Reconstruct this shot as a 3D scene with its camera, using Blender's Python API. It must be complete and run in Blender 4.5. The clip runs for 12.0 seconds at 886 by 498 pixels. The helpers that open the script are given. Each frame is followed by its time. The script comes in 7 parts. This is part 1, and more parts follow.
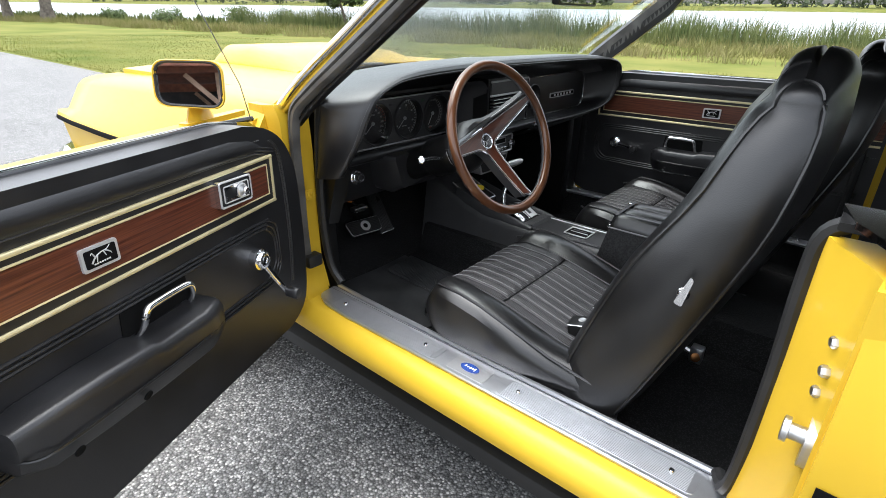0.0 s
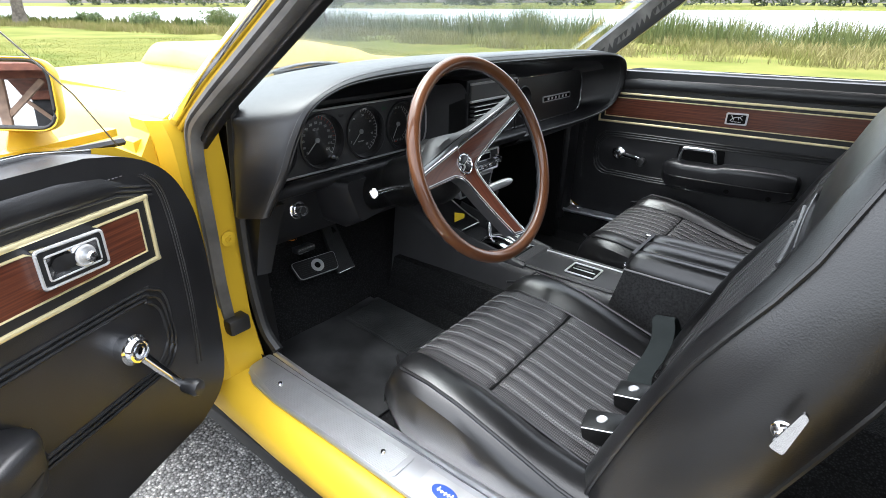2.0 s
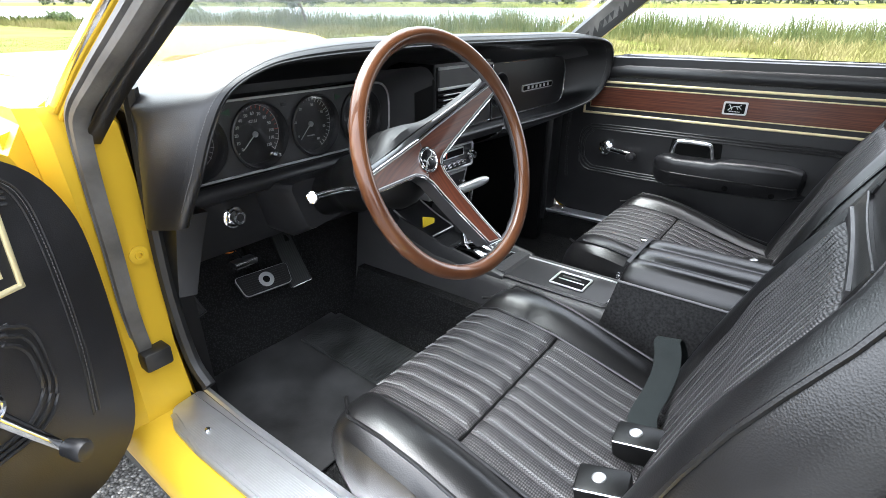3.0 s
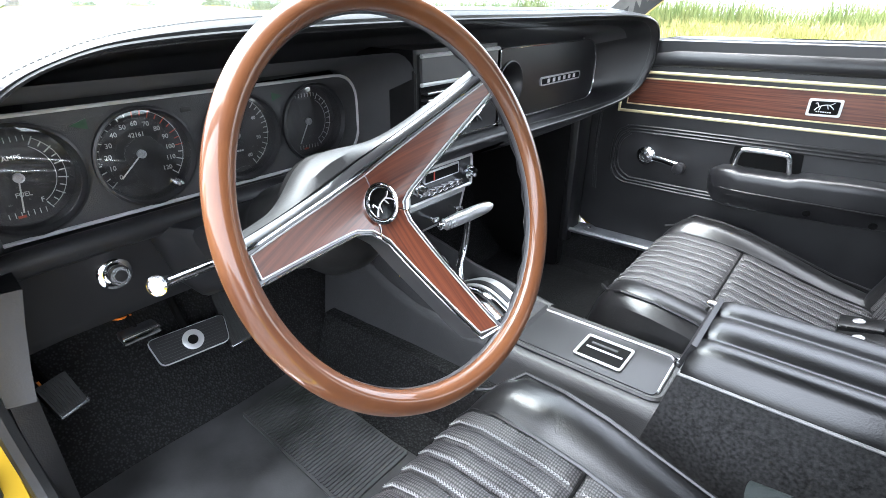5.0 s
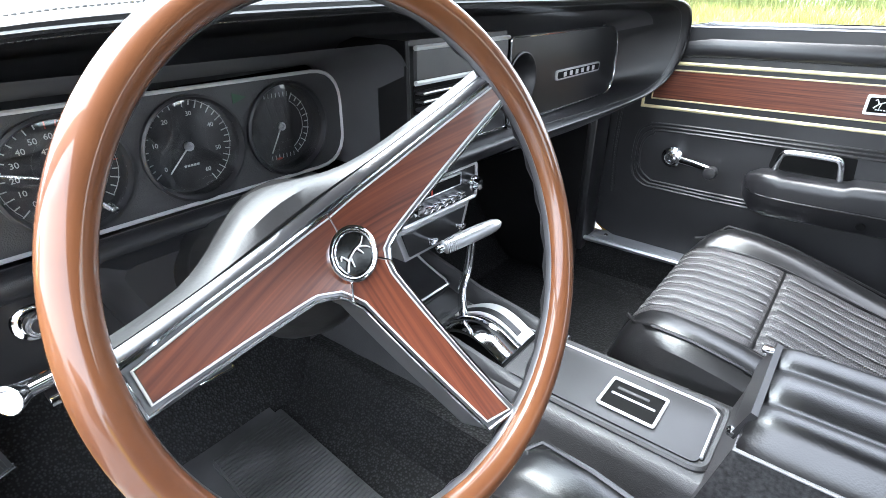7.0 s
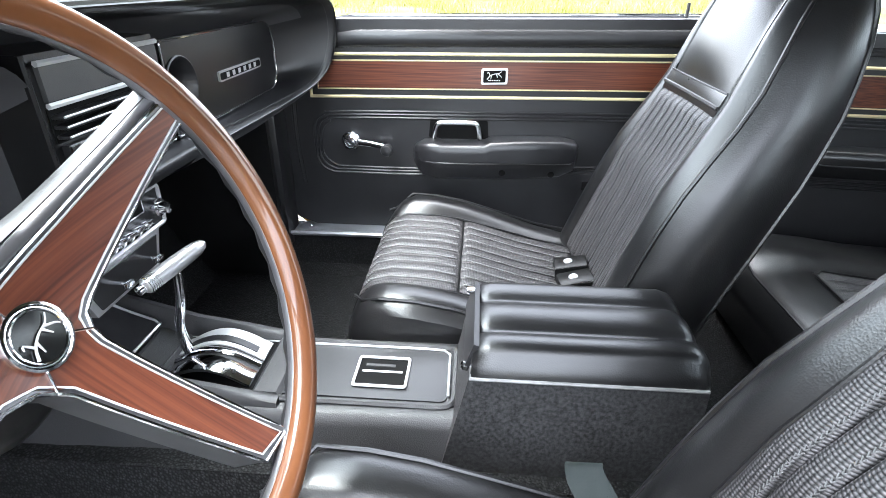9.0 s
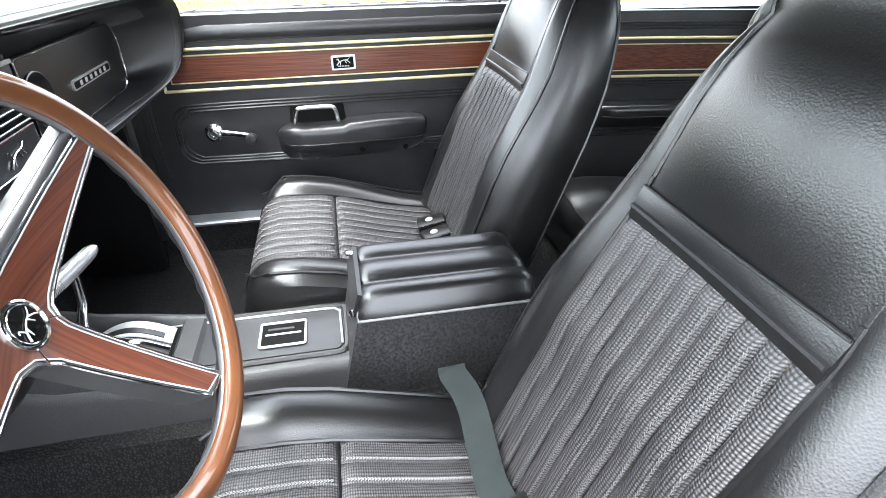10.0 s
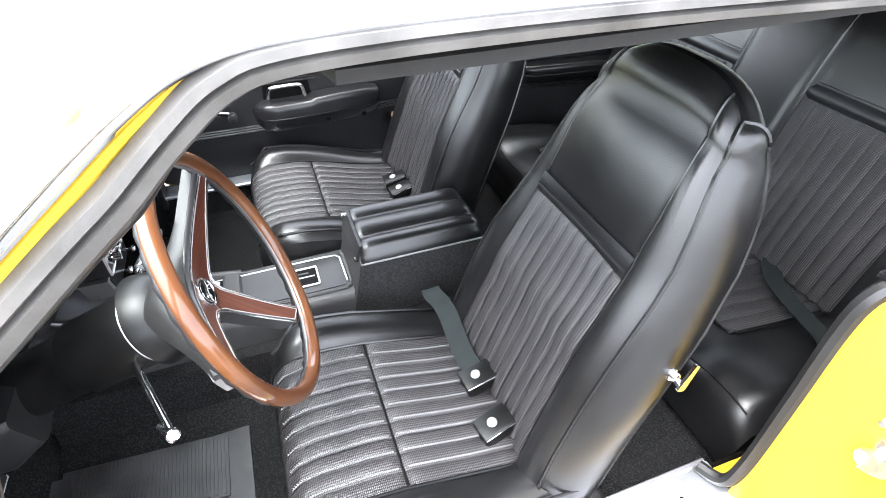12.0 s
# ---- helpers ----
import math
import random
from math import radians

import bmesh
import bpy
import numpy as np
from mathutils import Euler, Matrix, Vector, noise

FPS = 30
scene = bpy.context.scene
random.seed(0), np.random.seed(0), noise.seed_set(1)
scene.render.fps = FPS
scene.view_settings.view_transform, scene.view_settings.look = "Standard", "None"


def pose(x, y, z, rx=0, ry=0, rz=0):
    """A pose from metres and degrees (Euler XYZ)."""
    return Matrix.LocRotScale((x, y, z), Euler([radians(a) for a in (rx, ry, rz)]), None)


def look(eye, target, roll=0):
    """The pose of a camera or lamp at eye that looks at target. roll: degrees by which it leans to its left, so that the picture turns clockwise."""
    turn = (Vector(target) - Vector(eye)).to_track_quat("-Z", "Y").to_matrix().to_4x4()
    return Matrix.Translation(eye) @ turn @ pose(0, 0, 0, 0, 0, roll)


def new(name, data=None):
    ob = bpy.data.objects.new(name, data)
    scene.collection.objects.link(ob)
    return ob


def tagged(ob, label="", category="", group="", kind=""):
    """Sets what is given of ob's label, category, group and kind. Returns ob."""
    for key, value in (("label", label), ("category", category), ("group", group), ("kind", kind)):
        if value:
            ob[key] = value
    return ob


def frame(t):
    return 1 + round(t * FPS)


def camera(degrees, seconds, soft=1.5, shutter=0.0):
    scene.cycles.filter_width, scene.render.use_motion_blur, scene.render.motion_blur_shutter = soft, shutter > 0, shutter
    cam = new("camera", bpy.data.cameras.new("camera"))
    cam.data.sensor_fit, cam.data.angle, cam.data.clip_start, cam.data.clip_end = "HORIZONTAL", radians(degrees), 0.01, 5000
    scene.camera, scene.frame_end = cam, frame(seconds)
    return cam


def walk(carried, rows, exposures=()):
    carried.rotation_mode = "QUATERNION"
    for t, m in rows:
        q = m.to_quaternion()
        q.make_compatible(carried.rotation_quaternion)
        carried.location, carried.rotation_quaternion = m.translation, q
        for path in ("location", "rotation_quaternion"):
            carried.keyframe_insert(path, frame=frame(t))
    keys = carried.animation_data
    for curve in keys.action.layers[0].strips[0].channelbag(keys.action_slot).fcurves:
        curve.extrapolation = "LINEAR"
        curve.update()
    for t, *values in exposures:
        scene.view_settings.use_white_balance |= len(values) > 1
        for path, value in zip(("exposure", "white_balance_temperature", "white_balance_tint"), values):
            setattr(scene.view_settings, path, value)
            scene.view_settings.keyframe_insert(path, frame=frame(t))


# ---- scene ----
cam = camera(80.6, 12.0, soft=0.9)
PATH = [
    (0, (-1.473, 0.004, 1.12), (-0.08, 1.155, 0.264), 0.4),
    (0.5, (-1.402, 0.04, 1.115), (-0.011, 1.196, 0.26), 0.2),
    (1, (-1.324, 0.09, 1.105), (0.069, 1.243, 0.252), 0.2),
    (1.5, (-1.242, 0.148, 1.093), (0.161, 1.29, 0.239), 0.1),
    (2, (-1.162, 0.202, 1.075), (0.262, 1.319, 0.222), -0.0),
    (2.5, (-1.096, 0.23, 1.049), (0.353, 1.315, 0.198), -0.0),
    (3, (-1.003, 0.275, 1.021), (0.455, 1.344, 0.165), -0.1),
    (3.2, (-0.957, 0.296, 1.008), (0.502, 1.358, 0.148), -0.1),
    (4.8, (-0.703, 0.419, 0.98), (0.711, 1.525, 0.1), -0.6),
    (5, (-0.688, 0.433, 0.981), (0.711, 1.551, 0.089), -0.6),
    (5.5, (-0.652, 0.455, 0.986), (0.703, 1.605, 0.071), -0.6),
    (6, (-0.623, 0.463, 0.993), (0.711, 1.632, 0.069), -0.7),
    (6.5, (-0.594, 0.485, 0.984), (0.738, 1.653, 0.056), -0.7),
    (6.7, (-0.582, 0.5, 0.977), (0.757, 1.659, 0.048), -0.8),
    (8.3, (-0.518, 0.562, 0.965), (1.144, 1.127, 0.008), 0.6),
    (8.5, (-0.527, 0.553, 0.971), (1.177, 0.978, 0.013), 0.6),
    (9, (-0.57, 0.534, 0.987), (1.174, 0.646, 0.015), 0.6),
    (9.5, (-0.645, 0.521, 1.029), (1.074, 0.377, 0.016), 0.4),
    (10, (-0.72, 0.531, 1.064), (0.933, 0.183, -0.007), 0.5),
    (10.5, (-0.79, 0.565, 1.127), (0.776, 0.087, -0.022), 0.6),
    (11, (-0.846, 0.602, 1.193), (0.632, 0.071, -0.045), 0.8),
    (11.5, (-0.892, 0.641, 1.267), (0.538, 0.105, -0.024), 0.9),
    (12, (-0.943, 0.659, 1.321), (0.474, 0.133, 0.011), 0.5),
]
walk(cam, [(t, look(eye, target, roll)) for t, eye, target, roll in PATH],
     exposures=[(0.0, 2.2, 6250, 9), (1.5, 2.55, 6200, 9), (3.0, 3.3, 6150, 9), (5.0, 4.25, 6000, 9), (6.5, 4.45, 5950, 9), (8.5, 4.45, 6000, 9), (10.0, 4.4, 6250, 9), (11.0, 4.4, 6250, 9), (12.0, 4.05, 6250, 11)])

# ---- light ----
world = bpy.data.worlds.new("overcast_sky")
scene.world = world
world.use_nodes = True
wn = world.node_tree.nodes
wl = world.node_tree.links
sky = wn.new("ShaderNodeTexSky")
sky.sky_type = "NISHITA"
sky.sun_disc = False
sky.sun_elevation, sky.sun_rotation = radians(74), radians(352)
sky.dust_density = 4.0
grey = wn.new("ShaderNodeHueSaturation")
grey.inputs["Saturation"].default_value = 0.25
wl.new(sky.outputs["Color"], grey.inputs["Color"])
wl.new(grey.outputs["Color"], wn["Background"].inputs["Color"])
wn["Background"].inputs["Strength"].default_value = 0.15
sun_data = bpy.data.lights.new("sun", "SUN")
sun_data.energy, sun_data.angle, sun_data.color = 0.40, radians(100), (1.0, 0.98, 0.95)
sun = new("sun", sun_data)
sun.matrix_world = look((-0.4, 2.9, 10.3), (0, 0, 0))

# the car stands on a road that falls a little towards the lake
CAR = Matrix.Translation((0, 0, 0.7)) @ pose(0, 0, 0, 0, 1.5, 0) @ Matrix.Translation((0, 0, -0.7))
ROAD_Z = -0.02

# ---- materials ----


def mat(name, color, rough=0.5, metal=0.0, vary=0.0, vscale=6.0, bump=0.0, bscale=300.0, bkind="noise", coat=0.0,
        color2=None, stretch=None, rvary=0.0, spec=0.5, wrinkle=0.0):
    m = bpy.data.materials.new(name)
    m.use_nodes = True
    n, l = m.node_tree.nodes, m.node_tree.links
    b = n["Principled BSDF"]
    b.inputs["Roughness"].default_value = rough
    b.inputs["Metallic"].default_value = metal
    b.inputs["Coat Weight"].default_value = coat
    b.inputs["Coat Roughness"].default_value = 0.05
    b.inputs["Specular IOR Level"].default_value = spec
    b.inputs["Base Color"].default_value = (*color, 1)
    tc = n.new("ShaderNodeTexCoord")
    src = tc.outputs["Object"]
    if stretch:
        mp = n.new("ShaderNodeMapping")
        mp.inputs["Scale"].default_value = stretch
        l.new(src, mp.inputs["Vector"])
        src = mp.outputs["Vector"]
    if vary or color2:
        t = n.new("ShaderNodeTexNoise")
        t.inputs["Scale"].default_value, t.inputs["Detail"].default_value = vscale, 8
        l.new(src, t.inputs["Vector"])
        r = n.new("ShaderNodeValToRGB")
        r.color_ramp.elements[0].position, r.color_ramp.elements[1].position = 0.32, 0.68
        c2 = color2 or tuple(min(1, c * (1 + vary)) for c in color)
        c1 = color if color2 else tuple(c * (1 - vary) for c in color)
        r.color_ramp.elements[0].color, r.color_ramp.elements[1].color = (*c1, 1), (*c2, 1)
        l.new(t.outputs["Fac"], r.inputs["Fac"])
        l.new(r.outputs["Color"], b.inputs["Base Color"])
        if rvary:
            mr = n.new("ShaderNodeMapRange")
            mr.inputs["To Min"].default_value, mr.inputs["To Max"].default_value = rough - rvary, rough + rvary
            l.new(t.outputs["Fac"], mr.inputs["Value"])
            l.new(mr.outputs["Result"], b.inputs["Roughness"])
    if bump:
        if bkind == "voronoi":
            t2 = n.new("ShaderNodeTexVoronoi")
            out = t2.outputs["Distance"]
        else:
            t2 = n.new("ShaderNodeTexNoise")
            t2.inputs["Detail"].default_value = 4
            out = t2.outputs["Fac"]
        t2.inputs["Scale"].default_value = bscale
        l.new(tc.outputs["Object"], t2.inputs["Vector"])
        bp = n.new("ShaderNodeBump")
        bp.inputs["Strength"].default_value, bp.inputs["Distance"].default_value = bump, 0.002
        l.new(out, bp.inputs["Height"])
        l.new(bp.outputs["Normal"], b.inputs["Normal"])
        if wrinkle:
            # soft creases and puckers of stretched vinyl
            t3 = n.new("ShaderNodeTexNoise")
            t3.inputs["Scale"].default_value, t3.inputs["Detail"].default_value, t3.inputs["Distortion"].default_value = 11, 4, 0.8
            l.new(tc.outputs["Object"], t3.inputs["Vector"])
            b3 = n.new("ShaderNodeBump")
            b3.inputs["Strength"].default_value, b3.inputs["Distance"].default_value = wrinkle, 0.006
            l.new(t3.outputs["Fac"], b3.inputs["Height"])
            l.new(b3.outputs["Normal"], bp.inputs["Normal"])
    return m


def glass_mat(name, tint, rough=0.0):
    m = bpy.data.materials.new(name)
    m.use_nodes = True
    n, l = m.node_tree.nodes, m.node_tree.links
    n.remove(n["Principled BSDF"])
    tr, gl, fr, mx, pw, ad = (n.new(k) for k in ("ShaderNodeBsdfTransparent", "ShaderNodeBsdfGlossy", "ShaderNodeLayerWeight", "ShaderNodeMixShader", "ShaderNodeMath", "ShaderNodeMath"))
    tr.inputs["Color"].default_value = (*tint, 1)
    gl.inputs["Roughness"].default_value = rough
    fr.inputs["Blend"].default_value = 0.5
    pw.operation, ad.operation = "POWER", "MULTIPLY_ADD"
    pw.inputs[1].default_value = 4.0
    ad.inputs[1].default_value, ad.inputs[2].default_value = 0.9, 0.075
    l.new(fr.outputs["Facing"], pw.inputs[0])
    l.new(pw.outputs["Value"], ad.inputs[0])
    l.new(ad.outputs["Value"], mx.inputs["Fac"])
    l.new(tr.outputs["BSDF"], mx.inputs[1])
    l.new(gl.outputs["BSDF"], mx.inputs[2])
    l.new(mx.outputs["Shader"], n["Material Output"].inputs["Surface"])
    return m


YELLOW = mat("yellow_paint", (0.56, 0.362, 0.026), 0.36, 0, 0.05, 3, 0.01, 60, coat=0.08, spec=0.22)
VINYL = mat("black_vinyl", (0.012, 0.012, 0.0132), 0.38, 0, 0.25, 14, 0.08, 700, "voronoi", rvary=0.07, spec=0.6)
SMOOTH_VINYL = mat("smooth_black_vinyl", (0.006, 0.006, 0.0063), 0.32, 0, 0.2, 9, 0.08, 500, "voronoi", rvary=0.10, spec=0.6, wrinkle=0.03)
PAD = mat("dash_padding", (0.012, 0.012, 0.013), 0.36, 0, 0.2, 10, 0.14, 900, "voronoi", rvary=0.06, spec=0.6)
PLASTIC = mat("black_plastic", (0.015, 0.015, 0.016), 0.40, 0, 0.15, 12, 0.05, 500)
GRAINED = mat("grained_console_plastic", (0.034, 0.034, 0.035), 0.42, 0, 0.15, 12, 0.25, 800, "voronoi")
CASE = mat("black_case", (0.006, 0.006, 0.006), 0.36, 0, 0.2, 30, 0.06, 300, spec=0.3)
BAND = mat("dark_satin_band", (0.15, 0.15, 0.155), 0.32, 0.9, 0.08, 30)
# dark plate whose sky reflection is put into a greyer base colour
SHEEN_PLATE = mat("sky_greyed_plate", (0.060, 0.060, 0.061), 0.32, 0, 0.1, 30, 0.12, 900, "voronoi")
DARKSILVER = mat("dark_silver", (0.16, 0.16, 0.165), 0.30, 0.8, 0.1, 20)
# black lining with bounced light put into its base colour
LIFTED_LINING = mat("lifted_dash_lining", (0.058, 0.058, 0.060), 0.38, 0, 0.15, 10, 0.1, 500, spec=0.9)
BOX_GRAIN = mat("coarse_grained_vinyl", (0.008, 0.008, 0.008), 0.5, 0, 0, 190, 0.3, 500, color2=(0.040, 0.040, 0.041), spec=0.4)
GLOSSBLACK = mat("gloss_black_enamel", (0.004, 0.004, 0.004), 0.12, spec=0.35)
MATT = mat("matt_black", (0.005, 0.005, 0.005), 0.85, spec=0.1)
MAT_RUBBER = mat("scuffed_mat_rubber", (0.016, 0.016, 0.016), 0.42, 0, 0, 9, 0.1, 300, color2=(0.062, 0.062, 0.063), rvary=0.12)
RUBBER = mat("rubber", (0.010, 0.010, 0.010), 0.5, 0, 0.25, 20, 0.1, 300)
SEAL = mat("weathered_rubber_seal", (0.080, 0.077, 0.073), 0.46, 0, 0.5, 14, 0.2, 160, spec=0.6)
CHROME = mat("chrome", (0.84, 0.85, 0.87), 0.10, 1.0, 0.03, 20)
SATIN = mat("brushed_silver", (0.62, 0.62, 0.63), 0.34, 0.85, 0.06, 30, 0.05, 200)
STEEL = mat("plated_steel", (0.55, 0.55, 0.55), 0.35, 1.0, 0.15, 30)
SILVER = mat("silver_line", (0.62, 0.62, 0.62), 0.32, 0.45, 0.05, 20)
GOLD = mat("gold_trim", (0.80, 0.70, 0.42), 0.38, 0.55, 0.04, 20)
ALU = mat("sill_aluminium", (0.54, 0.55, 0.575), 0.30, 0.85, 0.04, 40)
WOOD = mat("walnut_veneer", (0.045, 0.011, 0.006), 0.32, 0, 0, 26, 0.05, 300, color2=(0.150, 0.045, 0.022), stretch=(14, 0.25, 14), coat=0.15)
RIM_WOOD = mat("rim_wood", (0.068, 0.025, 0.011), 0.40, 0, 0, 10, 0.02, 200, color2=(0.120, 0.047, 0.018), coat=0.8, spec=0.15)


def spoke_wood(turn):
    """Veneer whose grain runs along a spoke turned by so many degrees in the wheel."""
    m = mat("spoke_veneer", (0.040, 0.010, 0.006), 0.30, 0, 0, 13, 0.03, 300, color2=(0.135, 0.042, 0.021), stretch=(2.6, 50.0, 0.05), coat=0.25)
    for q in m.node_tree.nodes:
        if q.type == "MAPPING":
            q.vector_type = "TEXTURE"
            q.inputs["Rotation"].default_value = (0, radians(-turn), 0)
    return m


GREYPIPE = mat("worn_piping", (0.16, 0.16, 0.16), 0.4, 0, 0.2, 40)
BELT = mat("belt_webbing", (0.015, 0.019, 0.019), 0.72, 0, 0.1, 40, 0.2, 900, spec=0.2)
BLUE = mat("badge_blue", (0.02, 0.06, 0.27), 0.3, coat=0.6)
WHITE = mat("white_mark", (0.75, 0.75, 0.73), 0.5)
GREYMARK = mat("grey_mark", (0.62, 0.62, 0.61), 0.5)
BACK_THREAD = mat("dark_thread", (0.10, 0.10, 0.10), 0.5)
THREAD = mat("grey_thread", (0.21, 0.21, 0.21), 0.6)
WHITE_VINYL = mat("white_vinyl", (0.72, 0.71, 0.68), 0.55, 0, 0.05, 8, 0.2, 500)
ARROW = mat("arrow_green", (0.02, 0.06, 0.03), 0.3)
RED = mat("red_mark", (0.5, 0.06, 0.03), 0.5)
YTAG = mat("yellow_tag", (0.75, 0.55, 0.02), 0.5)
CREAM = mat("pale_yellow_enamel", (0.62, 0.58, 0.25), 0.3, 0, 0.08, 20, coat=0.5)
BRONZE = mat("copper_bolt", (0.45, 0.2, 0.08), 0.4, 1.0)
ORANGE = mat("orange_wire", (0.7, 0.2, 0.02), 0.5)
AMBER = mat("marker_lens", (0.6, 0.35, 0.25), 0.2)
GLASS = glass_mat("window_glass", (0.95, 0.98, 0.97))
LENS = glass_mat("gauge_glass", (0.92, 0.92, 0.92))
MIRROR = mat("mirror_glass", (0.75, 0.76, 0.78), 0.01, 1.0)
UNDER = mat("underbody_black", (0.01, 0.01, 0.01), 0.8)
DARKFELT = mat("dark_headliner", (0.012, 0.012, 0.012), 0.8, 0, 0.2, 30, 0.1, 300)


def woven(name, scales, hi, lo, rough, spec, bump, chaos=0.12):
    """Black woven or looped stuff: small cells of the given counts a metre along each axis, light on top, the shade of
    the gaps between put into the colour.
    """
    m = mat(name, lo, rough, spec=spec)
    n, l = m.node_tree.nodes, m.node_tree.links
    b = n["Principled BSDF"]
    tc = n.new("ShaderNodeTexCoord")
    mp = n.new("ShaderNodeMapping")
    mp.inputs["Scale"].default_value = scales
    l.new(tc.outputs["Object"], mp.inputs["Vector"])
    v = n.new("ShaderNodeTexVoronoi")
    v.inputs["Scale"].default_value, v.inputs["Randomness"].default_value = 1.0, chaos
    l.new(mp.outputs["Vector"], v.inputs["Vector"])
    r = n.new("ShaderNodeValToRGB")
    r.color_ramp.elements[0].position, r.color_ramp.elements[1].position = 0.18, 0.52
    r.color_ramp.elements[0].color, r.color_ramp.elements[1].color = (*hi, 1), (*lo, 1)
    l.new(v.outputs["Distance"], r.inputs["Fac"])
    wear = n.new("ShaderNodeTexNoise")
    wear.inputs["Scale"].default_value, wear.inputs["Detail"].default_value = 11, 6
    l.new(tc.outputs["Object"], wear.inputs["Vector"])
    k = n.new("ShaderNodeMapRange")
    k.inputs["To Min"].default_value, k.inputs["To Max"].default_value = 0.5, 1.5
    l.new(wear.outputs["Fac"], k.inputs["Value"])
    mul = n.new("ShaderNodeMix")
    mul.data_type, mul.blend_type = "RGBA", "MULTIPLY"
    mul.inputs["Factor"].default_value = 1.0
    l.new(r.outputs["Color"], mul.inputs["A"])
    l.new(k.outputs["Result"], mul.inputs["B"])
    l.new(mul.outputs["Result"], b.inputs["Base Color"])
    bp = n.new("ShaderNodeBump")
    bp.invert = True
    bp.inputs["Strength"].default_value, bp.inputs["Distance"].default_value = bump, 0.0015
    l.new(v.outputs["Distance"], bp.inputs["Height"])
    l.new(bp.outputs["Normal"], b.inputs["Normal"])
    return m


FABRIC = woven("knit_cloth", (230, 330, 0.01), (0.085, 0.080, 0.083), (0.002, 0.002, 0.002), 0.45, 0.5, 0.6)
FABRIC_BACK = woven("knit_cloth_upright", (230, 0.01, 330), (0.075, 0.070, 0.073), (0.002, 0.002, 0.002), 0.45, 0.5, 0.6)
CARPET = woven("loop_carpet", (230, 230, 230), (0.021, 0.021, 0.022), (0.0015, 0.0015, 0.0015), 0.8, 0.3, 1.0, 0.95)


def asphalt_mat():
    m = mat("asphalt", (0.05, 0.05, 0.05), 0.85)
    n, l = m.node_tree.nodes, m.node_tree.links
    b = n["Principled BSDF"]
    tc = n.new("ShaderNodeTexCoord")
    v = n.new("ShaderNodeTexVoronoi")
    v.inputs["Scale"].default_value = 150
    l.new(tc.outputs["Object"], v.inputs["Vector"])
    big = n.new("ShaderNodeTexNoise")
    big.inputs["Scale"].default_value, big.inputs["Detail"].default_value = 1.3, 8
    l.new(tc.outputs["Object"], big.inputs["Vector"])
    sep = n.new("ShaderNodeSeparateColor")
    l.new(v.outputs["Color"], sep.inputs["Color"])
    r = n.new("ShaderNodeValToRGB")
    e = r.color_ramp.elements
    e[0].position, e[0].color = 0.0, (0.075, 0.075, 0.076, 1)
    e[1].position, e[1].color = 1.0, (0.50, 0.49, 0.47, 1)
    for p, c in ((0.45, 0.155), (0.75, 0.25), (0.9, 0.37)):
        k = e.new(p)
        k.color = (c, c, c * 0.98, 1)
    l.new(sep.outputs["Red"], r.inputs["Fac"])
    edge = n.new("ShaderNodeMapRange")
    edge.inputs["From Min"].default_value, edge.inputs["From Max"].default_value = 0.25, 0.75
    edge.inputs["To Min"].default_value, edge.inputs["To Max"].default_value = 1.0, 0.30
    l.new(v.outputs["Distance"], edge.inputs["Value"])
    mul = n.new("ShaderNodeMix")
    mul.data_type, mul.blend_type = "RGBA", "MULTIPLY"
    mul.inputs["Factor"].default_value = 1.0
    l.new(r.outputs["Color"], mul.inputs["A"])
    l.new(edge.outputs["Result"], mul.inputs["B"])
    tone = n.new("ShaderNodeMapRange")
    tone.inputs["To Min"].default_value, tone.inputs["To Max"].default_value = 0.75, 1.25
    l.new(big.outputs["Fac"], tone.inputs["Value"])
    mul2 = n.new("ShaderNodeMix")
    mul2.data_type, mul2.blend_type = "RGBA", "MULTIPLY"
    mul2.inputs["Factor"].default_value = 1.0
    l.new(mul.outputs["Result"], mul2.inputs["A"])
    l.new(tone.outputs["Result"], mul2.inputs["B"])
    l.new(mul2.outputs["Result"], b.inputs["Base Color"])
    bp = n.new("ShaderNodeBump")
    bp.invert = True
    bp.inputs["Strength"].default_value, bp.inputs["Distance"].default_value = 0.8, 0.004
    l.new(v.outputs["Distance"], bp.inputs["Height"])
    l.new(bp.outputs["Normal"], b.inputs["Normal"])
    return m


ASPHALT = asphalt_mat()
LAWN = mat("lawn", (0.082, 0.102, 0.020), 0.95, 0, 0, 0.45, 0.5, 60, color2=(0.150, 0.145, 0.042), spec=0.05)
DRY = mat("dry_grass", (0.24, 0.21, 0.10), 0.9, 0, 0, 0.8, color2=(0.14, 0.15, 0.04), spec=0.1)
REED = mat("reed_leaf", (0.07, 0.105, 0.035), 0.8, 0, 0, 1.2, color2=(0.17, 0.18, 0.07), spec=0.15)
BUSH = mat("bush_leaf", (0.035, 0.06, 0.012), 0.8, 0, 0, 2.0, color2=(0.09, 0.13, 0.03))
WOODS = mat("far_woods", (0.018, 0.030, 0.010), 0.9, 0, 0, 0.3, color2=(0.05, 0.065, 0.022))
BARK = mat("grey_bark", (0.13, 0.11, 0.09), 0.9, 0, 0.4, 5, 0.5, 20)
WATER = mat("lake_water", (0.30, 0.33, 0.35), 0.3, 0, 0.1, 0.05, 0.2, 1.0)

# ---- mesh helpers ----
BASE = {}


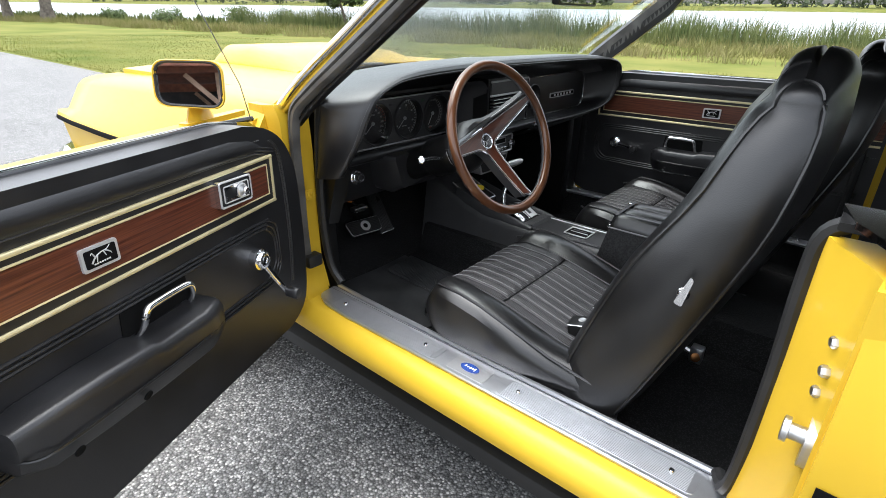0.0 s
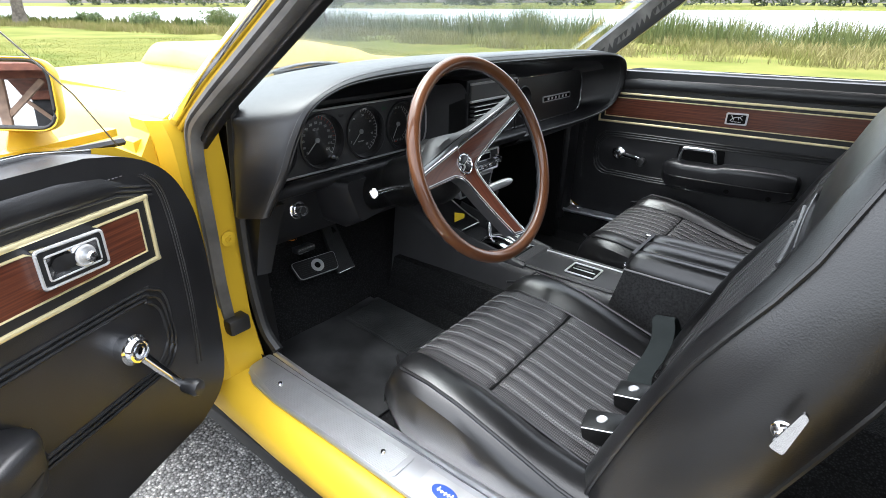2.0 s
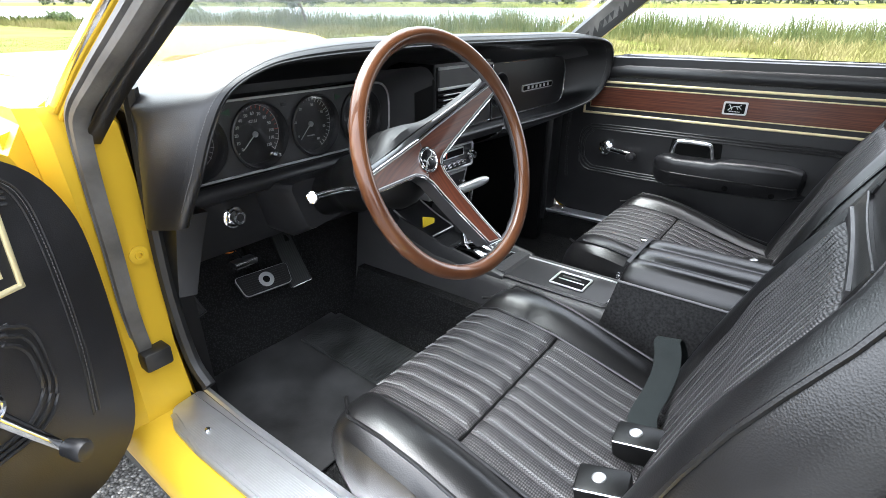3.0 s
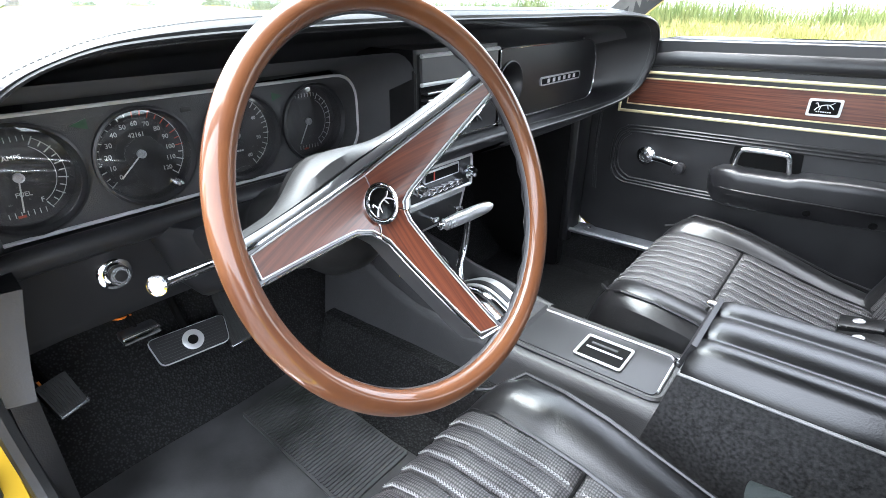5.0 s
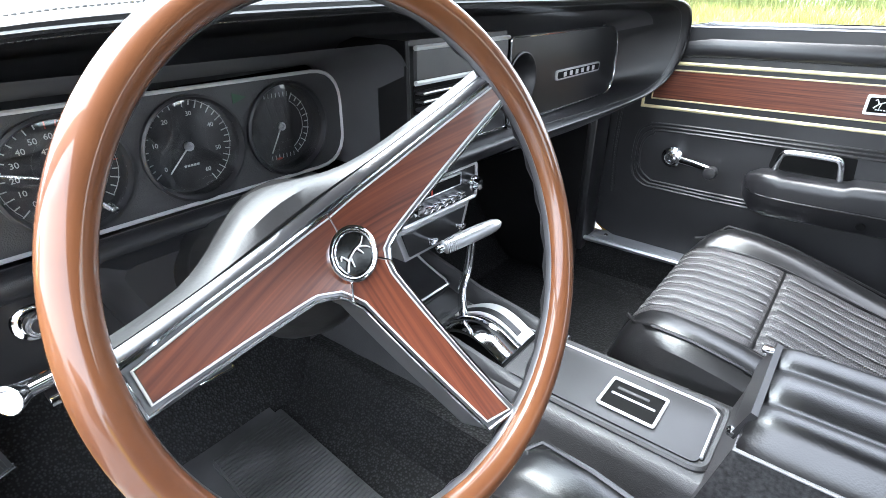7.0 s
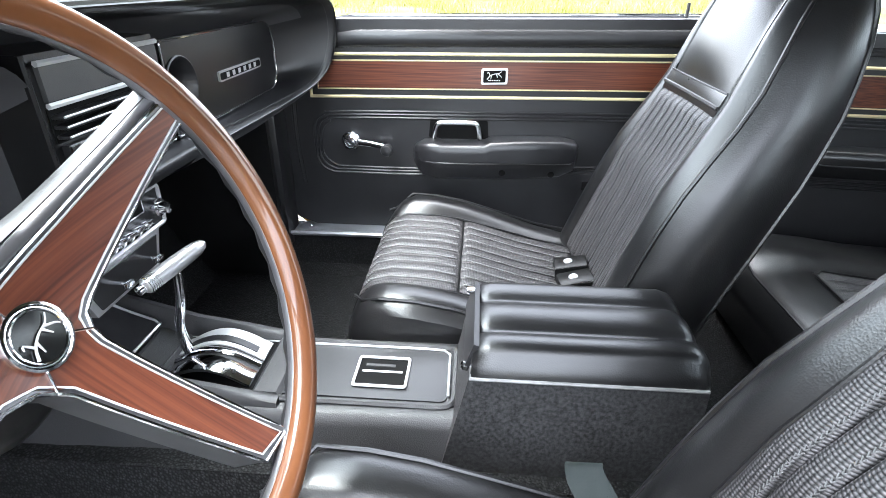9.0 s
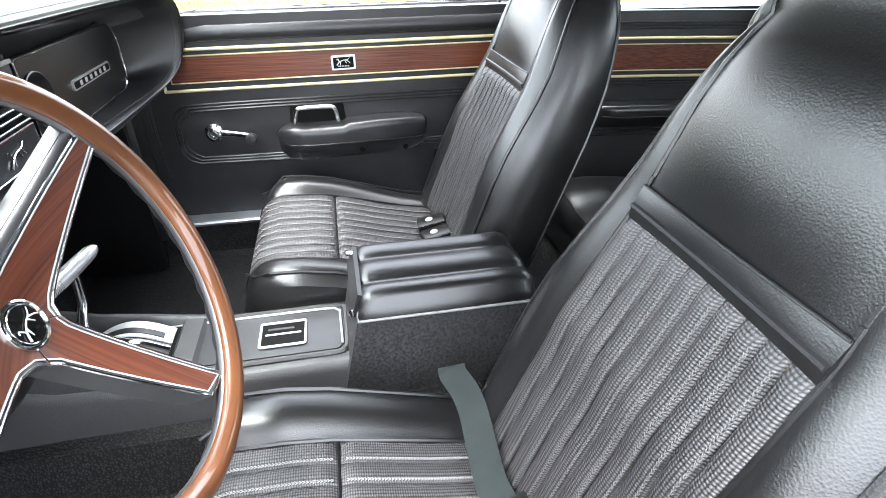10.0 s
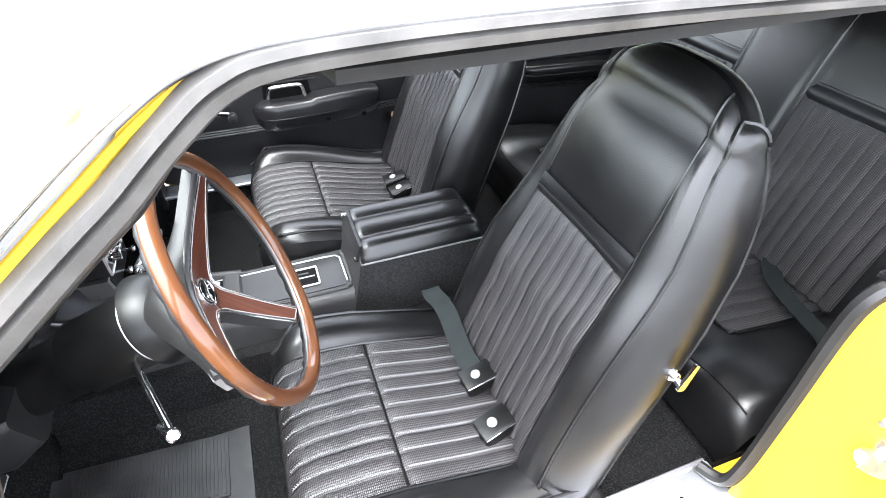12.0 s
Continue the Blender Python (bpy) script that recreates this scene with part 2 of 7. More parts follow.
def thing(name, base, label, category="", group="", m=CAR, parent=None):
    e = new(name)
    e.empty_display_size = 0.05
    if parent is None:
        e.matrix_world = m @ Matrix.Translation(base)
    else:
        e.parent = parent
        e.matrix_basis = Matrix.Translation(-BASE[parent.name]) @ CAR.inverted() @ m @ Matrix.Translation(base)
    BASE[e.name] = Vector(base)
    return tagged(e, label, category, group)


def part(name, bm, material, parent=None, label="", smooth=True):
    me = bpy.data.meshes.new(name)
    while parent is not None and parent.parent is not None and parent.parent.parent is not None:
        parent = parent.parent
    if parent is not None:
        off = BASE[parent.name]
        bmesh.ops.translate(bm, verts=bm.verts, vec=-off)
    bmesh.ops.recalc_face_normals(bm, faces=bm.faces)
    for f in bm.faces:
        f.smooth = smooth
    bm.to_mesh(me)
    bm.free()
    me.materials.append(material)
    if smooth:
        me.set_sharp_from_angle(angle=radians(40))
    ob = new(name, me)
    if parent is not None:
        ob.parent = parent
        BASE[ob.name] = BASE[parent.name]
    if label:
        ob["label"] = label
    return ob


def join(*bms):
    out = bmesh.new()
    for b in bms:
        me = bpy.data.meshes.new("tmp")
        b.to_mesh(me)
        b.free()
        out.from_mesh(me)
        bpy.data.meshes.remove(me)
    return out


def moved(bm, m):
    bmesh.ops.transform(bm, matrix=m, verts=bm.verts)
    return bm


def bevelled(bm, w, seg=2, angle=25):
    if w > 0:
        ed = [e for e in bm.edges if len(e.link_faces) == 2 and e.calc_face_angle(0) > radians(angle)]
        bmesh.ops.bevel(bm, geom=ed, offset=w, segments=seg, profile=0.5, affect="EDGES", clamp_overlap=True)
    return bm


def box(x0, x1, y0, y1, z0, z1, bev=0.004, seg=2):
    bm = bmesh.new()
    bmesh.ops.create_cube(bm, size=1)
    bmesh.ops.scale(bm, vec=(x1 - x0, y1 - y0, z1 - z0), verts=bm.verts)
    bmesh.ops.translate(bm, vec=((x0 + x1) / 2, (y0 + y1) / 2, (z0 + z1) / 2), verts=bm.verts)
    return bevelled(bm, bev, seg)


def rounded(pts, r, n=6):
    """A polygon with each corner rounded."""
    out = []
    k = len(pts)
    for i in range(k):
        p, a, b = Vector(pts[i]), Vector(pts[i - 1]), Vector(pts[(i + 1) % k])
        rr = r[i] if isinstance(r, (list, tuple)) else r
        if rr <= 0:
            out.append(tuple(p))
            continue
        u, v = (a - p), (b - p)
        d = min(rr, u.length * 0.48, v.length * 0.48)
        s, e = p + u.normalized() * d, p + v.normalized() * d
        for j in range(n + 1):
            t = j / n
            q = s * (1 - t) ** 2 + p * 2 * t * (1 - t) + e * t * t
            out.append(tuple(q))
    return out


def prism(poly, axis, a, b, bev=0.0, seg=2):
    """A polygon in the two other axes, drawn out along one axis."""
    def at(p, v):
        return (v, p[0], p[1]) if axis == "x" else (p[0], v, p[1]) if axis == "y" else (p[0], p[1], v)
    bm = bmesh.new()
    lo = [bm.verts.new(at(p, a)) for p in poly]
    hi = [bm.verts.new(at(p, b)) for p in poly]
    bm.faces.new(lo)
    bm.faces.new(hi[::-1])
    k = len(poly)
    for i in range(k):
        bm.faces.new((lo[i], lo[(i + 1) % k], hi[(i + 1) % k], hi[i]))
    return bevelled(bm, bev, seg, 50)


def loft(rings, closed=True, caps=True, loop=False):
    bm = bmesh.new()
    vs = [[bm.verts.new(p) for p in r] for r in rings]
    k = len(rings[0])
    pairs = list(zip(vs, vs[1:])) + ([(vs[-1], vs[0])] if loop else [])
    for r0, r1 in pairs:
        for i in range(k if closed else k - 1):
            j = (i + 1) % k
            bm.faces.new((r0[i], r0[j], r1[j], r1[i]))
    if caps and closed and not loop:
        bm.faces.new(vs[0][::-1])
        bm.faces.new(vs[-1])
    return bm


def smooth_path(pts, n=6):
    """Points of a smooth curve through the given ones."""
    P = [Vector(p) for p in pts]
    out = []
    for i in range(len(P) - 1):
        p0, p1, p2, p3 = P[max(i - 1, 0)], P[i], P[i + 1], P[min(i + 2, len(P) - 1)]
        for j in range(n):
            t = j / n
            out.append(0.5 * (2 * p1 + (p2 - p0) * t + (2 * p0 - 5 * p1 + 4 * p2 - p3) * t * t + (3 * p1 - p0 - 3 * p2 + p3) * t ** 3))
    return out + [P[-1]]


def sweep(pts, section, up=(0, 0, 1), closed=False):
    """A flat section (side, up) carried along a path."""
    P = [Vector(p) for p in pts]
    k = len(P)
    rings = []
    for i in range(k):
        a = P[i - 1] if (closed or i > 0) else P[i]
        b = P[(i + 1) % k] if (closed or i < k - 1) else P[i]
        d = (b - a).normalized()
        s = d.cross(Vector(up))
        s = s.normalized() if s.length > 1e-5 else Vector((1, 0, 0))
        w = s.cross(d).normalized()
        sec = section(i / max(1, k - 1)) if callable(section) else section
        rings.append([P[i] + s * q[0] + w * q[1] for q in sec])
    return loft(rings, True, not closed, closed)


def circle(r, n=8, ry=None):
    return [(r * math.cos(2 * math.pi * i / n), (ry or r) * math.sin(2 * math.pi * i / n)) for i in range(n)]


def tube(pts, r, n=8, closed=False, up=(0.13, 0.21, 0.97)):
    return sweep(pts, (lambda t: circle(r(t), n)) if callable(r) else circle(r, n), up, closed)


def lathe(profile, m, n=24):
    """A profile of (radius, height) turned round the z axis and laid at the pose m."""
    rings = [[(max(r, 1e-5) * math.cos(2 * math.pi * i / n), max(r, 1e-5) * math.sin(2 * math.pi * i / n), h) for i in range(n)] for r, h in profile]
    return moved(loft(rings), m)


def axis_pose(p, d, up=(0, 0, 1)):
    """A pose at p whose z axis points along d."""
    z = Vector(d).normalized()
    x = Vector(up).cross(z)
    x = x.normalized() if x.length > 1e-4 else Vector((1, 0, 0))
    y = z.cross(x)
    m = Matrix((x, y, z)).transposed().to_4x4()
    m.translation = p
    return m


def sheet(f, nu, nv, th=0.0):
    """A surface f(u, v), u and v from 0 to 1, with a thickness below it."""
    g = [[Vector(f(i / nu, j / nv)) for j in range(nv + 1)] for i in range(nu + 1)]
    bm = bmesh.new()
    top = [[bm.verts.new(p) for p in r] for r in g]
    for i in range(nu):
        for j in range(nv):
            bm.faces.new((top[i][j], top[i + 1][j], top[i + 1][j + 1], top[i][j + 1]))
    if th:
        low = []
        for i in range(nu + 1):
            row = []
            for j in range(nv + 1):
                du = g[min(i + 1, nu)][j] - g[max(i - 1, 0)][j]
                dv = g[i][min(j + 1, nv)] - g[i][max(j - 1, 0)]
                row.append(bm.verts.new(g[i][j] - du.cross(dv).normalized() * th))
            low.append(row)
        for i in range(nu):
            for j in range(nv):
                bm.faces.new((low[i][j], low[i][j + 1], low[i + 1][j + 1], low[i + 1][j]))
        for i in range(nu):
            bm.faces.new((top[i][0], low[i][0], low[i + 1][0], top[i + 1][0]))
            bm.faces.new((top[i][nv], top[i + 1][nv], low[i + 1][nv], low[i][nv]))
        for j in range(nv):
            bm.faces.new((top[0][j], top[0][j + 1], low[0][j + 1], low[0][j]))
            bm.faces.new((top[nu][j], low[nu][j], low[nu][j + 1], top[nu][j + 1]))
    return bm


def lerp_table(table, v):
    """Values between the rows (key, value) of a table, smoothly."""
    if v <= table[0][0]:
        return table[0][1]
    for (a, p), (b, q) in zip(table, table[1:]):
        if v <= b:
            t = (v - a) / (b - a)
            return p + (q - p) * t
    return table[-1][1]


def text_bm(s, size, m, depth=0.0003):
    cu = bpy.data.curves.new("letters", "FONT")
    cu.body, cu.size, cu.extrude, cu.align_x, cu.align_y = s, size, depth, "CENTER", "CENTER"
    cu.resolution_u = 3
    ob = bpy.data.objects.new("letters", cu)
    scene.collection.objects.link(ob)
    me = bpy.data.meshes.new_from_object(ob.evaluated_get(bpy.context.evaluated_depsgraph_get()))
    bm = bmesh.new()
    bm.from_mesh(me)
    bpy.data.objects.remove(ob)
    bpy.data.curves.remove(cu)
    bpy.data.meshes.remove(me)
    return moved(bm, m)


def plate_with_holes(outer, holes, y0, y1):
    """A plate that faces along y, with round holes (x, z, radius) through it."""
    bm = bmesh.new()
    edges = []
    for loop in [outer] + [[(hx + r * math.cos(2 * math.pi * i / 40), hz + r * math.sin(2 * math.pi * i / 40)) for i in range(40)] for hx, hz, r in holes]:
        vs = [bm.verts.new((x, y0, z)) for x, z in loop]
        edges += [bm.edges.new((vs[i], vs[(i + 1) % len(vs)])) for i in range(len(vs))]
    bmesh.ops.triangle_fill(bm, edges=edges, use_beauty=True)
    ext = bmesh.ops.extrude_face_region(bm, geom=list(bm.faces))
    bmesh.ops.translate(bm, vec=(0, y1 - y0, 0), verts=[v for v in ext["geom"] if isinstance(v, bmesh.types.BMVert)])
    return bm


def dashes(segs, r):
    """Short thread stitches as thin boxes."""
    v, f = [], []
    for a, b in segs:
        a, b = Vector(a), Vector(b)
        d = (b - a).normalized()
        x = d.cross(Vector((0.31, 0.2, 0.93))).normalized() * r
        y = d.cross(x).normalized() * r
        i = len(v)
        v += [a - x - y, a + x - y, a + x + y, a - x + y, b - x - y, b + x - y, b + x + y, b - x + y]
        f += [(i, i + 1, i + 5, i + 4), (i + 1, i + 2, i + 6, i + 5), (i + 2, i + 3, i + 7, i + 6), (i + 3, i, i + 4, i + 7), (i, i + 3, i + 2, i + 1), (i + 4, i + 5, i + 6, i + 7)]
    me = bpy.data.meshes.new("stitches")
    me.from_pydata([tuple(p) for p in v], [], f)
    bm = bmesh.new()
    bm.from_mesh(me)
    bpy.data.meshes.remove(me)
    return bm

# ---- the ground, the road and the lake ----


def shore(y):
    return 25.0 - max(0.0, y - 15) * 0.2


def ground_z(x, y):
    xc = max(-9.0, min(15.0, x))
    z = ROAD_Z - math.tan(radians(1.5)) * xc - 0.015
    d = x - shore(y)
    far = max(0.0, min(1.0, (d - 170) / 14))
    t = max(0.0, min(1.0, (d + 3) / 7))
    z -= 0.9 * t * t * (3 - 2 * t)
    z += far * 1.6
    if d > -14 and d < 0:
        z += 0.06 * noise.noise((x * 0.35, y * 0.35, 3.0))
    return z


def ground():
    def steps(a):
        s = [0, 2.2, 5, 8, 11, 14, 16, 18, 20, 22, 24, 26, 28, 31, 36, 45, 60, 80, 110, 150, 172, 180, 186, 192, 198, 205, 215, 250, 320, 450, 700, 1200, 2500]
        return sorted({-v for v in s if v in (5, 11, 20, 36, 60, 110, 180, 250, 450, 1200, 2500)} | set(s))
    xs, ys = steps(0), sorted({-v for v in steps(0) if v > 0} | set(steps(0)))
    bm = bmesh.new()
    vs = [[bm.verts.new((x, y, ground_z(x, y))) for y in ys] for x in xs]
    for i in range(len(xs) - 1):
        for j in range(len(ys) - 1):
            bm.faces.new((vs[i][j], vs[i + 1][j], vs[i + 1][j + 1], vs[i][j + 1]))
    return tagged(part("ground", bm, LAWN), "green mown lawn running down to a lake", "ground", kind="structure")


ground()


def road():
    xs = [-60, -30, -15, -9, -6, -4, -2, 0, 1, 2.2]
    ys = [-90, -40, -20, -8, -4, -2, 0, 1, 2, 4, 8, 12, 17, 24, 40, 90, 200]
    bm = bmesh.new()
    edge = {}
    vs = []
    for x in xs:
        row = []
        for y in ys:
            dx = 0.12 * noise.noise((y * 0.3, 1.7, 0)) if x == 2.2 else 0
            row.append(bm.verts.new((x + dx, y, ground_z(x, y) + 0.015)))
        vs.append(row)
    for i in range(len(xs) - 1):
        for j in range(len(ys) - 1):
            bm.faces.new((vs[i][j], vs[i + 1][j], vs[i + 1][j + 1], vs[i][j + 1]))
    ext = bmesh.ops.extrude_face_region(bm, geom=list(bm.faces))
    bmesh.ops.translate(bm, vec=(0, 0, -0.06), verts=[v for v in ext["geom"] if isinstance(v, bmesh.types.BMVert)])
    return tagged(part("road", bm, ASPHALT), "grey asphalt road with pale speckled aggregate", "road", kind="structure")


road()
wbm = bmesh.new()
wv = [wbm.verts.new(p) for p in ((14, -900, -0.98), (900, -900, -0.98), (900, 1400, -0.98), (-160, 1400, -0.98), (-20, 240, -0.98), (14, 60, -0.98))]
wbm.faces.new(wv)
tagged(part("water", wbm, WATER), "pale calm lake water reflecting a white sky", "water", kind="structure")


def blades(name, spots, material, label, category, hmin, hmax, width, lean, z0=0.0, rng=None):
    """Many single grass blades in one mesh."""
    v, f = [], []
    for x, y, k in spots:
        z = ground_z(x, y) + z0
        h = (hmin + (hmax - hmin) * rng.random()) * k
        a = rng.random() * 6.283
        w = width * (0.6 + 0.8 * rng.random())
        lx, ly = (rng.random() - 0.5) * 2 * lean * h, (rng.random() - 0.5) * 2 * lean * h
        cx, cy = math.cos(a) * w, math.sin(a) * w
        i = len(v)
        v += [(x - cx, y - cy, z - 0.03), (x + cx, y + cy, z - 0.03), (x + lx * 0.4 + cx * 0.8, y + ly * 0.4 + cy * 0.8, z + h * 0.6),
              (x + lx * 0.4 - cx * 0.8, y + ly * 0.4 - cy * 0.8, z + h * 0.6), (x + lx, y + ly, z + h)]
        f += [(i, i + 1, i + 2, i + 3), (i + 3, i + 2, i + 4)]
    me = bpy.data.meshes.new(name)
    me.from_pydata(v, [], f)
    me.materials.append(material)
    return tagged(new(name, me), label, category, kind="stuff")


rg = random.Random(4)


def band(n, d0, d1, y0, y1, power=1.0, clump=0.0):
    out = []
    while len(out) < n:
        y = y0 + (y1 - y0) * rg.random() ** power
        d = d0 + (d1 - d0) * rg.random()
        x = shore(y) + d
        c = noise.noise((x * 0.5, y * 0.5, 7.0))
        if clump and c < clump * (rg.random() * 2 - 1):
            continue
        out.append((x, y, 0.75 + 0.5 * max(0.0, c + 0.3)))
    return out


blades("lawn_grass", [(2.3 + 10 * rg.random() ** 1.5, -4 + 30 * rg.random() ** 1.3, 1) for _ in range(40000)], LAWN, "short bright green lawn grass beside the road", "grass", 0.012, 0.035, 0.006, 0.8, rng=rg)
blades("dry_grass", band(42000, -9.5, -3.0, -9, 60, 1.4, 0.3), DRY, "tall straw-coloured dry grass before the reeds", "grass", 0.12, 0.48, 0.008, 0.7, rng=rg)
blades("reeds", band(32000, -3.8, 2.5, -12, 34, 1.0, 0.6), REED, "dense tall green reeds along the lake edge", "reeds", 0.45, 1.5, 0.011, 0.34, rng=rg)
blades("shore_grass", band(5000, -3.5, 1.0, 34, 75, 1.0, 0.4), REED, "low green growth on the far end of the shore", "grass", 0.3, 0.8, 0.05, 0.4, rng=rg)


def leaf_cloud(centres, size, per, spread, rng):
    """Many small leaf faces scattered about the given centres."""
    v, f = [], []
    for c, r in centres:
        for _ in range(per):
            d = Vector((rng.gauss(0, 1), rng.gauss(0, 1), rng.gauss(0, 0.75)))
            p = Vector(c) + d.normalized() * r * (0.45 + 0.6 * rng.random() ** 0.6)
            a = Vector((rng.gauss(0, 1), rng.gauss(0, 1), rng.gauss(0, 1))).normalized()
            b = a.orthogonal().normalized()
            s = size * (0.5 + rng.random())
            i = len(v)
            v += [p + a * s, p + b * s * 0.45, p - a * s, p - b * s * 0.45]
            f.append((i, i + 1, i + 2, i + 3))
    return v, f


def cloud_part(name, v, f, material, parent=None):
    me = bpy.data.meshes.new(name)
    off = BASE[parent.name] if parent is not None else Vector()
    me.from_pydata([tuple(Vector(p) - off) for p in v], [], f)
    me.materials.append(material)
    ob = new(name, me)
    if parent is not None:
        ob.parent = parent
    return ob


def tree(x, y, h, r, seed, material, label):
    rng = random.Random(seed)
    z = ground_z(x, y)
    t = thing("tree", (x, y, z), label, "tree", "trees by the lake", Matrix())
    top = Vector((x + rng.uniform(-0.8, 0.8), y + rng.uniform(-0.8, 0.8), z + h * 0.75))
    mid = Vector((x, y, z - 0.1)).lerp(top, 0.5) + Vector((rng.uniform(-0.3, 0.3), 0, 0))
    trunk = tube(smooth_path([(x, y, z - 0.1), mid, top], 5), lambda q: r * (1.25 - q) if q < 0.15 else r * (1.1 - 0.9 * q), 9)
    cents = []
    limbs = []
    for i in range(7):
        s = Vector((x, y, z)).lerp(top, 0.4 + 0.08 * i)
        a = i * 2.4 + rng.random()
        e = s + Vector((math.cos(a) * h * 0.28, math.sin(a) * h * 0.28, h * rng.uniform(0.08, 0.22)))
        limbs.append(tube(smooth_path([s, s.lerp(e, 0.5) + Vector((0, 0, 0.25)), e], 3), lambda q: r * 0.35 * (1.1 - q), 6))
        for k in (0.55, 0.8, 1.0):
            cents.append((s.lerp(e, k) + Vector((rng.uniform(-0.5, 0.5), rng.uniform(-0.5, 0.5), rng.uniform(-0.2, 0.5))), h * rng.uniform(0.07, 0.12)))
    part("trunk", join(trunk, *limbs), BARK, t)
    cloud_part("crown", *leaf_cloud(cents, 0.16, 150, 1, rng), material, t)
    return t


tree(12.2, 49.0, 9, 0.42, 11, BUSH, "grey-barked lakeside tree with a leafy crown")
tree(10.2, 50.5, 9, 0.30, 12, BUSH, "grey-barked lakeside tree with a leafy crown")
tree(9.4, 53.0, 8, 0.26, 13, BUSH, "slim grey-barked lakeside tree")
tree(20.5, 25.5, 3.4, 0.10, 14, BUSH, "small thin tree with bright drooping leaves")


def shrub(x, y, r, seed):
    rng = random.Random(seed)
    z = ground_z(x, y)
    t = thing("shrub", (x, y, z), "low round green shrub at the water's edge", "shrub", "shrubs at the shore", Matrix())
    stems, cents = [], []
    for i in range(6):
        a = i * 1.05 + rng.random()
        e = Vector((x + math.cos(a) * r * 0.6, y + math.sin(a) * r * 0.6, z + r * rng.uniform(0.4, 0.9)))
        stems.append(tube([(x, y, z - 0.05), e], 0.02, 5))
        cents.append((e, r * 0.5))
    part("stems", join(*stems), BARK, t)
    cloud_part("crown", *leaf_cloud(cents, 0.09, 160, 1, rng), BUSH, t)


for sx, sy, sr, ss in ((16.8, 40.0, 0.9, 1), (18.6, 34.0, 1.0, 2), (16.0, 47.0, 0.8, 3), (20.4, 31.0, 0.8, 4)):
    shrub(sx, sy, sr, ss)
wrng = random.Random(9)
cents = []
for i in range(560):
    y = -160 + 560 * wrng.random()
    x = shore(y) + 184 + 30 * wrng.random() ** 2
    cents.append((Vector((x, y, ground_z(x, y) + wrng.uniform(0.5, 8.5))), wrng.uniform(1.6, 3.6)))
for i in range(200):
    x = -150 + 175 * wrng.random()
    y = 190 + 40 * wrng.random()
    cents.append((Vector((x, y, wrng.uniform(0.5, 9))), wrng.uniform(2.0, 3.6)))
tagged(cloud_part("far_woods", *leaf_cloud(cents, 0.85, 44, 1, wrng), WOODS), "dark green woods on the far bank", "woods", kind="stuff")


# ---- the yellow car: shell ----
car = thing("car", (0, 0, ROAD_Z), "bright yellow two-door hardtop coupe with one door open", "car")


def mirrored(bm):
    moved(bm, Matrix.Diagonal((-1, 1, 1, 1)))
    return bm


def fender(side):
    st = [(1.135, 0.832, 0.875), (1.35, 0.845, 0.873), (1.6, 0.855, 0.866), (1.9, 0.862, 0.856), (2.15, 0.862, 0.846), (2.30, 0.855, 0.838), (2.36, 0.84, 0.80)]
    rings = []
    for y, xo, zt in st:
        rings.append([(0.66, y, zt + 0.012), (0.74, y, zt + 0.008), (xo - 0.075, y, zt - 0.002), (xo - 0.055, y, zt - 0.018), (xo - 0.005, y, zt - 0.10),
                      (xo + 0.028, y, 0.728), (xo + 0.034, y, 0.712), (xo + 0.024, y, 0.695), (xo + 0.01, y, 0.60), (xo - 0.005, y, 0.45), (xo - 0.03, y, 0.33), (xo - 0.07, y, 0.30),
                      (xo - 0.09, y, 0.33), (xo - 0.06, y, 0.60), (0.66, y, 0.80)])
    bm = loft(rings)
    return bm if side > 0 else mirrored(bm)


for s in (-1, 1):
    part("fender", fender(s), YELLOW, car)
    stripe = sweep([(s * (xo + 0.0362), y, 0.712) for y, xo in ((1.14, 0.832), (1.35, 0.845), (1.6, 0.855), (1.9, 0.862), (2.15, 0.862), (2.3, 0.855))], circle(0.004, 6, 0.009))
    part("stripe", stripe, MATT, car, "black pinstripe along the crease")
    bump = loft([[(s * x, y, z) for x, z in rounded([(xo, 0.60), (xo + 0.03, 0.585), (xo + 0.03, 0.50), (xo, 0.49)], 0.01, 2)]
                 for y, xo in ((2.17, 0.885), (2.26, 0.885), (2.36, 0.87), (2.46, 0.80), (2.52, 0.6))])
    part("bumper", bump, CHROME, car, "chrome front bumper end")


def hood_z(x, y):
    a = abs(x)
    z = 0.888 - 0.016 * (y - 1.45) - 0.10 * max(0, a - 0.45) ** 2
    return z


def hood():
    def f(u, v):
        x = -0.665 + 1.33 * u
        y0 = 1.185 + 0.32 * (1 - (x / 0.72) ** 2)
        y = y0 + (2.33 - 0.10 * (x / 0.66) ** 2 - y0) * v
        return (x, y, hood_z(x, y) - 0.012 * (1 - v) ** 8)
    return sheet(f, 24, 14, 0.02)


part("hood", hood(), YELLOW, car)
# the raised scoop on the hood
scoop = loft([[(x, y, z) for x, z in rounded([(-w, zb), (-w * 0.86, zt), (w * 0.86, zt), (w, zb)], 0.04, 4)]
              for y, w, zb, zt in ((1.62, 0.36, 0.87, 0.895), (1.75, 0.34, 0.87, 0.93), (2.0, 0.32, 0.86, 0.948), (2.2, 0.31, 0.855, 0.945), (2.27, 0.30, 0.85, 0.91))])
part("hood_scoop", scoop, YELLOW, car)
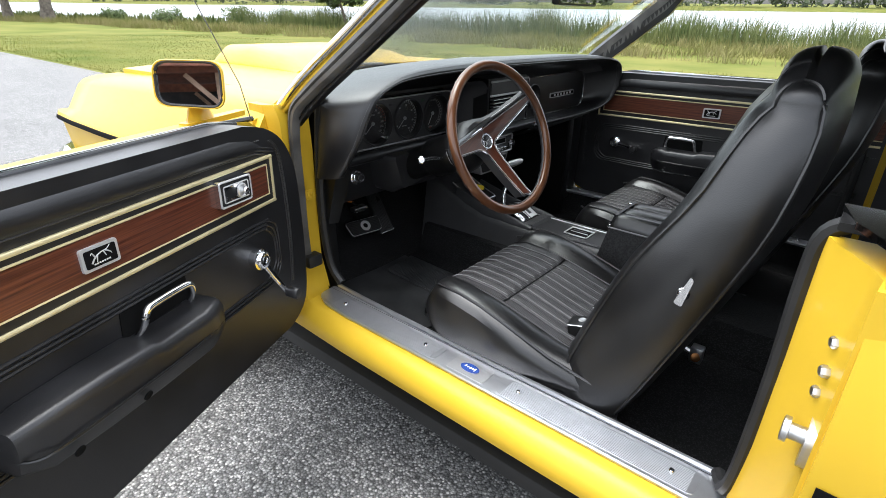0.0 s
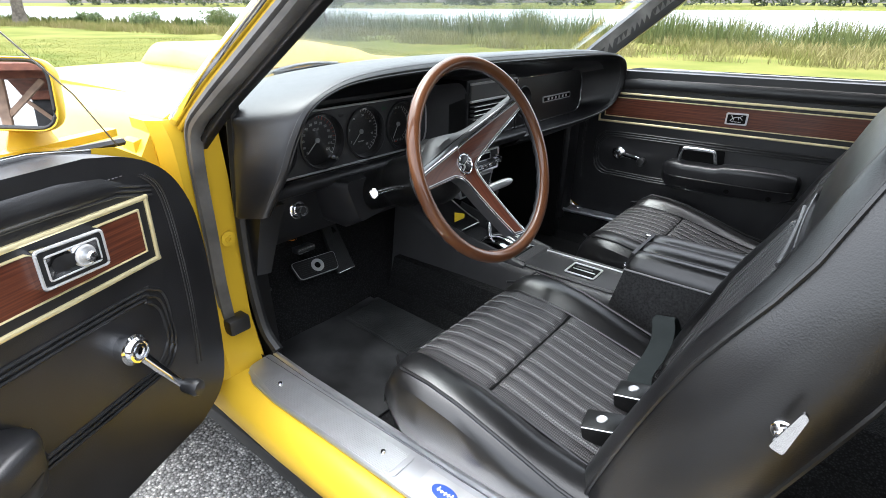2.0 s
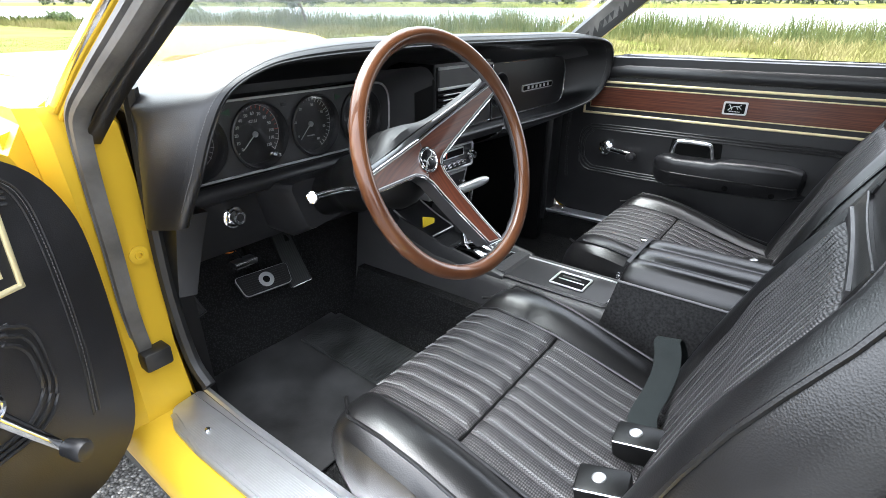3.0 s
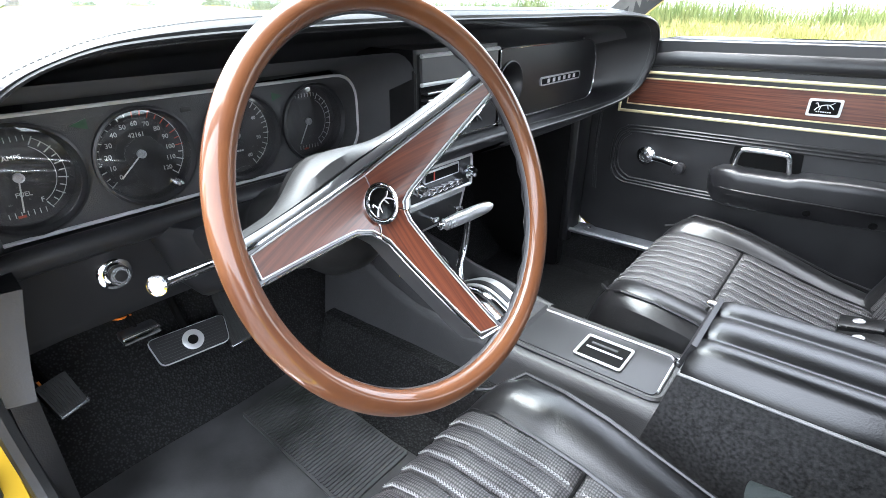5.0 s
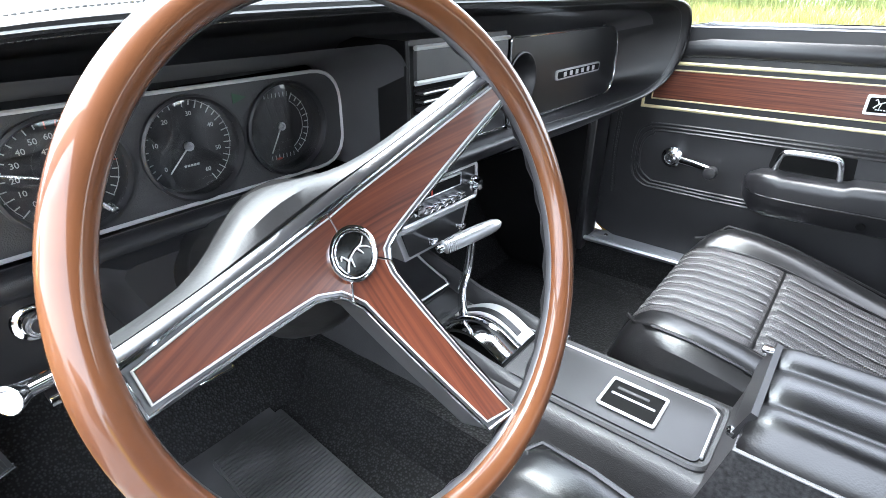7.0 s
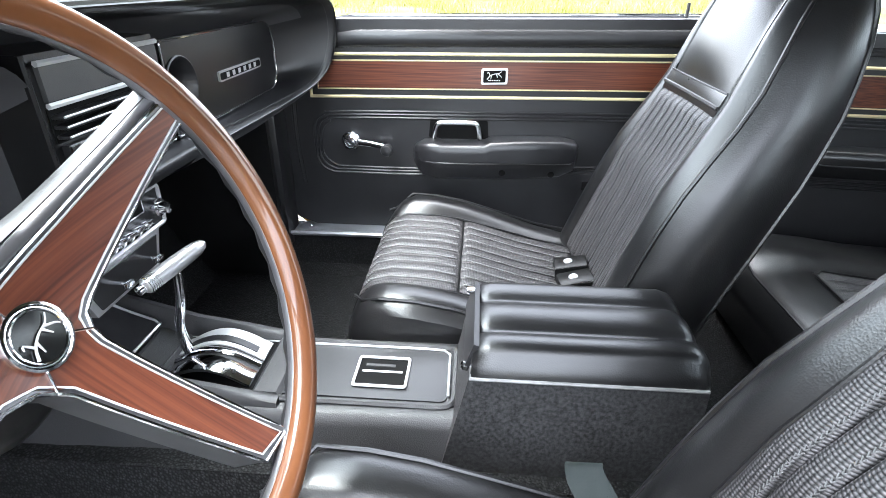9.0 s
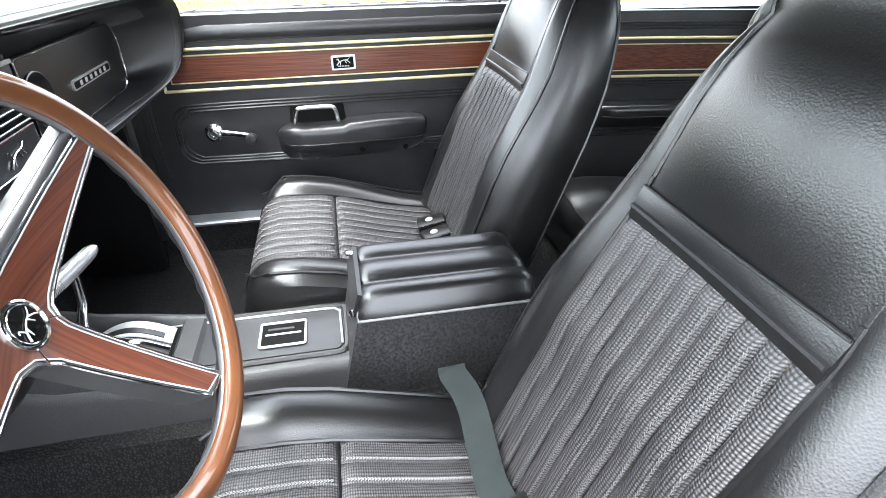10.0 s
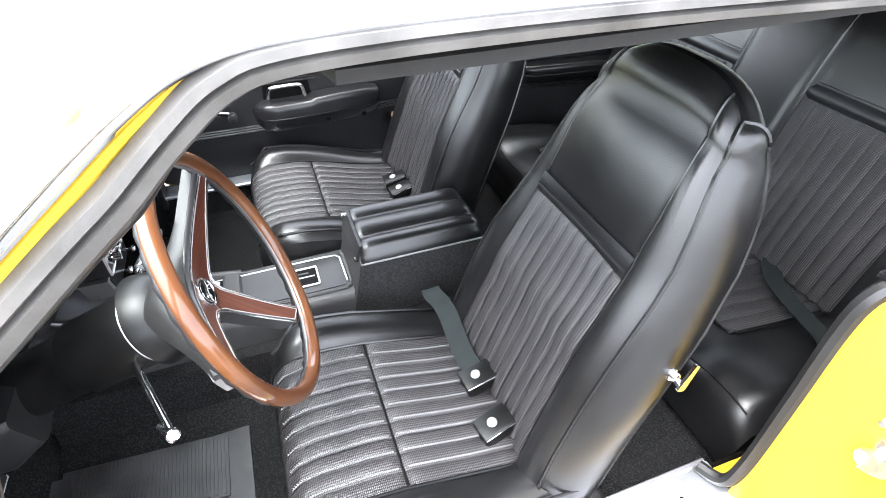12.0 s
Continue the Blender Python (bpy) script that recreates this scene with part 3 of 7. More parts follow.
# cowl between hood and windshield, with the wipers
part("cowl", sheet(lambda u, v: (-0.72 + 1.44 * u, 1.13 + 0.32 * (1 - (2 * u - 1) ** 2) + 0.10 * v, 0.862), 30, 4, 0.03), YELLOW, car)
for wx0, wx1 in ((-0.36, -0.02), (0.16, 0.52)):
    arm = tube(smooth_path([(wx0 - 0.10, 1.50 - abs(wx0) * 0.35, 0.892), ((wx0 + wx1) / 2 - 0.05, 1.47 - abs(wx0 + wx1) * 0.12, 0.918), (wx1 - 0.08, 1.43 - abs(wx1) * 0.1, 0.915)], 5), 0.005, 6)
    wp = part("wiper", arm, SATIN, car, "satin silver wiper arm")
    part("wiper_blade", sweep([(wx0, 1.46 - abs(wx0) * 0.28, 0.905), ((wx0 + wx1) / 2, 1.45 - abs(wx0 + wx1) * 0.14, 0.912), (wx1, 1.43 - abs(wx1) * 0.2, 0.908)], [(-0.005, -0.012), (0.005, -0.012), (0.008, 0.006), (-0.008, 0.006)]), RUBBER, wp, "black rubber blade")

# windshield: bowed glass between the posts


def shield(u, v):
    a = 2 * u - 1
    w = 0.715 + (0.618 - 0.715) * v
    y = (1.16 + 0.32 * (1 - a * a)) * (1 - v) + (0.66 + 0.13 * (1 - a * a)) * v
    z = 0.872 + 0.345 * v + 0.02 * (1 - a * a) * v
    return (w * a, y, z)


ws = part("windshield", sheet(shield, 24, 10, 0.004), GLASS, car, "clear bowed windshield")
ws.visible_shadow = False

POST = [(0.742, 1.135, 0.864), (0.725, 1.056, 0.938), (0.707, 0.960, 1.012), (0.692, 0.872, 1.078), (0.677, 0.784, 1.145), (0.669, 0.725, 1.185), (0.666, 0.685, 1.202), (0.664, 0.63, 1.209), (0.661, 0.50, 1.209), (0.657, 0.29, 1.203),
        (0.655, 0.0, 1.190), (0.655, -0.3, 1.168), (0.66, -0.6, 1.118), (0.675, -0.95, 1.0), (0.69, -1.15, 0.88)]


def post_parts(s):
    P = smooth_path(POST, 6)
    path = [Vector((s * p.x - (0.04 * min(1.0, (p.z - 0.864) / 0.28) if s > 0 else 0.0), p.y - (0.045 if s > 0 else 0.0), p.z)) for p in P]
    out, sg = (s, 0, 0), -s
    slim = lambda t: lerp_table([(0.0, 1.0), (0.30, 1.0), (0.44, 0.46), (0.7, 0.42), (1.0, 0.6)], t)

    def strip(name, a0, a1, h0, h1, material, label, first=0, bow=0.004):
        def sec(t):
            k = slim(first / len(path) + t * (1 - first / len(path)))
            return [(sg * a, b) for a, b in ((a0 * k, h0), (a0 * k, h1 - 0.002), (a0 * k * 0.75 + a1 * k * 0.25, h1 + bow * 0.7), ((a0 + a1) * k / 2, h1 + bow), (a0 * k * 0.25 + a1 * k * 0.75, h1 + bow * 0.7), (a1 * k, h1 - 0.002), (a1 * k, h0))]
        part(name, sweep(path[first:], sec, out), material, car, label)

    strip("drip_moulding", -0.010, 0.009, -0.02, 0.004, CHROME, "bright metal drip moulding")
    strip("window_post", 0.009, 0.019 if s < 0 else 0.012, -0.03, -0.004, YELLOW, "yellow windshield post and roof rail", 0, 0.001)
    strip("post_trim", 0.044 if s < 0 else 0.03, 0.054 if s < 0 else 0.07, -0.042, -0.024, SMOOTH_VINYL, "black padded post trim", 0, 0.006)
    strip("post_core", 0.005, 0.048 if s < 0 else 0.05, -0.042, -0.026, SEAL, "dark inner post")
    # the rubber seal runs along the post and down the hinge post
    tail = [Vector((s * 0.708, 1.118, 0.455)), Vector((s * 0.718, 1.110, 0.55)), Vector((s * 0.721, 1.106, 0.66)), Vector((s * 0.724, 1.104, 0.76)), Vector((s * 0.726, 1.098, 0.83))]
    mid = [p + Vector((-s * 0.008, -0.021, -0.024)) * slim(i / len(path)) for i, p in enumerate(path)]
    sp = smooth_path(tail + [mid[3], mid[6]], 4)[:-1] + mid[6:]
    seal = sweep(sp, lambda t: [(sg * a * lerp_table([(0, 0.30), (0.12, 0.34), (0.20, 0.60), (0.28, 0.80), (0.34, 0.82), (0.45, 0.6), (1, 0.5)], t), b) for a, b in ((-0.021, -0.012), (-0.021, 0.004), (-0.014, 0.012), (-0.004, 0.013), (0.0, 0.006), (0.004, 0.011), (0.015, 0.009), (0.021, 0.0), (0.021, -0.012))], out)
    part("door_seal", seal, SEAL, car, "weathered grey rubber door seal")


for s in (-1, 1):
    post_parts(s)


def roof(u, v):
    a = 2 * u - 1
    y = 0.684 + 0.13 * (1 - a * a) * (1 - v) - 1.45 * v
    w = 0.645 + 0.005 * v
    z = 1.206 + 0.055 * (1 - a * a) - 0.10 * max(0, v - 0.55) ** 2 * 4
    return (w * a, y, z)


part("roof", sheet(roof, 20, 16, 0.012), WHITE_VINYL, car, "white vinyl roof covering")
part("headliner", sheet(lambda u, v: Vector(roof(u, v)) + Vector((0, -0.07 * (1 - v), -0.036)), 20, 16, 0.01), DARKFELT, car, "dark headliner")
# rear window and deck close the cabin behind
rw = part("rear_window", sheet(lambda u, v: ((0.56 + 0.06 * v) * (2 * u - 1), -0.775 - 0.485 * v - 0.06 * (1 - (2 * u - 1) ** 2), 1.19 - 0.31 * v), 14, 8, 0.004), GLASS, car, "clear sloping rear window")
rw.visible_shadow = False
part("rear_deck", sheet(lambda u, v: (0.85 * (2 * u - 1), -1.28 - 0.95 * v, 0.875 - 0.03 * v - 0.03 * (2 * u - 1) ** 4), 12, 8, 0.02), YELLOW, car)
part("package_shelf", box(-0.62, 0.62, -1.30, -0.78, 0.845, 0.865, 0.004), MATT, car, "black package shelf")


def quarter(s):
    st = [(-0.045, 0.868), (-0.35, 0.88), (-0.7, 0.888), (-1.1, 0.885), (-1.6, 0.87), (-2.1, 0.83), (-2.25, 0.79)]
    rings = [[(0.74, y, 0.868), (x - 0.045, y, 0.868), (x - 0.012, y, 0.852), (x - 0.002, y, 0.78), (x + 0.012, y, 0.70), (x + 0.012, y, 0.62), (x, y, 0.50), (x - 0.02, y, 0.36), (x - 0.05, y, 0.27), (0.70, y, 0.28), (0.70, y, 0.5)] for y, x in st]
    bm = loft(rings)
    return bm if s > 0 else mirrored(bm)


for s in (-1, 1):
    q = part("quarter_panel", quarter(s), YELLOW, car)
    for z0, z1 in ((0.548, 0.606), (0.533, 0.540)):
        bm = sheet(lambda u, v, z0=z0, z1=z1: (s * (lerp_table([(-1.1, 0.885), (-0.7, 0.888), (-0.35, 0.88), (-0.045, 0.868)], -0.055 - 1.0 * u) + 0.0155 - 0.010 * max(0, 0.62 - (z0 + (z1 - z0) * v)) / 0.1), -0.055 - 1.0 * u, z0 + (z1 - z0) * v), 10, 2, 0.0015 * -s)
        part("stripe", bm, MATT, q, "black side stripe")
    # jamb face, stepped, with the striker and its bolts
    jam = loft([[(s * x, y, z) for x, y, z in ((xi, 0.016 + yy, z), (xi + 0.03, 0.004 + yy, z), (xi + 0.085, -0.032, z), (xi + 0.115, -0.044, z), (xi + 0.150, -0.040, z), (xi + 0.150, -0.09, z), (xi, -0.09, z))]
                for z, xi, yy in ((0.30, 0.712, 0.02), (0.36, 0.714, 0.012), (0.5, 0.716, 0.002), (0.67, 0.714, 0.0), (0.78, 0.714, 0.0), (0.845, 0.716, 0.0))])
    part("door_jamb", bevelled(jam, 0.004), YELLOW, car)
    st = part("striker", join(lathe([(0.011, 0), (0.011, 0.022), (0.017, 0.023), (0.017, 0.03), (0.012, 0.031)], axis_pose((s * 0.812, -0.038, 0.617), (0, 1, 0)), 16),
                              prism(rounded([(s * 0.795, 0.645), (s * 0.84, 0.63), (s * 0.835, 0.585), (s * 0.80, 0.565), (s * 0.79, 0.60)], 0.012, 3), "y", -0.05, -0.033, 0.002)), STEEL, car, "plated steel door striker")
    for bx, bz in ((0.790, 0.742), (0.797, 0.705), (0.792, 0.672)):
        part("bolt", lathe([(0.008, 0), (0.008, 0.008), (0.006, 0.011), (0, 0.011)], axis_pose((s * bx, -0.033, bz), (0.35 * s, 1, 0)), 6), STEEL, car)
    wstrip = sweep(smooth_path([(s * 0.660, 0.050, 0.372), (s * 0.700, 0.034, 0.382), (s * 0.710, 0.024, 0.44), (s * 0.709, 0.020, 0.62), (s * 0.708, 0.022, 0.78), (s * 0.712, 0.015, 0.845), (s * 0.72, -0.02, 0.872)], 5), circle(0.012, 8, 0.012), (0, 1, 0))
    part("weatherstrip", wstrip, RUBBER, car, "black rubber strip round the door opening")
    cap = prism(rounded([(0.008, 0.866), (0.008, 0.876), (-1.1, 0.876), (-1.1, 0.866)], 0.003, 2), "x", *sorted((s * 0.70, s * 0.765)), 0.002)
    part("belt_cap", cap, CASE, car)
    part("belt_end_cap", prism(rounded([(s * 0.705, 0.010), (s * 0.775, -0.006), (s * 0.835, -0.040), (s * 0.835, -0.06), (s * 0.705, -0.06)], 0.004, 2), "z", 0.8755, 0.8835, 0.002), CHROME, car, "chrome belt end cap")
    part("belt_moulding", box(*sorted((s * 0.775, s * 0.84)), -1.1, -0.052, 0.868, 0.881, 0.005), CHROME, car, "chrome belt moulding")
    qg = part("quarter_window", sheet(lambda u, v: (s * (0.775 - 0.16 * v), -0.068 - 0.70 * u - 0.02 * v - 0.02 * v * (u < 0.1), 0.80 + 0.385 * v * (1 - 0.45 * u * u)), 8, 6, 0.005), GLASS, car, "raised quarter window glass")
    qg.visible_shadow = False

# hinge post, rocker, sill plates, floor
for s in (-1, 1):
    hp = loft([[(s * x, y, z) for x, y, z in ((xo, 1.20, z), (xo, yf + 0.02, z), (xo - 0.02, yf, z), (xi + 0.015, yf + 0.012, z), (xi, yf + 0.04, z), (xi, 1.20, z))]
               for z, xo, xi, yf in ((0.32, 0.765, 0.640, 1.075), (0.37, 0.760, 0.640, 1.088), (0.45, 0.755, 0.640, 1.112), (0.6, 0.760, 0.640, 1.116), (0.75, 0.770, 0.642, 1.112), (0.84, 0.778, 0.65, 1.108), (0.875, 0.78, 0.66, 1.125))])
    part("hinge_post", bevelled(hp, 0.006), YELLOW, car)
    part("inner_fender_edge", loft([[(s * x, y, z) for x, z in ((0.74, 0.30), (0.80, 0.33), (0.80, 0.84), (0.74, 0.86))] for y in (1.155, 1.20)]), YELLOW, car)
    part("bolt", lathe([(0.015, 0), (0.015, 0.003), (0.008, 0.004), (0.007, 0.006), (0.004, 0.006), (0.003, 0.002), (0, 0.002)], axis_pose((s * 0.680, 1.121, 0.634), (0, -1, 0.1)), 16), YELLOW, car, "painted bolt and washer")
    part("bolt", lathe([(0.024, 0), (0.024, 0.004), (0.013, 0.005), (0.012, 0.012), (0.0, 0.012)], axis_pose((s * 0.752, 1.200, 0.812), (s * 0.35, -1, 0.25)), 16), CREAM, car, "painted bolt and washer")
    rk = loft([[(s * x, y, z) for x, z in ((0.664, 0.345), (0.742, 0.352), (0.766 - k, 0.347), (0.783 - k, 0.333), (0.793 - k, 0.310), (0.787 - k, 0.286), (0.74, 0.262), (0.664, 0.26))] for y, k in ((-0.06, -0.006), (0.5, 0.0), (0.9, 0.005), (1.16, 0.016))])
    part("rocker_panel", bevelled(rk, 0.006, 2, 20), YELLOW, car)
    if s < 0:
        part("weatherstrip", sweep(smooth_path([(-0.640, 1.06, 0.375), (-0.642, 1.10, 0.42), (-0.650, 1.112, 0.55), (-0.652, 1.108, 0.70), (-0.650, 1.098, 0.82), (-0.660, 1.07, 0.900)], 5), circle(0.012, 8, 0.012), (0, 1, 0)), RUBBER, car, "black rubber strip round the door opening")
    part("seal_block", box(*sorted((s * 0.675, s * 0.722)), 1.09, 1.13, 0.435, 0.470, 0.006), RUBBER, car)

# floor pan with carpet
floor_bm = loft([[(x, y, z) for x, z in ((-0.66, 0.36), (-0.655, 0.27), (-0.63, 0.245), (-0.20, 0.245), (-0.13, 0.27), (-0.10, 0.36), (0.10, 0.36), (0.13, 0.27), (0.20, 0.245), (0.63, 0.245), (0.655, 0.27), (0.66, 0.36),
                                               (0.66, 0.20), (-0.66, 0.20))] for y in (-0.15, 0.2, 0.7, 1.22)])
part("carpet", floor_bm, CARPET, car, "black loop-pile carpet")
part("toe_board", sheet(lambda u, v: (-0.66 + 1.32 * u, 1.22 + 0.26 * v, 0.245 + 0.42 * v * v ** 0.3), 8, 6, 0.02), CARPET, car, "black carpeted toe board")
part("firewall", box(-0.70, 0.70, 1.46, 1.50, 0.2, 0.87, 0.004), MATT, car)
part("underbody", box(-0.74, 0.74, -2.1, 2.2, 0.16, 0.20, 0.004), UNDER, car)
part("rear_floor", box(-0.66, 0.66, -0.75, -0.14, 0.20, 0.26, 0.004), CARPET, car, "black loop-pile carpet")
for s in (-1, 1):
    kp = prism(rounded([(1.085 if s < 0 else 1.03, 0.25), (1.46, 0.25), (1.46, 0.86), (1.12 if s < 0 else 1.03, 0.86), (1.105 if s < 0 else 1.03, 0.5)], 0.015, 2), "x", *sorted((s * 0.612, s * 0.638)), 0.004)
    part("kick_panel", kp, SMOOTH_VINYL, car)
    if s > 0:
        # added dark sheet before the yellow hinge post, darkens the door gap
        part("jamb_wall", box(0.640, 0.862, 1.071, 1.10, 0.20, 0.87, 0.004), RUBBER, car, "added dark wall across the gap behind the door edge")
        part("post_cover", box(0.630, 0.708, 1.015, 1.10, 0.33, 0.87, 0.004), VINYL, car, "black hinge post cover")


def wheel(x, y):
    w = part("wheel", lathe([(0.2, -0.09), (0.30, -0.10), (0.325, -0.07), (0.325, 0.07), (0.30, 0.10), (0.2, 0.09)], axis_pose((x, y, 0.305), (1 if x > 0 else -1, 0, 0)), 32), RUBBER, car, "black road tyre")
    part("rim", lathe([(0.0, -0.02), (0.06, 0.06), (0.12, 0.05), (0.19, 0.085), (0.205, 0.09), (0.205, -0.09), (0, -0.09)], axis_pose((x, y, 0.305), (1 if x > 0 else -1, 0, 0)), 24), SATIN, w)


for wx in (-0.76, 0.76):
    wheel(wx, 1.72)
    wheel(wx, -1.12)

# sill plates
for s in (-1, 1):
    sp = thing("sill_plate", (s * 0.69, 0.54, 0.352), "brushed aluminium door sill plate with ribbed panels and screws", "sill plate", "sill plates")
    out = [(0.739, 0.02), (0.735, 0.95), (0.728, 1.03), (0.703, 1.078), (0.646, 1.085), (0.652, 0.95), (0.657, 0.10), (0.648, 0.02)]
    pl = prism(rounded([(s * x, y) for x, y in out], 0.012, 3), "z", 0.3535, 0.3590, 0.0015)
    part("plate", pl, ALU, sp)
    part("inner_lip", sweep([(s * 0.652, 0.03, 0.363), (s * 0.655, 0.5, 0.364), (s * 0.648, 0.95, 0.364), (s * 0.642, 1.07, 0.364)], circle(0.006, 6)), ALU, sp)
    part("outer_edge", sweep([(s * 0.735, 0.03, 0.359), (s * 0.734, 0.5, 0.359), (s * 0.731, 0.95, 0.359), (s * 0.711, 1.06, 0.359)], circle(0.005, 6, 0.003)), ALU, sp)
    for y0, y1 in ((0.07, 0.47), (0.64, 1.02)):
        pad = prism(rounded([(s * 0.668, y0), (s * 0.727, y0), (s * 0.727, y1), (s * 0.664, y1)], 0.012, 4), "z", 0.3585, 0.3605, 0.001)
        pp = part("ribbed_panel", pad, ALU, sp)
        ribs = join(*[box(*sorted((s * (0.672 + 0.0036 * k), s * (0.674 + 0.0036 * k))), y0 + 0.012, y1 - 0.012, 0.3602, 0.3614, 0.0) for k in range(15)])
        part("ribs", ribs, ALU, pp)
    for y in (0.115, 0.43, 0.69, 0.977):
        part("screw", lathe([(0.006, 0), (0.006, 0.001), (0.004, 0.0035), (0, 0.004)], Matrix.Translation((s * 0.697, y, 0.3612)), 12), CHROME, sp)
    bd = part("badge_plate", prism(rounded([(s * 0.672, 0.505), (s * 0.725, 0.505), (s * 0.725, 0.605), (s * 0.672, 0.605)], 0.003, 2), "z", 0.3588, 0.3602, 0.0005), SATIN, sp)
    ov = [(s * (0.6985 + 0.013 * math.cos(a * 0.2618)), 0.556 + 0.024 * math.sin(a * 0.2618)) for a in range(24)]
    part("badge", prism(ov, "z", 0.360, 0.3625, 0.0006), BLUE, bd, "blue oval maker's badge")
    part("badge_script", join(*[box(*sorted((s * (0.6985 + a), s * (0.6985 + b))), y - 0.0012, y + 0.0012, 0.3624, 0.3630, 0) for y, a, b in ((0.542, -0.005, 0.006), (0.548, -0.003, 0.003), (0.554, -0.003, 0.004), (0.561, -0.002, 0.003), (0.568, -0.006, 0.003))] +
                             [box(*sorted((s * 0.6975, s * 0.699)), 0.540, 0.571, 0.3624, 0.3629, 0)]), WHITE, bd)

# inside rear-view mirror
part("rear_view_mirror", join(prism(rounded([(-0.115, 1.112), (0.115, 1.112), (0.12, 1.165), (-0.12, 1.165)], 0.012, 4), "y", 0.745, 0.765, 0.004), tube([(0, 0.76, 1.15), (0, 0.80, 1.22)], 0.008, 8)), PLASTIC, car, "black rear-view mirror")
part("mirror_face", prism(rounded([(-0.108, 1.117), (0.108, 1.117), (0.113, 1.160), (-0.113, 1.160)], 0.010, 4), "y", 0.7435, 0.7455), MIRROR, car)
# whip antenna at the fender
ant = part("antenna", tube([(-0.86, 1.06, 0.86), (-0.93, 0.965, 0.95), (-1.27, 0.60, 1.29)], lambda t: 0.0013 - 0.0006 * t, 6), STEEL, car, "thin steel whip antenna")


# ---- open timber shelter behind, seen only in reflections ----
ROOFING = mat("red_brown_boards", (0.16, 0.055, 0.03), 0.7, 0, 0.3, 6)
TIMBER = mat("pale_timber", (0.30, 0.20, 0.14), 0.7, 0, 0.25, 5)
DARKWALL = mat("dark_boards", (0.03, 0.03, 0.032), 0.8, 0, 0.3, 4)


def shelter():
    m = Matrix.Translation((-9.5, -7.6, 0.15)) @ pose(0, 0, 0, 0, 0, -45)
    t = thing("shelter", (0, 0, 0), "open timber picnic shelter with red-brown roof", "shelter", "", m)
    for px in (-3.4, 0.0, 3.4):
        for py in (0.0, -4.5):
            part("post", box(px - 0.08, px + 0.08, py - 0.08, py + 0.08, 0, 2.3, 0.01), TIMBER, t)
            for q in (-1, 1):
                part("brace", sweep([(px, py, 1.55), (px + q * 0.7, py, 2.25)], [(-0.05, -0.05), (0.05, -0.05), (0.05, 0.05), (-0.05, 0.05)]), TIMBER, t)
    for py in (0.0, -4.5):
        part("beam", box(-4, 4, py - 0.1, py + 0.1, 2.28, 2.5, 0.01), ROOFING, t)
    part("roof", loft([[(-4.3, y, z), (4.3, y, z), (4.3, y, z + 0.12), (-4.3, y, z + 0.12)] for y, z in ((0.7, 2.35), (-2.25, 3.3), (-5.2, 2.35))]), ROOFING, t)
    part("wall", box(-4, 4, -4.62, -4.5, 0, 2.4, 0.01), DARKWALL, t)
    for py in (-1.6, -3.0):
        part("table", join(box(-2.4, 2.4, py - 0.35, py + 0.35, 0.70, 0.76, 0.01), box(-2.0, -1.9, py - 0.3, py + 0.3, 0, 0.7, 0.01), box(1.9, 2.0, py - 0.3, py + 0.3, 0, 0.7, 0.01)), TIMBER, t)


shelter()

# ---- doors ----
HINGE = Matrix.Translation((-0.768, 1.105, -0.013)) @ pose(0, 0, 0, 0, 0, -66.7) @ Matrix.Translation((0.768, -1.071, 0))
PX = 0.712


def cat_emblem(m, size):
    """A small abstract leaping shape of raised metal strokes."""
    strokes = [[(-0.5, -0.28), (-0.3, -0.05), (0.0, 0.08), (0.3, 0.12), (0.48, 0.26)], [(-0.3, -0.05), (-0.42, 0.18), (-0.5, 0.10)], [(-0.2, 0.0), (-0.25, -0.28)],
               [(0.2, 0.1), (0.42, -0.05), (0.5, -0.16)], [(0.12, 0.08), (0.22, -0.16)]]
    out = []
    for st in strokes:
        out.append(tube(smooth_path([(x * size, y * size, 0.0008) for x, y in st], 3), lambda t: size * 0.034 * (1.1 - 0.6 * t), 5))
    return moved(join(*out), m)


def bars(m, n, w, h, gap, depth=0.0006):
    return moved(join(*[box((k - (n - 1) / 2) * (w + gap) - w / 2, (k - (n - 1) / 2) * (w + gap) + w / 2, -h / 2, h / 2, 0, depth, 0) for k in range(n)]), m)


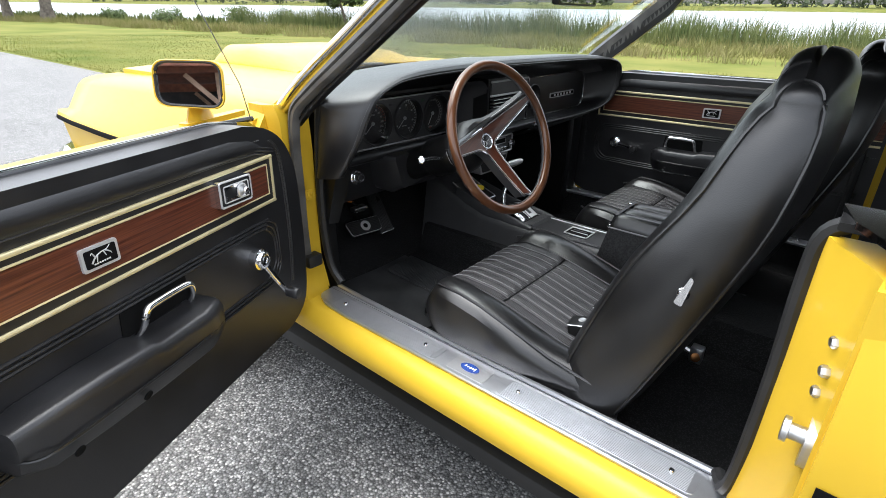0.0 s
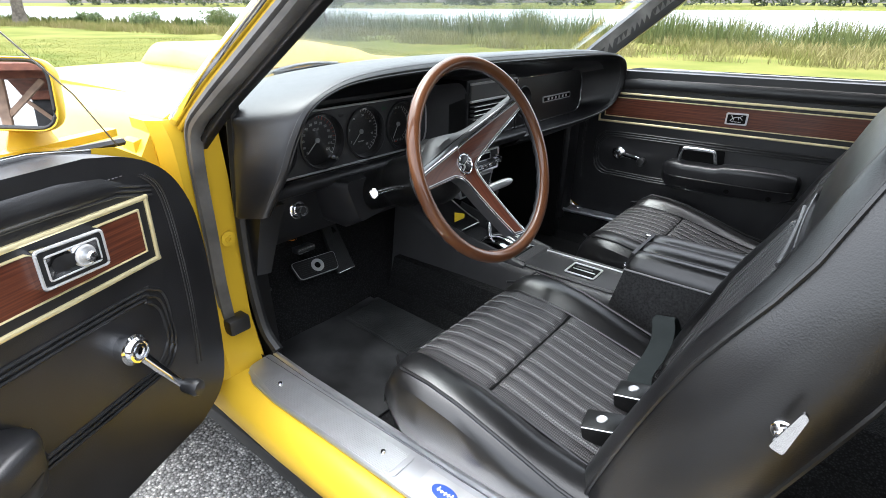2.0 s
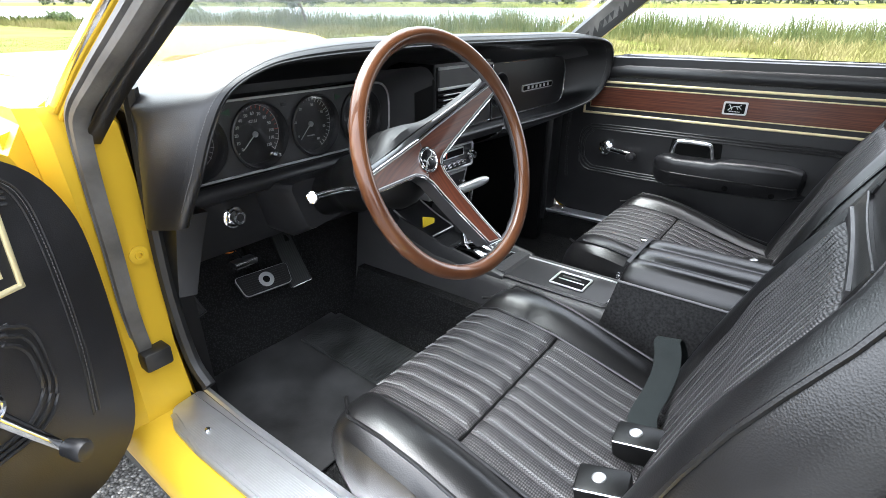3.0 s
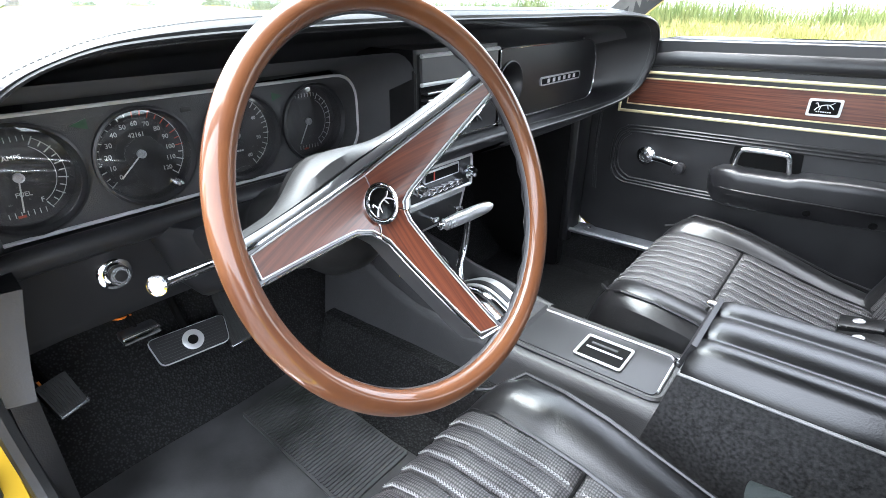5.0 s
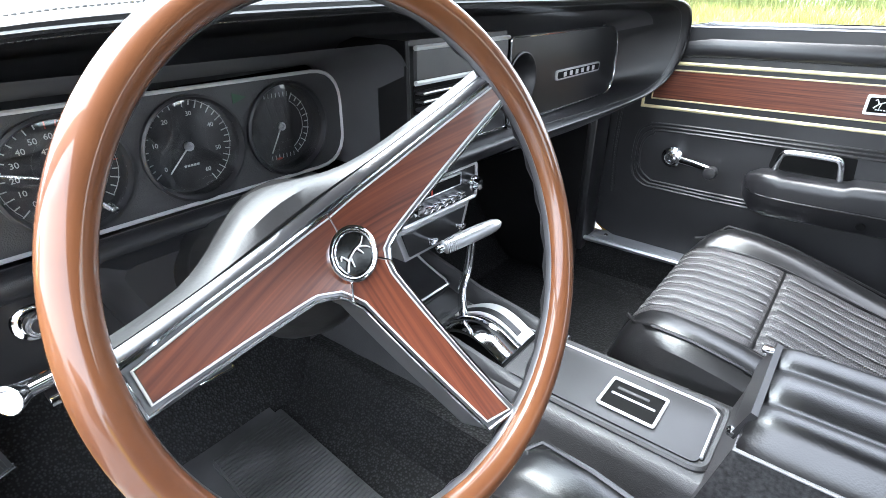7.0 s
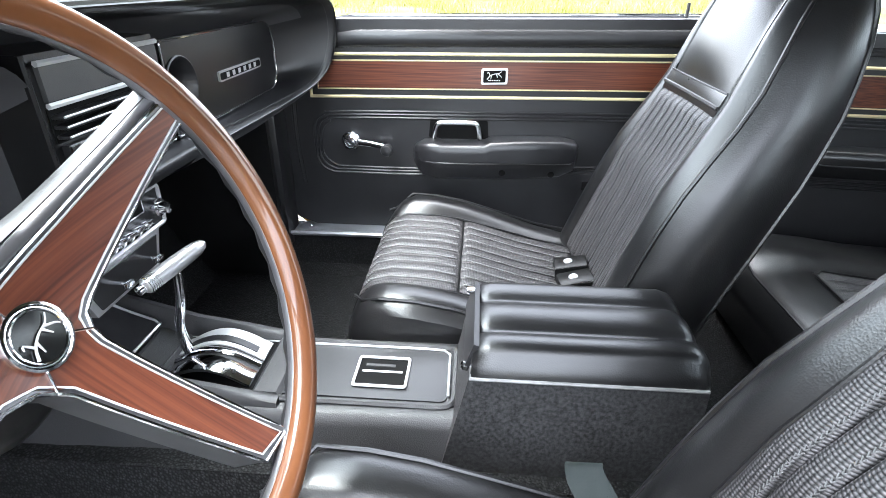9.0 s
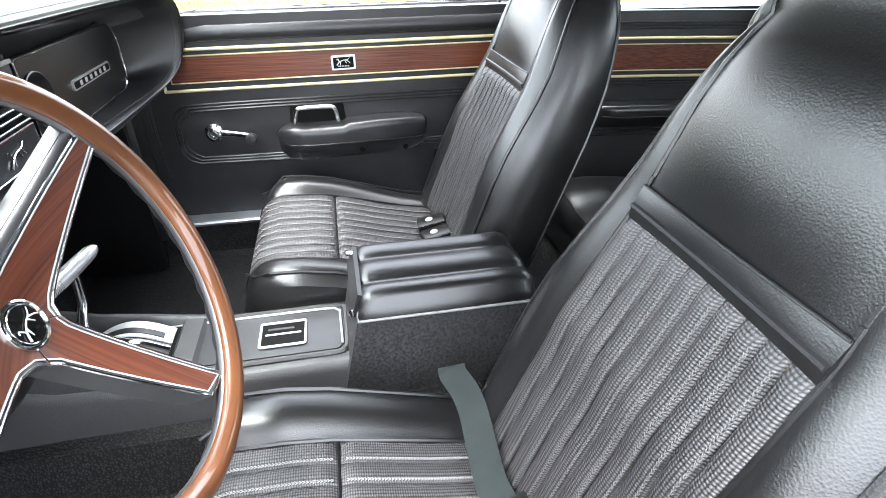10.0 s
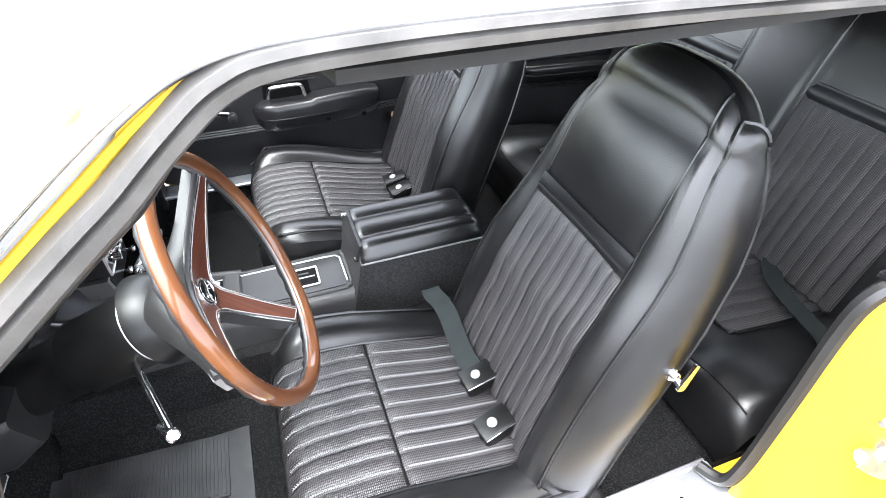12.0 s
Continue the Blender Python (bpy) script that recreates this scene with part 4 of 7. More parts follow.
def door(s, m, label):
    d = thing("car_door", (s * 0.78, 1.05, 0.36), label, m=m, parent=car)
    sx = lambda x: s * x
    tz = lambda z, y: z + 0.014 * (0.9 - y)
    front = [(p.x, p.y) for p in smooth_path([(0.866, 0.882, 0), (0.938, 0.866, 0), (0.997, 0.831, 0), (1.034, 0.772, 0), (1.048, 0.70, 0), (1.053, 0.567, 0), (1.047, 0.443, 0), (1.02, 0.388, 0), (0.964, 0.362, 0)], 4)]
    outline = [(-0.03, 0.362), (-0.03, 0.895)] + front
    panel = bevelled(prism(outline, "x", *sorted((sx(PX), sx(0.772)))), 0.016, 4, 45)
    pn = part("inner_panel", panel, VINYL, d, "black vinyl door panel")
    roll = loft([[(sx(x + k), y, z + (0.014 * (0.9 - y) if y < 0.95 else 0)) for x, z in rounded([(0.772, zt - 0.004), (0.752, zt - 0.002), (0.727, zt - 0.010), (0.709, zt - 0.026), (0.703, zt - 0.044), (0.710, zt - 0.062), (0.75, zt - 0.06), (0.772, zt - 0.05)], 0.010, 3)]
                 for y, zt, k in ((-0.028, 0.884, 0.0), (0.4, 0.884, 0.0), (0.82, 0.883, 0.0), (0.88, 0.879, 0.003), (0.93, 0.868, 0.008), (0.97, 0.850, 0.014))])
    part("upper_roll", roll, VINYL, d, "padded black upper roll")
    oline = [(-0.045, 0.30), (-0.045, 0.888), (0.9, 0.880), (0.975, 0.868), (1.028, 0.838), (1.054, 0.785), (1.066, 0.70), (1.069, 0.567), (1.063, 0.43), (1.04, 0.355), (0.98, 0.31)]
    skin = loft([[(sx(x), lerp, z) for lerp, z, x in ((y, z, xx) for y, z in [(p[0] - (0.012 if k == 2 else 0), p[1] - (0.010 if k == 2 else 0)) for p in oline])] for k, xx in ((0, 0.775), (1, 0.845), (2, 0.866))])
    part("outer_skin", bevelled(skin, 0.006, 2, 50), YELLOW, d, "yellow painted door skin")
    part("belt_strip", sweep([(sx(0.7735), y, z) for y, z in ((-0.03, tz(0.886, -0.03)), (0.4, tz(0.886, 0.4)), (0.84, 0.8865), (0.93, 0.872))], circle(0.003, 6, 0.005)), CHROME, d, "bright belt strip")
    part("window_wipe", sweep([(sx(0.784), y, z) for y, z in ((-0.03, tz(0.878, -0.03)), (0.4, tz(0.878, 0.4)), (0.9, 0.876), (1.0, 0.871))], circle(0.007, 6, 0.006)), RUBBER, d)
    if s < 0:
        part("mirror_gasket", prism(rounded([(-0.842, 0.84), (-0.818, 0.84), (-0.818, 1.03), (-0.842, 1.03)], 0.008, 2), "z", 0.872, 0.8835, 0.003), YELLOW, d)
    # ribs pressed into the vinyl
    rib = lambda pts, r=0.0028: tube([(sx(PX - 0.0003), y, z) for y, z in pts], r, 6)
    for zz in (0.838, 0.831, 0.824):
        part("rib", rib([(-0.02, tz(zz, 0)), (0.4, tz(zz, 0.4)), (0.80, tz(zz, 0.8)), (0.90, zz - 0.004), (0.96, zz - 0.02)], 0.0022), VINYL, pn)
    for k in range(3):
        o = 0.008 * k
        pts = [(q.x, q.y) for q in smooth_path([(0.0, 0.683 - o, 0), (0.5, 0.677 - o, 0), (0.86, 0.672 - o, 0), (0.922 - o, 0.662 - o, 0), (0.942 - o, 0.640 - o, 0), (0.946 - o, 0.59, 0), (0.940 - o, 0.540 + o, 0), (0.912 - o, 0.517 + o, 0), (0.86, 0.514 + o, 0), (0.6, 0.516 + o, 0), (0.0, 0.542 + o, 0)], 5)]
        part("rib", rib(pts, 0.0032), VINYL, pn)
    for zz in (0.8455, 0.6715):
        rows = [((sx(PX - 0.0004), y, tz(zz, y)), (sx(PX - 0.0004), y + 0.0042, tz(zz, y))) for y in (-0.02 + k * 0.0068 for k in range(138))]
        part("stitching", dashes(rows, 0.0005), BACK_THREAD, pn, "fine dark stitching")
    down = [(q.x, q.y) for q in smooth_path([(0.955, 0.838, 0), (0.978, 0.815, 0), (0.990, 0.77, 0), (0.997, 0.68, 0), (0.998, 0.58, 0), (0.990, 0.48, 0)], 8)]
    for o in (0.0, 0.010):
        part("rib", rib([(y - o, z) for y, z in down], 0.0018), VINYL, pn)
    seam = [(sx(PX - 0.0005), y - 0.005, z) for y, z in down]
    part("stitching", dashes([(Vector(a).lerp(Vector(b), k), Vector(a).lerp(Vector(b), k + 0.3)) for a, b in zip(seam, seam[1:]) for k in (0.0, 0.5)], 0.0005), BACK_THREAD, pn, "fine dark stitching")
    # gold-edged walnut strip
    yf, yr = 0.943, -0.02
    part("trim_backing", prism([(yf, 0.705), (yf, 0.807), (yr, tz(0.807, yr)), (yr, tz(0.705, yr))], "x", *sorted((sx(PX - 0.003), sx(PX + 0.004)))), PLASTIC, d, "glossy black trim backing")
    wd = prism([(0.922, 0.729), (0.922, 0.790), (yr, tz(0.790, yr)), (yr, tz(0.729, yr))], "x", *sorted((sx(PX - 0.0055), sx(PX))), 0.001)
    part("wood_strip", wd, WOOD, d, "dark walnut veneer strip")
    def strip(pts, w):
        return sweep([(sx(PX - 0.0035), y, z) for y, z in pts], [(-w, -0.003), (w, -0.003), (w, 0.0016), (w * 0.5, 0.0030), (-w * 0.5, 0.0030), (-w, 0.0016)], (-s, 0, 0))
    part("gold_strip", strip([(yr, tz(0.806, yr)), (yf + 0.003, 0.806)], 0.0036), GOLD, d)
    part("gold_strip", strip([(yr, tz(0.708, yr)), (yf + 0.003, 0.708)], 0.0036), GOLD, d)
    part("gold_strip", strip([(yf, 0.705), (yf, 0.809)], 0.0034), GOLD, d)
    for pts in ([(yr, tz(0.792, yr)), (0.925, 0.792)], [(0.924, 0.792), (0.924, 0.727)], [(0.925, 0.727), (yr, tz(0.727, yr))]):
        part("gold_strip", strip(pts, 0.0015), GOLD, d)
    # emblem plate on the wood
    em = part("emblem_plate", prism(rounded([(0.468, 0.747), (0.530, 0.745), (0.530, 0.781), (0.468, 0.783)], 0.004, 3), "x", *sorted((sx(PX - 0.0095), sx(PX - 0.004))), 0.0015), SILVER, d, "chrome-framed black emblem plate")
    part("emblem_field", prism(rounded([(0.473, 0.7515), (0.525, 0.7495), (0.525, 0.7765), (0.473, 0.7785)], 0.003, 3), "x", *sorted((sx(PX - 0.0105), sx(PX - 0.008)))), MATT, em)
    face = Matrix(((0, 0, -s, 0), (-s, 0, 0, 0), (0, 1, 0, 0), (0, 0, 0, 1)))
    face.translation = (sx(PX - 0.0105), 0.499, 0.7675)
    part("emblem", cat_emblem(face, 0.034), SILVER, em, "abstract leaping emblem")
    f2 = face.copy()
    f2.translation = (sx(PX - 0.0105), 0.499, 0.7555)
    part("emblem_bars", bars(f2, 7, 0.0028, 0.0022, 0.0013), GREYMARK, em)
    # remote mirror control on the driver's side
    if s < 0:
        quad = lambda i: rounded([(0.754 + i, 0.746 + i), (0.851 - i, 0.741 + i), (0.851 - i, 0.795 - i), (0.754 + i, 0.800 - i)], max(0.002, 0.006 - i * 0.3), 3)
        rc = part("mirror_control", bevelled(prism(quad(0.0), "x", *sorted((sx(PX - 0.016), sx(PX - 0.003)))), 0.003), CHROME, d, "chrome mirror control bezel")
        part("bezel_frame", prism(quad(0.005), "x", *sorted((sx(PX - 0.0175), sx(PX - 0.014)))), PLASTIC, rc, "black inner frame")
        part("bezel_edge", tube([(sx(PX - 0.0165), y, z) for y, z in quad(0.0025)], 0.0020, 6, True), SILVER, rc)
        dish = lambda u, v: (sx(PX - 0.0190 + 0.0035 * math.sin(math.pi * u) * math.sin(math.pi * v) * (1 + 0.5 * math.cos(5 * u))), 0.765 + 0.073 * u, 0.7565 - 0.003 * u + 0.0315 * v)
        part("bowl", sheet(dish, 18, 10, 0.002), CHROME, rc, "bright dished plate")
        part("bowl_edge", tube([(sx(PX - 0.0185), y, z) for y, z in rounded([(0.765, 0.7565), (0.838, 0.7535), (0.838, 0.785), (0.765, 0.788)], 0.003, 2)], 0.0014, 6, True), SILVER, rc)
        part("joystick_ring", lathe([(0.0145, 0), (0.0145, 0.002), (0.012, 0.0035), (0.0105, 0.0015), (0, 0.0015)], axis_pose((sx(PX - 0.0188), 0.816, 0.7695), (-s, 0, 0)), 24), SILVER, rc)
        part("joystick", lathe([(0.006, 0), (0.006, 0.008), (0.0075, 0.011), (0.006, 0.014), (0.0, 0.015)], axis_pose((sx(PX - 0.0188), 0.816, 0.7695), (-s, 0, 0)), 20), CHROME, rc)
    # window crank
    cr = part("window_crank", lathe([(0.020, 0), (0.021, 0.012), (0.0235, 0.014), (0.0235, 0.019), (0.019, 0.021), (0.020, 0.026), (0.0180, 0.029), (0.0145, 0.0300), (0.0140, 0.0270), (0.0115, 0.0270), (0.0110, 0.0305), (0.0065, 0.0310), (0.0060, 0.0290), (0, 0.0290)], axis_pose((sx(PX), 0.849, 0.602), (-s, 0, 0)), 24), CHROME, d, "chrome window crank")
    dy, dz = (0.058, -0.105) if s < 0 else (-0.095, -0.010)
    n = Vector((0, -dz, dy)).normalized()
    part("crank_arm", sweep([(sx(PX - 0.020), 0.849, 0.602), (sx(PX - 0.024), 0.849 + dy * 0.5, 0.602 + dz * 0.5), (sx(PX - 0.034), 0.849 + dy, 0.602 + dz)], lambda t: circle(0.009 - 0.003 * t, 8, 0.004), (s, 0, 0)), CHROME, cr)
    part("crank_knob", lathe([(0.006, 0), (0.012, 0.002), (0.013, 0.014), (0.015, 0.024), (0.012, 0.031), (0, 0.033)], axis_pose((sx(PX - 0.034), 0.849 + dy, 0.602 + dz), (-s, 0, 0)), 16), PLASTIC, cr, "black ribbed knob")
    # pull handle and armrest
    rec = prism(rounded([(0.505, 0.612), (0.655, 0.612), (0.650, 0.662), (0.510, 0.662)], 0.008, 3), "x", *sorted((sx(PX - 0.002), sx(PX + 0.002))))
    part("handle_recess", rec, MATT, d)
    hd = tube(smooth_path([(sx(PX - 0.004), 0.642, 0.600), (sx(PX - 0.024), 0.638, 0.632), (sx(PX - 0.029), 0.632, 0.652), (sx(PX - 0.029), 0.616, 0.6575), (sx(PX - 0.029), 0.552, 0.6585), (sx(PX - 0.029), 0.535, 0.654), (sx(PX - 0.024), 0.529, 0.632), (sx(PX - 0.004), 0.525, 0.600)], 5), 0.0062, 10)
    part("door_handle", hd, CHROME, d, "chrome pull handle")
    ar = []
    for y, zb, zt, w in ((0.285, 0.565, 0.600, 0.022), (0.295, 0.545, 0.615, 0.05), (0.33, 0.532, 0.624, 0.066), (0.42, 0.527, 0.624, 0.070), (0.50, 0.525, 0.620, 0.072), (0.515, 0.525, 0.613, 0.073), (0.62, 0.523, 0.611, 0.072), (0.635, 0.523, 0.615, 0.071), (0.665, 0.528, 0.612, 0.062), (0.685, 0.545, 0.60, 0.035), (0.692, 0.56, 0.59, 0.012)):
        sh = 0.010 * (0.5 - y)
        ring = rounded([(PX + 0.002, zt + sh), (PX - w * 0.90, zt + sh + 0.001), (PX - w, zt - 0.012 + sh), (PX - w * 0.98, zb + 0.040 + sh), (PX - w * 0.72, zb + sh), (PX + 0.002, zb + sh)], 0.008, 3)
        ar.append([(sx(x), y, z) for x, z in ring])
    am = part("armrest", loft(ar), VINYL, d, "padded black armrest")
    part("piping", tube(smooth_path([(sx(PX - 0.001), 0.290, 0.573), (sx(PX - 0.052), 0.300, 0.573), (sx(PX - 0.069), 0.34, 0.573), (sx(PX - 0.073), 0.48, 0.571), (sx(PX - 0.072), 0.60, 0.569), (sx(PX - 0.055), 0.668, 0.570), (sx(PX - 0.002), 0.692, 0.572)], 4), 0.0022, 6), SMOOTH_VINYL, am)
    for yy in (0.352, 0.47):
        part("screw_hole", lathe([(0.008, 0), (0.008, 0.002), (0.005, 0.002), (0.0, 0.0005)], axis_pose((sx(PX - 0.066), yy, 0.548), (-s, 0, -0.35)), 12), MATT, am)
    mk = part("edge_marker", prism(rounded([(0.228, 0.488), (0.262, 0.488), (0.262, 0.512), (0.228, 0.512)], 0.003, 2), "x", *sorted((sx(PX - 0.008), sx(PX + 0.002))), 0.002), CHROME, d, "chrome-framed reflector")
    part("lens", prism([(0.231, 0.492), (0.247, 0.492), (0.247, 0.508), (0.231, 0.508)], "x", *sorted((sx(PX - 0.010), sx(PX - 0.006)))), AMBER, mk)
    part("lock_knob", tube([(sx(0.755), 0.07, 0.88), (sx(0.755), 0.07, 0.925)], 0.004, 8), PLASTIC, d)
    return d


ddoor = door(-1, CAR @ HINGE, "open driver's door with black vinyl panel and walnut strip")
door(1, CAR, "closed passenger door with black vinyl panel and walnut strip")


def side_mirror(d):
    """Yellow bullet mirror on the driver's door; its glass looks back."""
    n = Vector((0.50, -0.86, 0.10)).normalized()
    a = Vector((0.86, 0.50, 0)).normalized()
    up = n.cross(a).normalized() * -1
    if up.z < 0:
        up = -up
    c = Vector((-0.818, 0.862, 0.957))
    rings = []
    for dep, k, ex in ((-0.085, 0.25, 0), (-0.075, 0.55, 0), (-0.05, 0.82, 0), (-0.02, 0.97, 0), (0.0, 1.0, 0), (0.004, 0.97, 0), (0.002, 0.91, 0), (-0.006, 0.89, 0)):
        rings.append([c + n * dep + a * x * k + up * z * k for x, z in rounded([(-0.066, -0.040), (0.064, -0.050), (0.068, 0.045), (-0.062, 0.048)], 0.028, 5)])
    hs = part("mirror_housing", loft(rings), YELLOW, d, "yellow painted mirror housing")
    part("mirror_glass", loft([[c + n * dep + a * x * 0.9 + up * z * 0.9 for x, z in rounded([(-0.066, -0.040), (0.064, -0.050), (0.068, 0.045), (-0.062, 0.048)], 0.028, 5)] for dep in (-0.007, -0.003)]), MIRROR, hs)
    part("mirror_rim", tube([c + n * 0.001 + a * x * 0.91 + up * z * 0.91 for x, z in rounded([(-0.066, -0.040), (0.064, -0.050), (0.068, 0.045), (-0.062, 0.048)], 0.028, 5)], 0.003, 6, True), RUBBER, hs)
    part("mirror_foot", loft([[(x + px, y + py, z) for x, y in circle(0.016 * k, 12, 0.034 * k)] for z, k, px, py in ((0.876, 1.2, -0.835, 0.900), (0.890, 1.0, -0.838, 0.902), (0.908, 0.75, -0.842, 0.905), (0.945, 0.9, -0.848, 0.905))]), YELLOW, d)


side_mirror(ddoor)

# quarter trim beside the rear seat
for s in (-1, 1):
    qt = thing("quarter_trim", (s * 0.70, -0.3, 0.36), "black vinyl rear quarter trim with walnut strip and armrest", "trim panel", "quarter trims")
    qx = lambda y: s * lerp_table([(-0.95, 0.56), (-0.7, 0.61), (-0.45, 0.655), (-0.2, 0.68), (-0.06, 0.685)], y)
    part("panel", sheet(lambda u, v: (qx(-0.05 - 0.9 * u), -0.05 - 0.9 * u, 0.30 + 0.575 * v), 14, 6, 0.02 * s), VINYL, qt)
    def qline(z, r, mt, nm, off=0.004):
        part(nm, tube([(qx(y) - s * off, y, z + 0.0) for y in (-0.09, -0.2, -0.35, -0.5, -0.65, -0.8, -0.92)], r, 6), mt, qt)
    part("wood_strip", sheet(lambda u, v: (qx(-0.09 - 0.8 * u) - s * 0.004, -0.09 - 0.8 * u, 0.722 + 0.066 * v), 12, 2, 0.003 * s), WOOD, qt, "dark walnut veneer strip")
    for z, r in ((0.806, 0.004), (0.704, 0.004), (0.790, 0.0016), (0.720, 0.0016)):
        qline(z, r, GOLD, "gold_strip", 0.007)
    for z in (0.83, 0.838, 0.846, 0.690, 0.682, 0.674, 0.545, 0.537, 0.529):
        qline(z, 0.003, VINYL, "rib", 0.001)
    ar = []
    for y, k in ((-0.20, 0.25), (-0.215, 0.75), (-0.25, 1.0), (-0.45, 1.0), (-0.60, 0.9), (-0.62, 0.3)):
        ar.append([(qx(y) - s * w * k, y, 0.600 + z * (0.6 + 0.4 * k)) for w, z in rounded([(0.0, 0.034), (0.058, 0.034), (0.066, 0.022), (0.064, 0.0), (0.046, -0.034), (0.0, -0.034)], 0.006, 3)])
    qa = part("armrest", loft(ar), SMOOTH_VINYL, qt, "padded black armrest")
    part("piping", tube([(qx(y) - s * w, y, 0.602) for y, w in ((-0.216, 0.048), (-0.25, 0.066), (-0.35, 0.066), (-0.45, 0.066), (-0.60, 0.060))], 0.0022, 6), VINYL, qa)

# ---- dashboard ----
dash = thing("dashboard", (0, 1.1, 0.5), "black padded dashboard with four round gauges", "dashboard")
# stations round the padded hood: lip, outer end, inner end
HOOD = [((-0.630, 1.035, 0.688), (-0.647, 1.112, 0.688), (-0.598, 1.10, 0.70)), ((-0.633, 0.990, 0.745), (-0.645, 1.118, 0.745), (-0.600, 1.11, 0.75)),
        ((-0.629, 0.962, 0.790), (-0.644, 1.120, 0.79), (-0.600, 1.13, 0.79)), ((-0.613, 0.948, 0.845), (-0.642, 1.125, 0.842), (-0.590, 1.14, 0.84)),
        ((-0.585, 0.941, 0.892), (-0.655, 1.16, 0.868), (-0.565, 1.15, 0.866)), ((-0.530, 0.941, 0.918), (-0.62, 1.27, 0.876), (-0.52, 1.15, 0.874)),
        ((-0.45, 0.945, 0.928), (-0.50, 1.36, 0.877), (-0.45, 1.15, 0.876)), ((-0.25, 0.953, 0.933), (-0.25, 1.44, 0.878), (-0.25, 1.15, 0.880)),
        ((0.0, 0.955, 0.935), (0.0, 1.475, 0.878), (0.0, 1.12, 0.889)), ((0.25, 0.943, 0.935), (0.25, 1.44, 0.878), (0.25, 1.04, 0.893)),
        ((0.45, 0.915, 0.936), (0.48, 1.36, 0.877), (0.45, 1.03, 0.893)), ((0.58, 0.884, 0.936), (0.63, 1.27, 0.876), (0.56, 1.02, 0.893)),
        ((0.645, 0.866, 0.926), (0.695, 1.19, 0.872), (0.615, 1.02, 0.886)), ((0.682, 0.862, 0.897), (0.706, 1.15, 0.85), (0.640, 1.02, 0.862)),
        ((0.692, 0.866, 0.842), (0.706, 1.12, 0.80), (0.652, 1.02, 0.80)), ((0.680, 0.882, 0.787), (0.706, 1.10, 0.73), (0.648, 1.02, 0.758)),
        ((0.640, 0.905, 0.753), (0.68, 1.10, 0.69), (0.60, 1.01, 0.743)), ((0.55, 0.935, 0.733), (0.55, 1.15, 0.67), (0.52, 1.005, 0.741)),
        ((0.35, 0.960, 0.724), (0.35, 1.15, 0.66), (0.35, 1.002, 0.741)), ((0.19, 0.968, 0.722), (0.19, 1.15, 0.66), (0.20, 1.0, 0.741))]
lips, ends, inns = (smooth_path([h[k] for h in HOOD], 6) for k in (0, 1, 2))


def hood_ring(L, E, I):
    a, b = (E - L), (I - L)
    n = a.normalized().cross(b.normalized())
    o = a.normalized()
    c = b.normalized()
    up = (a - c * a.dot(c)).normalized()
    deep = I + Vector((0.03 if I.x < -0.585 else -0.03 if I.x > 0.61 else 0.0, max(0.03, (1.175 if I.x < 0 else 1.05) - I.y), -0.03 if I.z > 0.85 else 0.0))
    pts = [deep, I, L.lerp(I, 0.45) + up * 0.004, L + c * 0.020 + up * 0.002, L + c * 0.009 + up * 0.001, L + c * 0.002 + up * 0.004, L + up * 0.010 + c * 0.0, L + up * 0.018 + o * 0.004, L + up * 0.024 + o * 0.014]
    s = pts[-1]
    for t in (0.2, 0.4, 0.6, 0.8, 1.0):
        pts.append(s.lerp(E, t) + up * 0.022 * math.sin(math.pi * t))
    return pts


tp = part("top_pad", loft([hood_ring(*q) for q in zip(lips, ends, inns)], False), PAD, dash, "black padded dash hood")
# lighter skin over the pad's underside, stands in for bounced light
part("brow_lining", loft([hood_ring(*q)[:3] for q in ((L - Vector((0, 0, 0.0015)), E, I - Vector((0, 0, 0.0015))) for L, E, I in zip(lips[30:78], ends[30:78], inns[30:78]))], False), LIFTED_LINING, tp, "dark underside of the hood, lightened for bounced light")
part("hood_piping", tube([hood_ring(*q)[5] for q in zip(lips, ends, inns)], 0.0022, 6), SMOOTH_VINYL, tp)
st = []
for row in (7, 3):
    seam = [hood_ring(*q)[row] for q in zip(lips, ends, inns)]
    for a, b in zip(seam[4:], seam[5:]):
        n = max(1, int((b - a).length / 0.0042))
        for k in range(n):
            st.append((a.lerp(b, k / n), a.lerp(b, (k + 0.62) / n)))
part("stitching", dashes(st, 0.00045), BACK_THREAD, tp)
# plastic leg that carries the end of the pad
part("end_bracket", loft([[(x, y, z) for x, y in ((x0, y0), (x1, y0 - 0.012), (x1 + 0.006, y0 + 0.05), (x0, y0 + 0.06))] for z, x0, x1, y0 in ((0.705, -0.645, -0.600, 1.045), (0.66, -0.645, -0.606, 1.060), (0.60, -0.644, -0.612, 1.080), (0.545, -0.642, -0.616, 1.098))]), CASE, dash, "black plastic end bracket")
# gauge panel
GZ, GY = 0.7825, 1.135
gp = rounded([(-0.625, 0.716), (-0.052, 0.716), (-0.052, 0.852), (-0.625, 0.852)], [0.012, 0.05, 0.05, 0.012], 6)
part("gauge_panel", plate_with_holes(gp, [(gx, GZ, 0.0610) for gx in (-0.549, -0.416, -0.280, -0.147)], GY, GY + 0.012), GRAINED, dash, "grained dark gauge panel")
part("panel_edge", tube([(x, GY - 0.001, z) for x, z in gp], 0.0026, 6, True), SILVER, dash, "thin chrome edging")
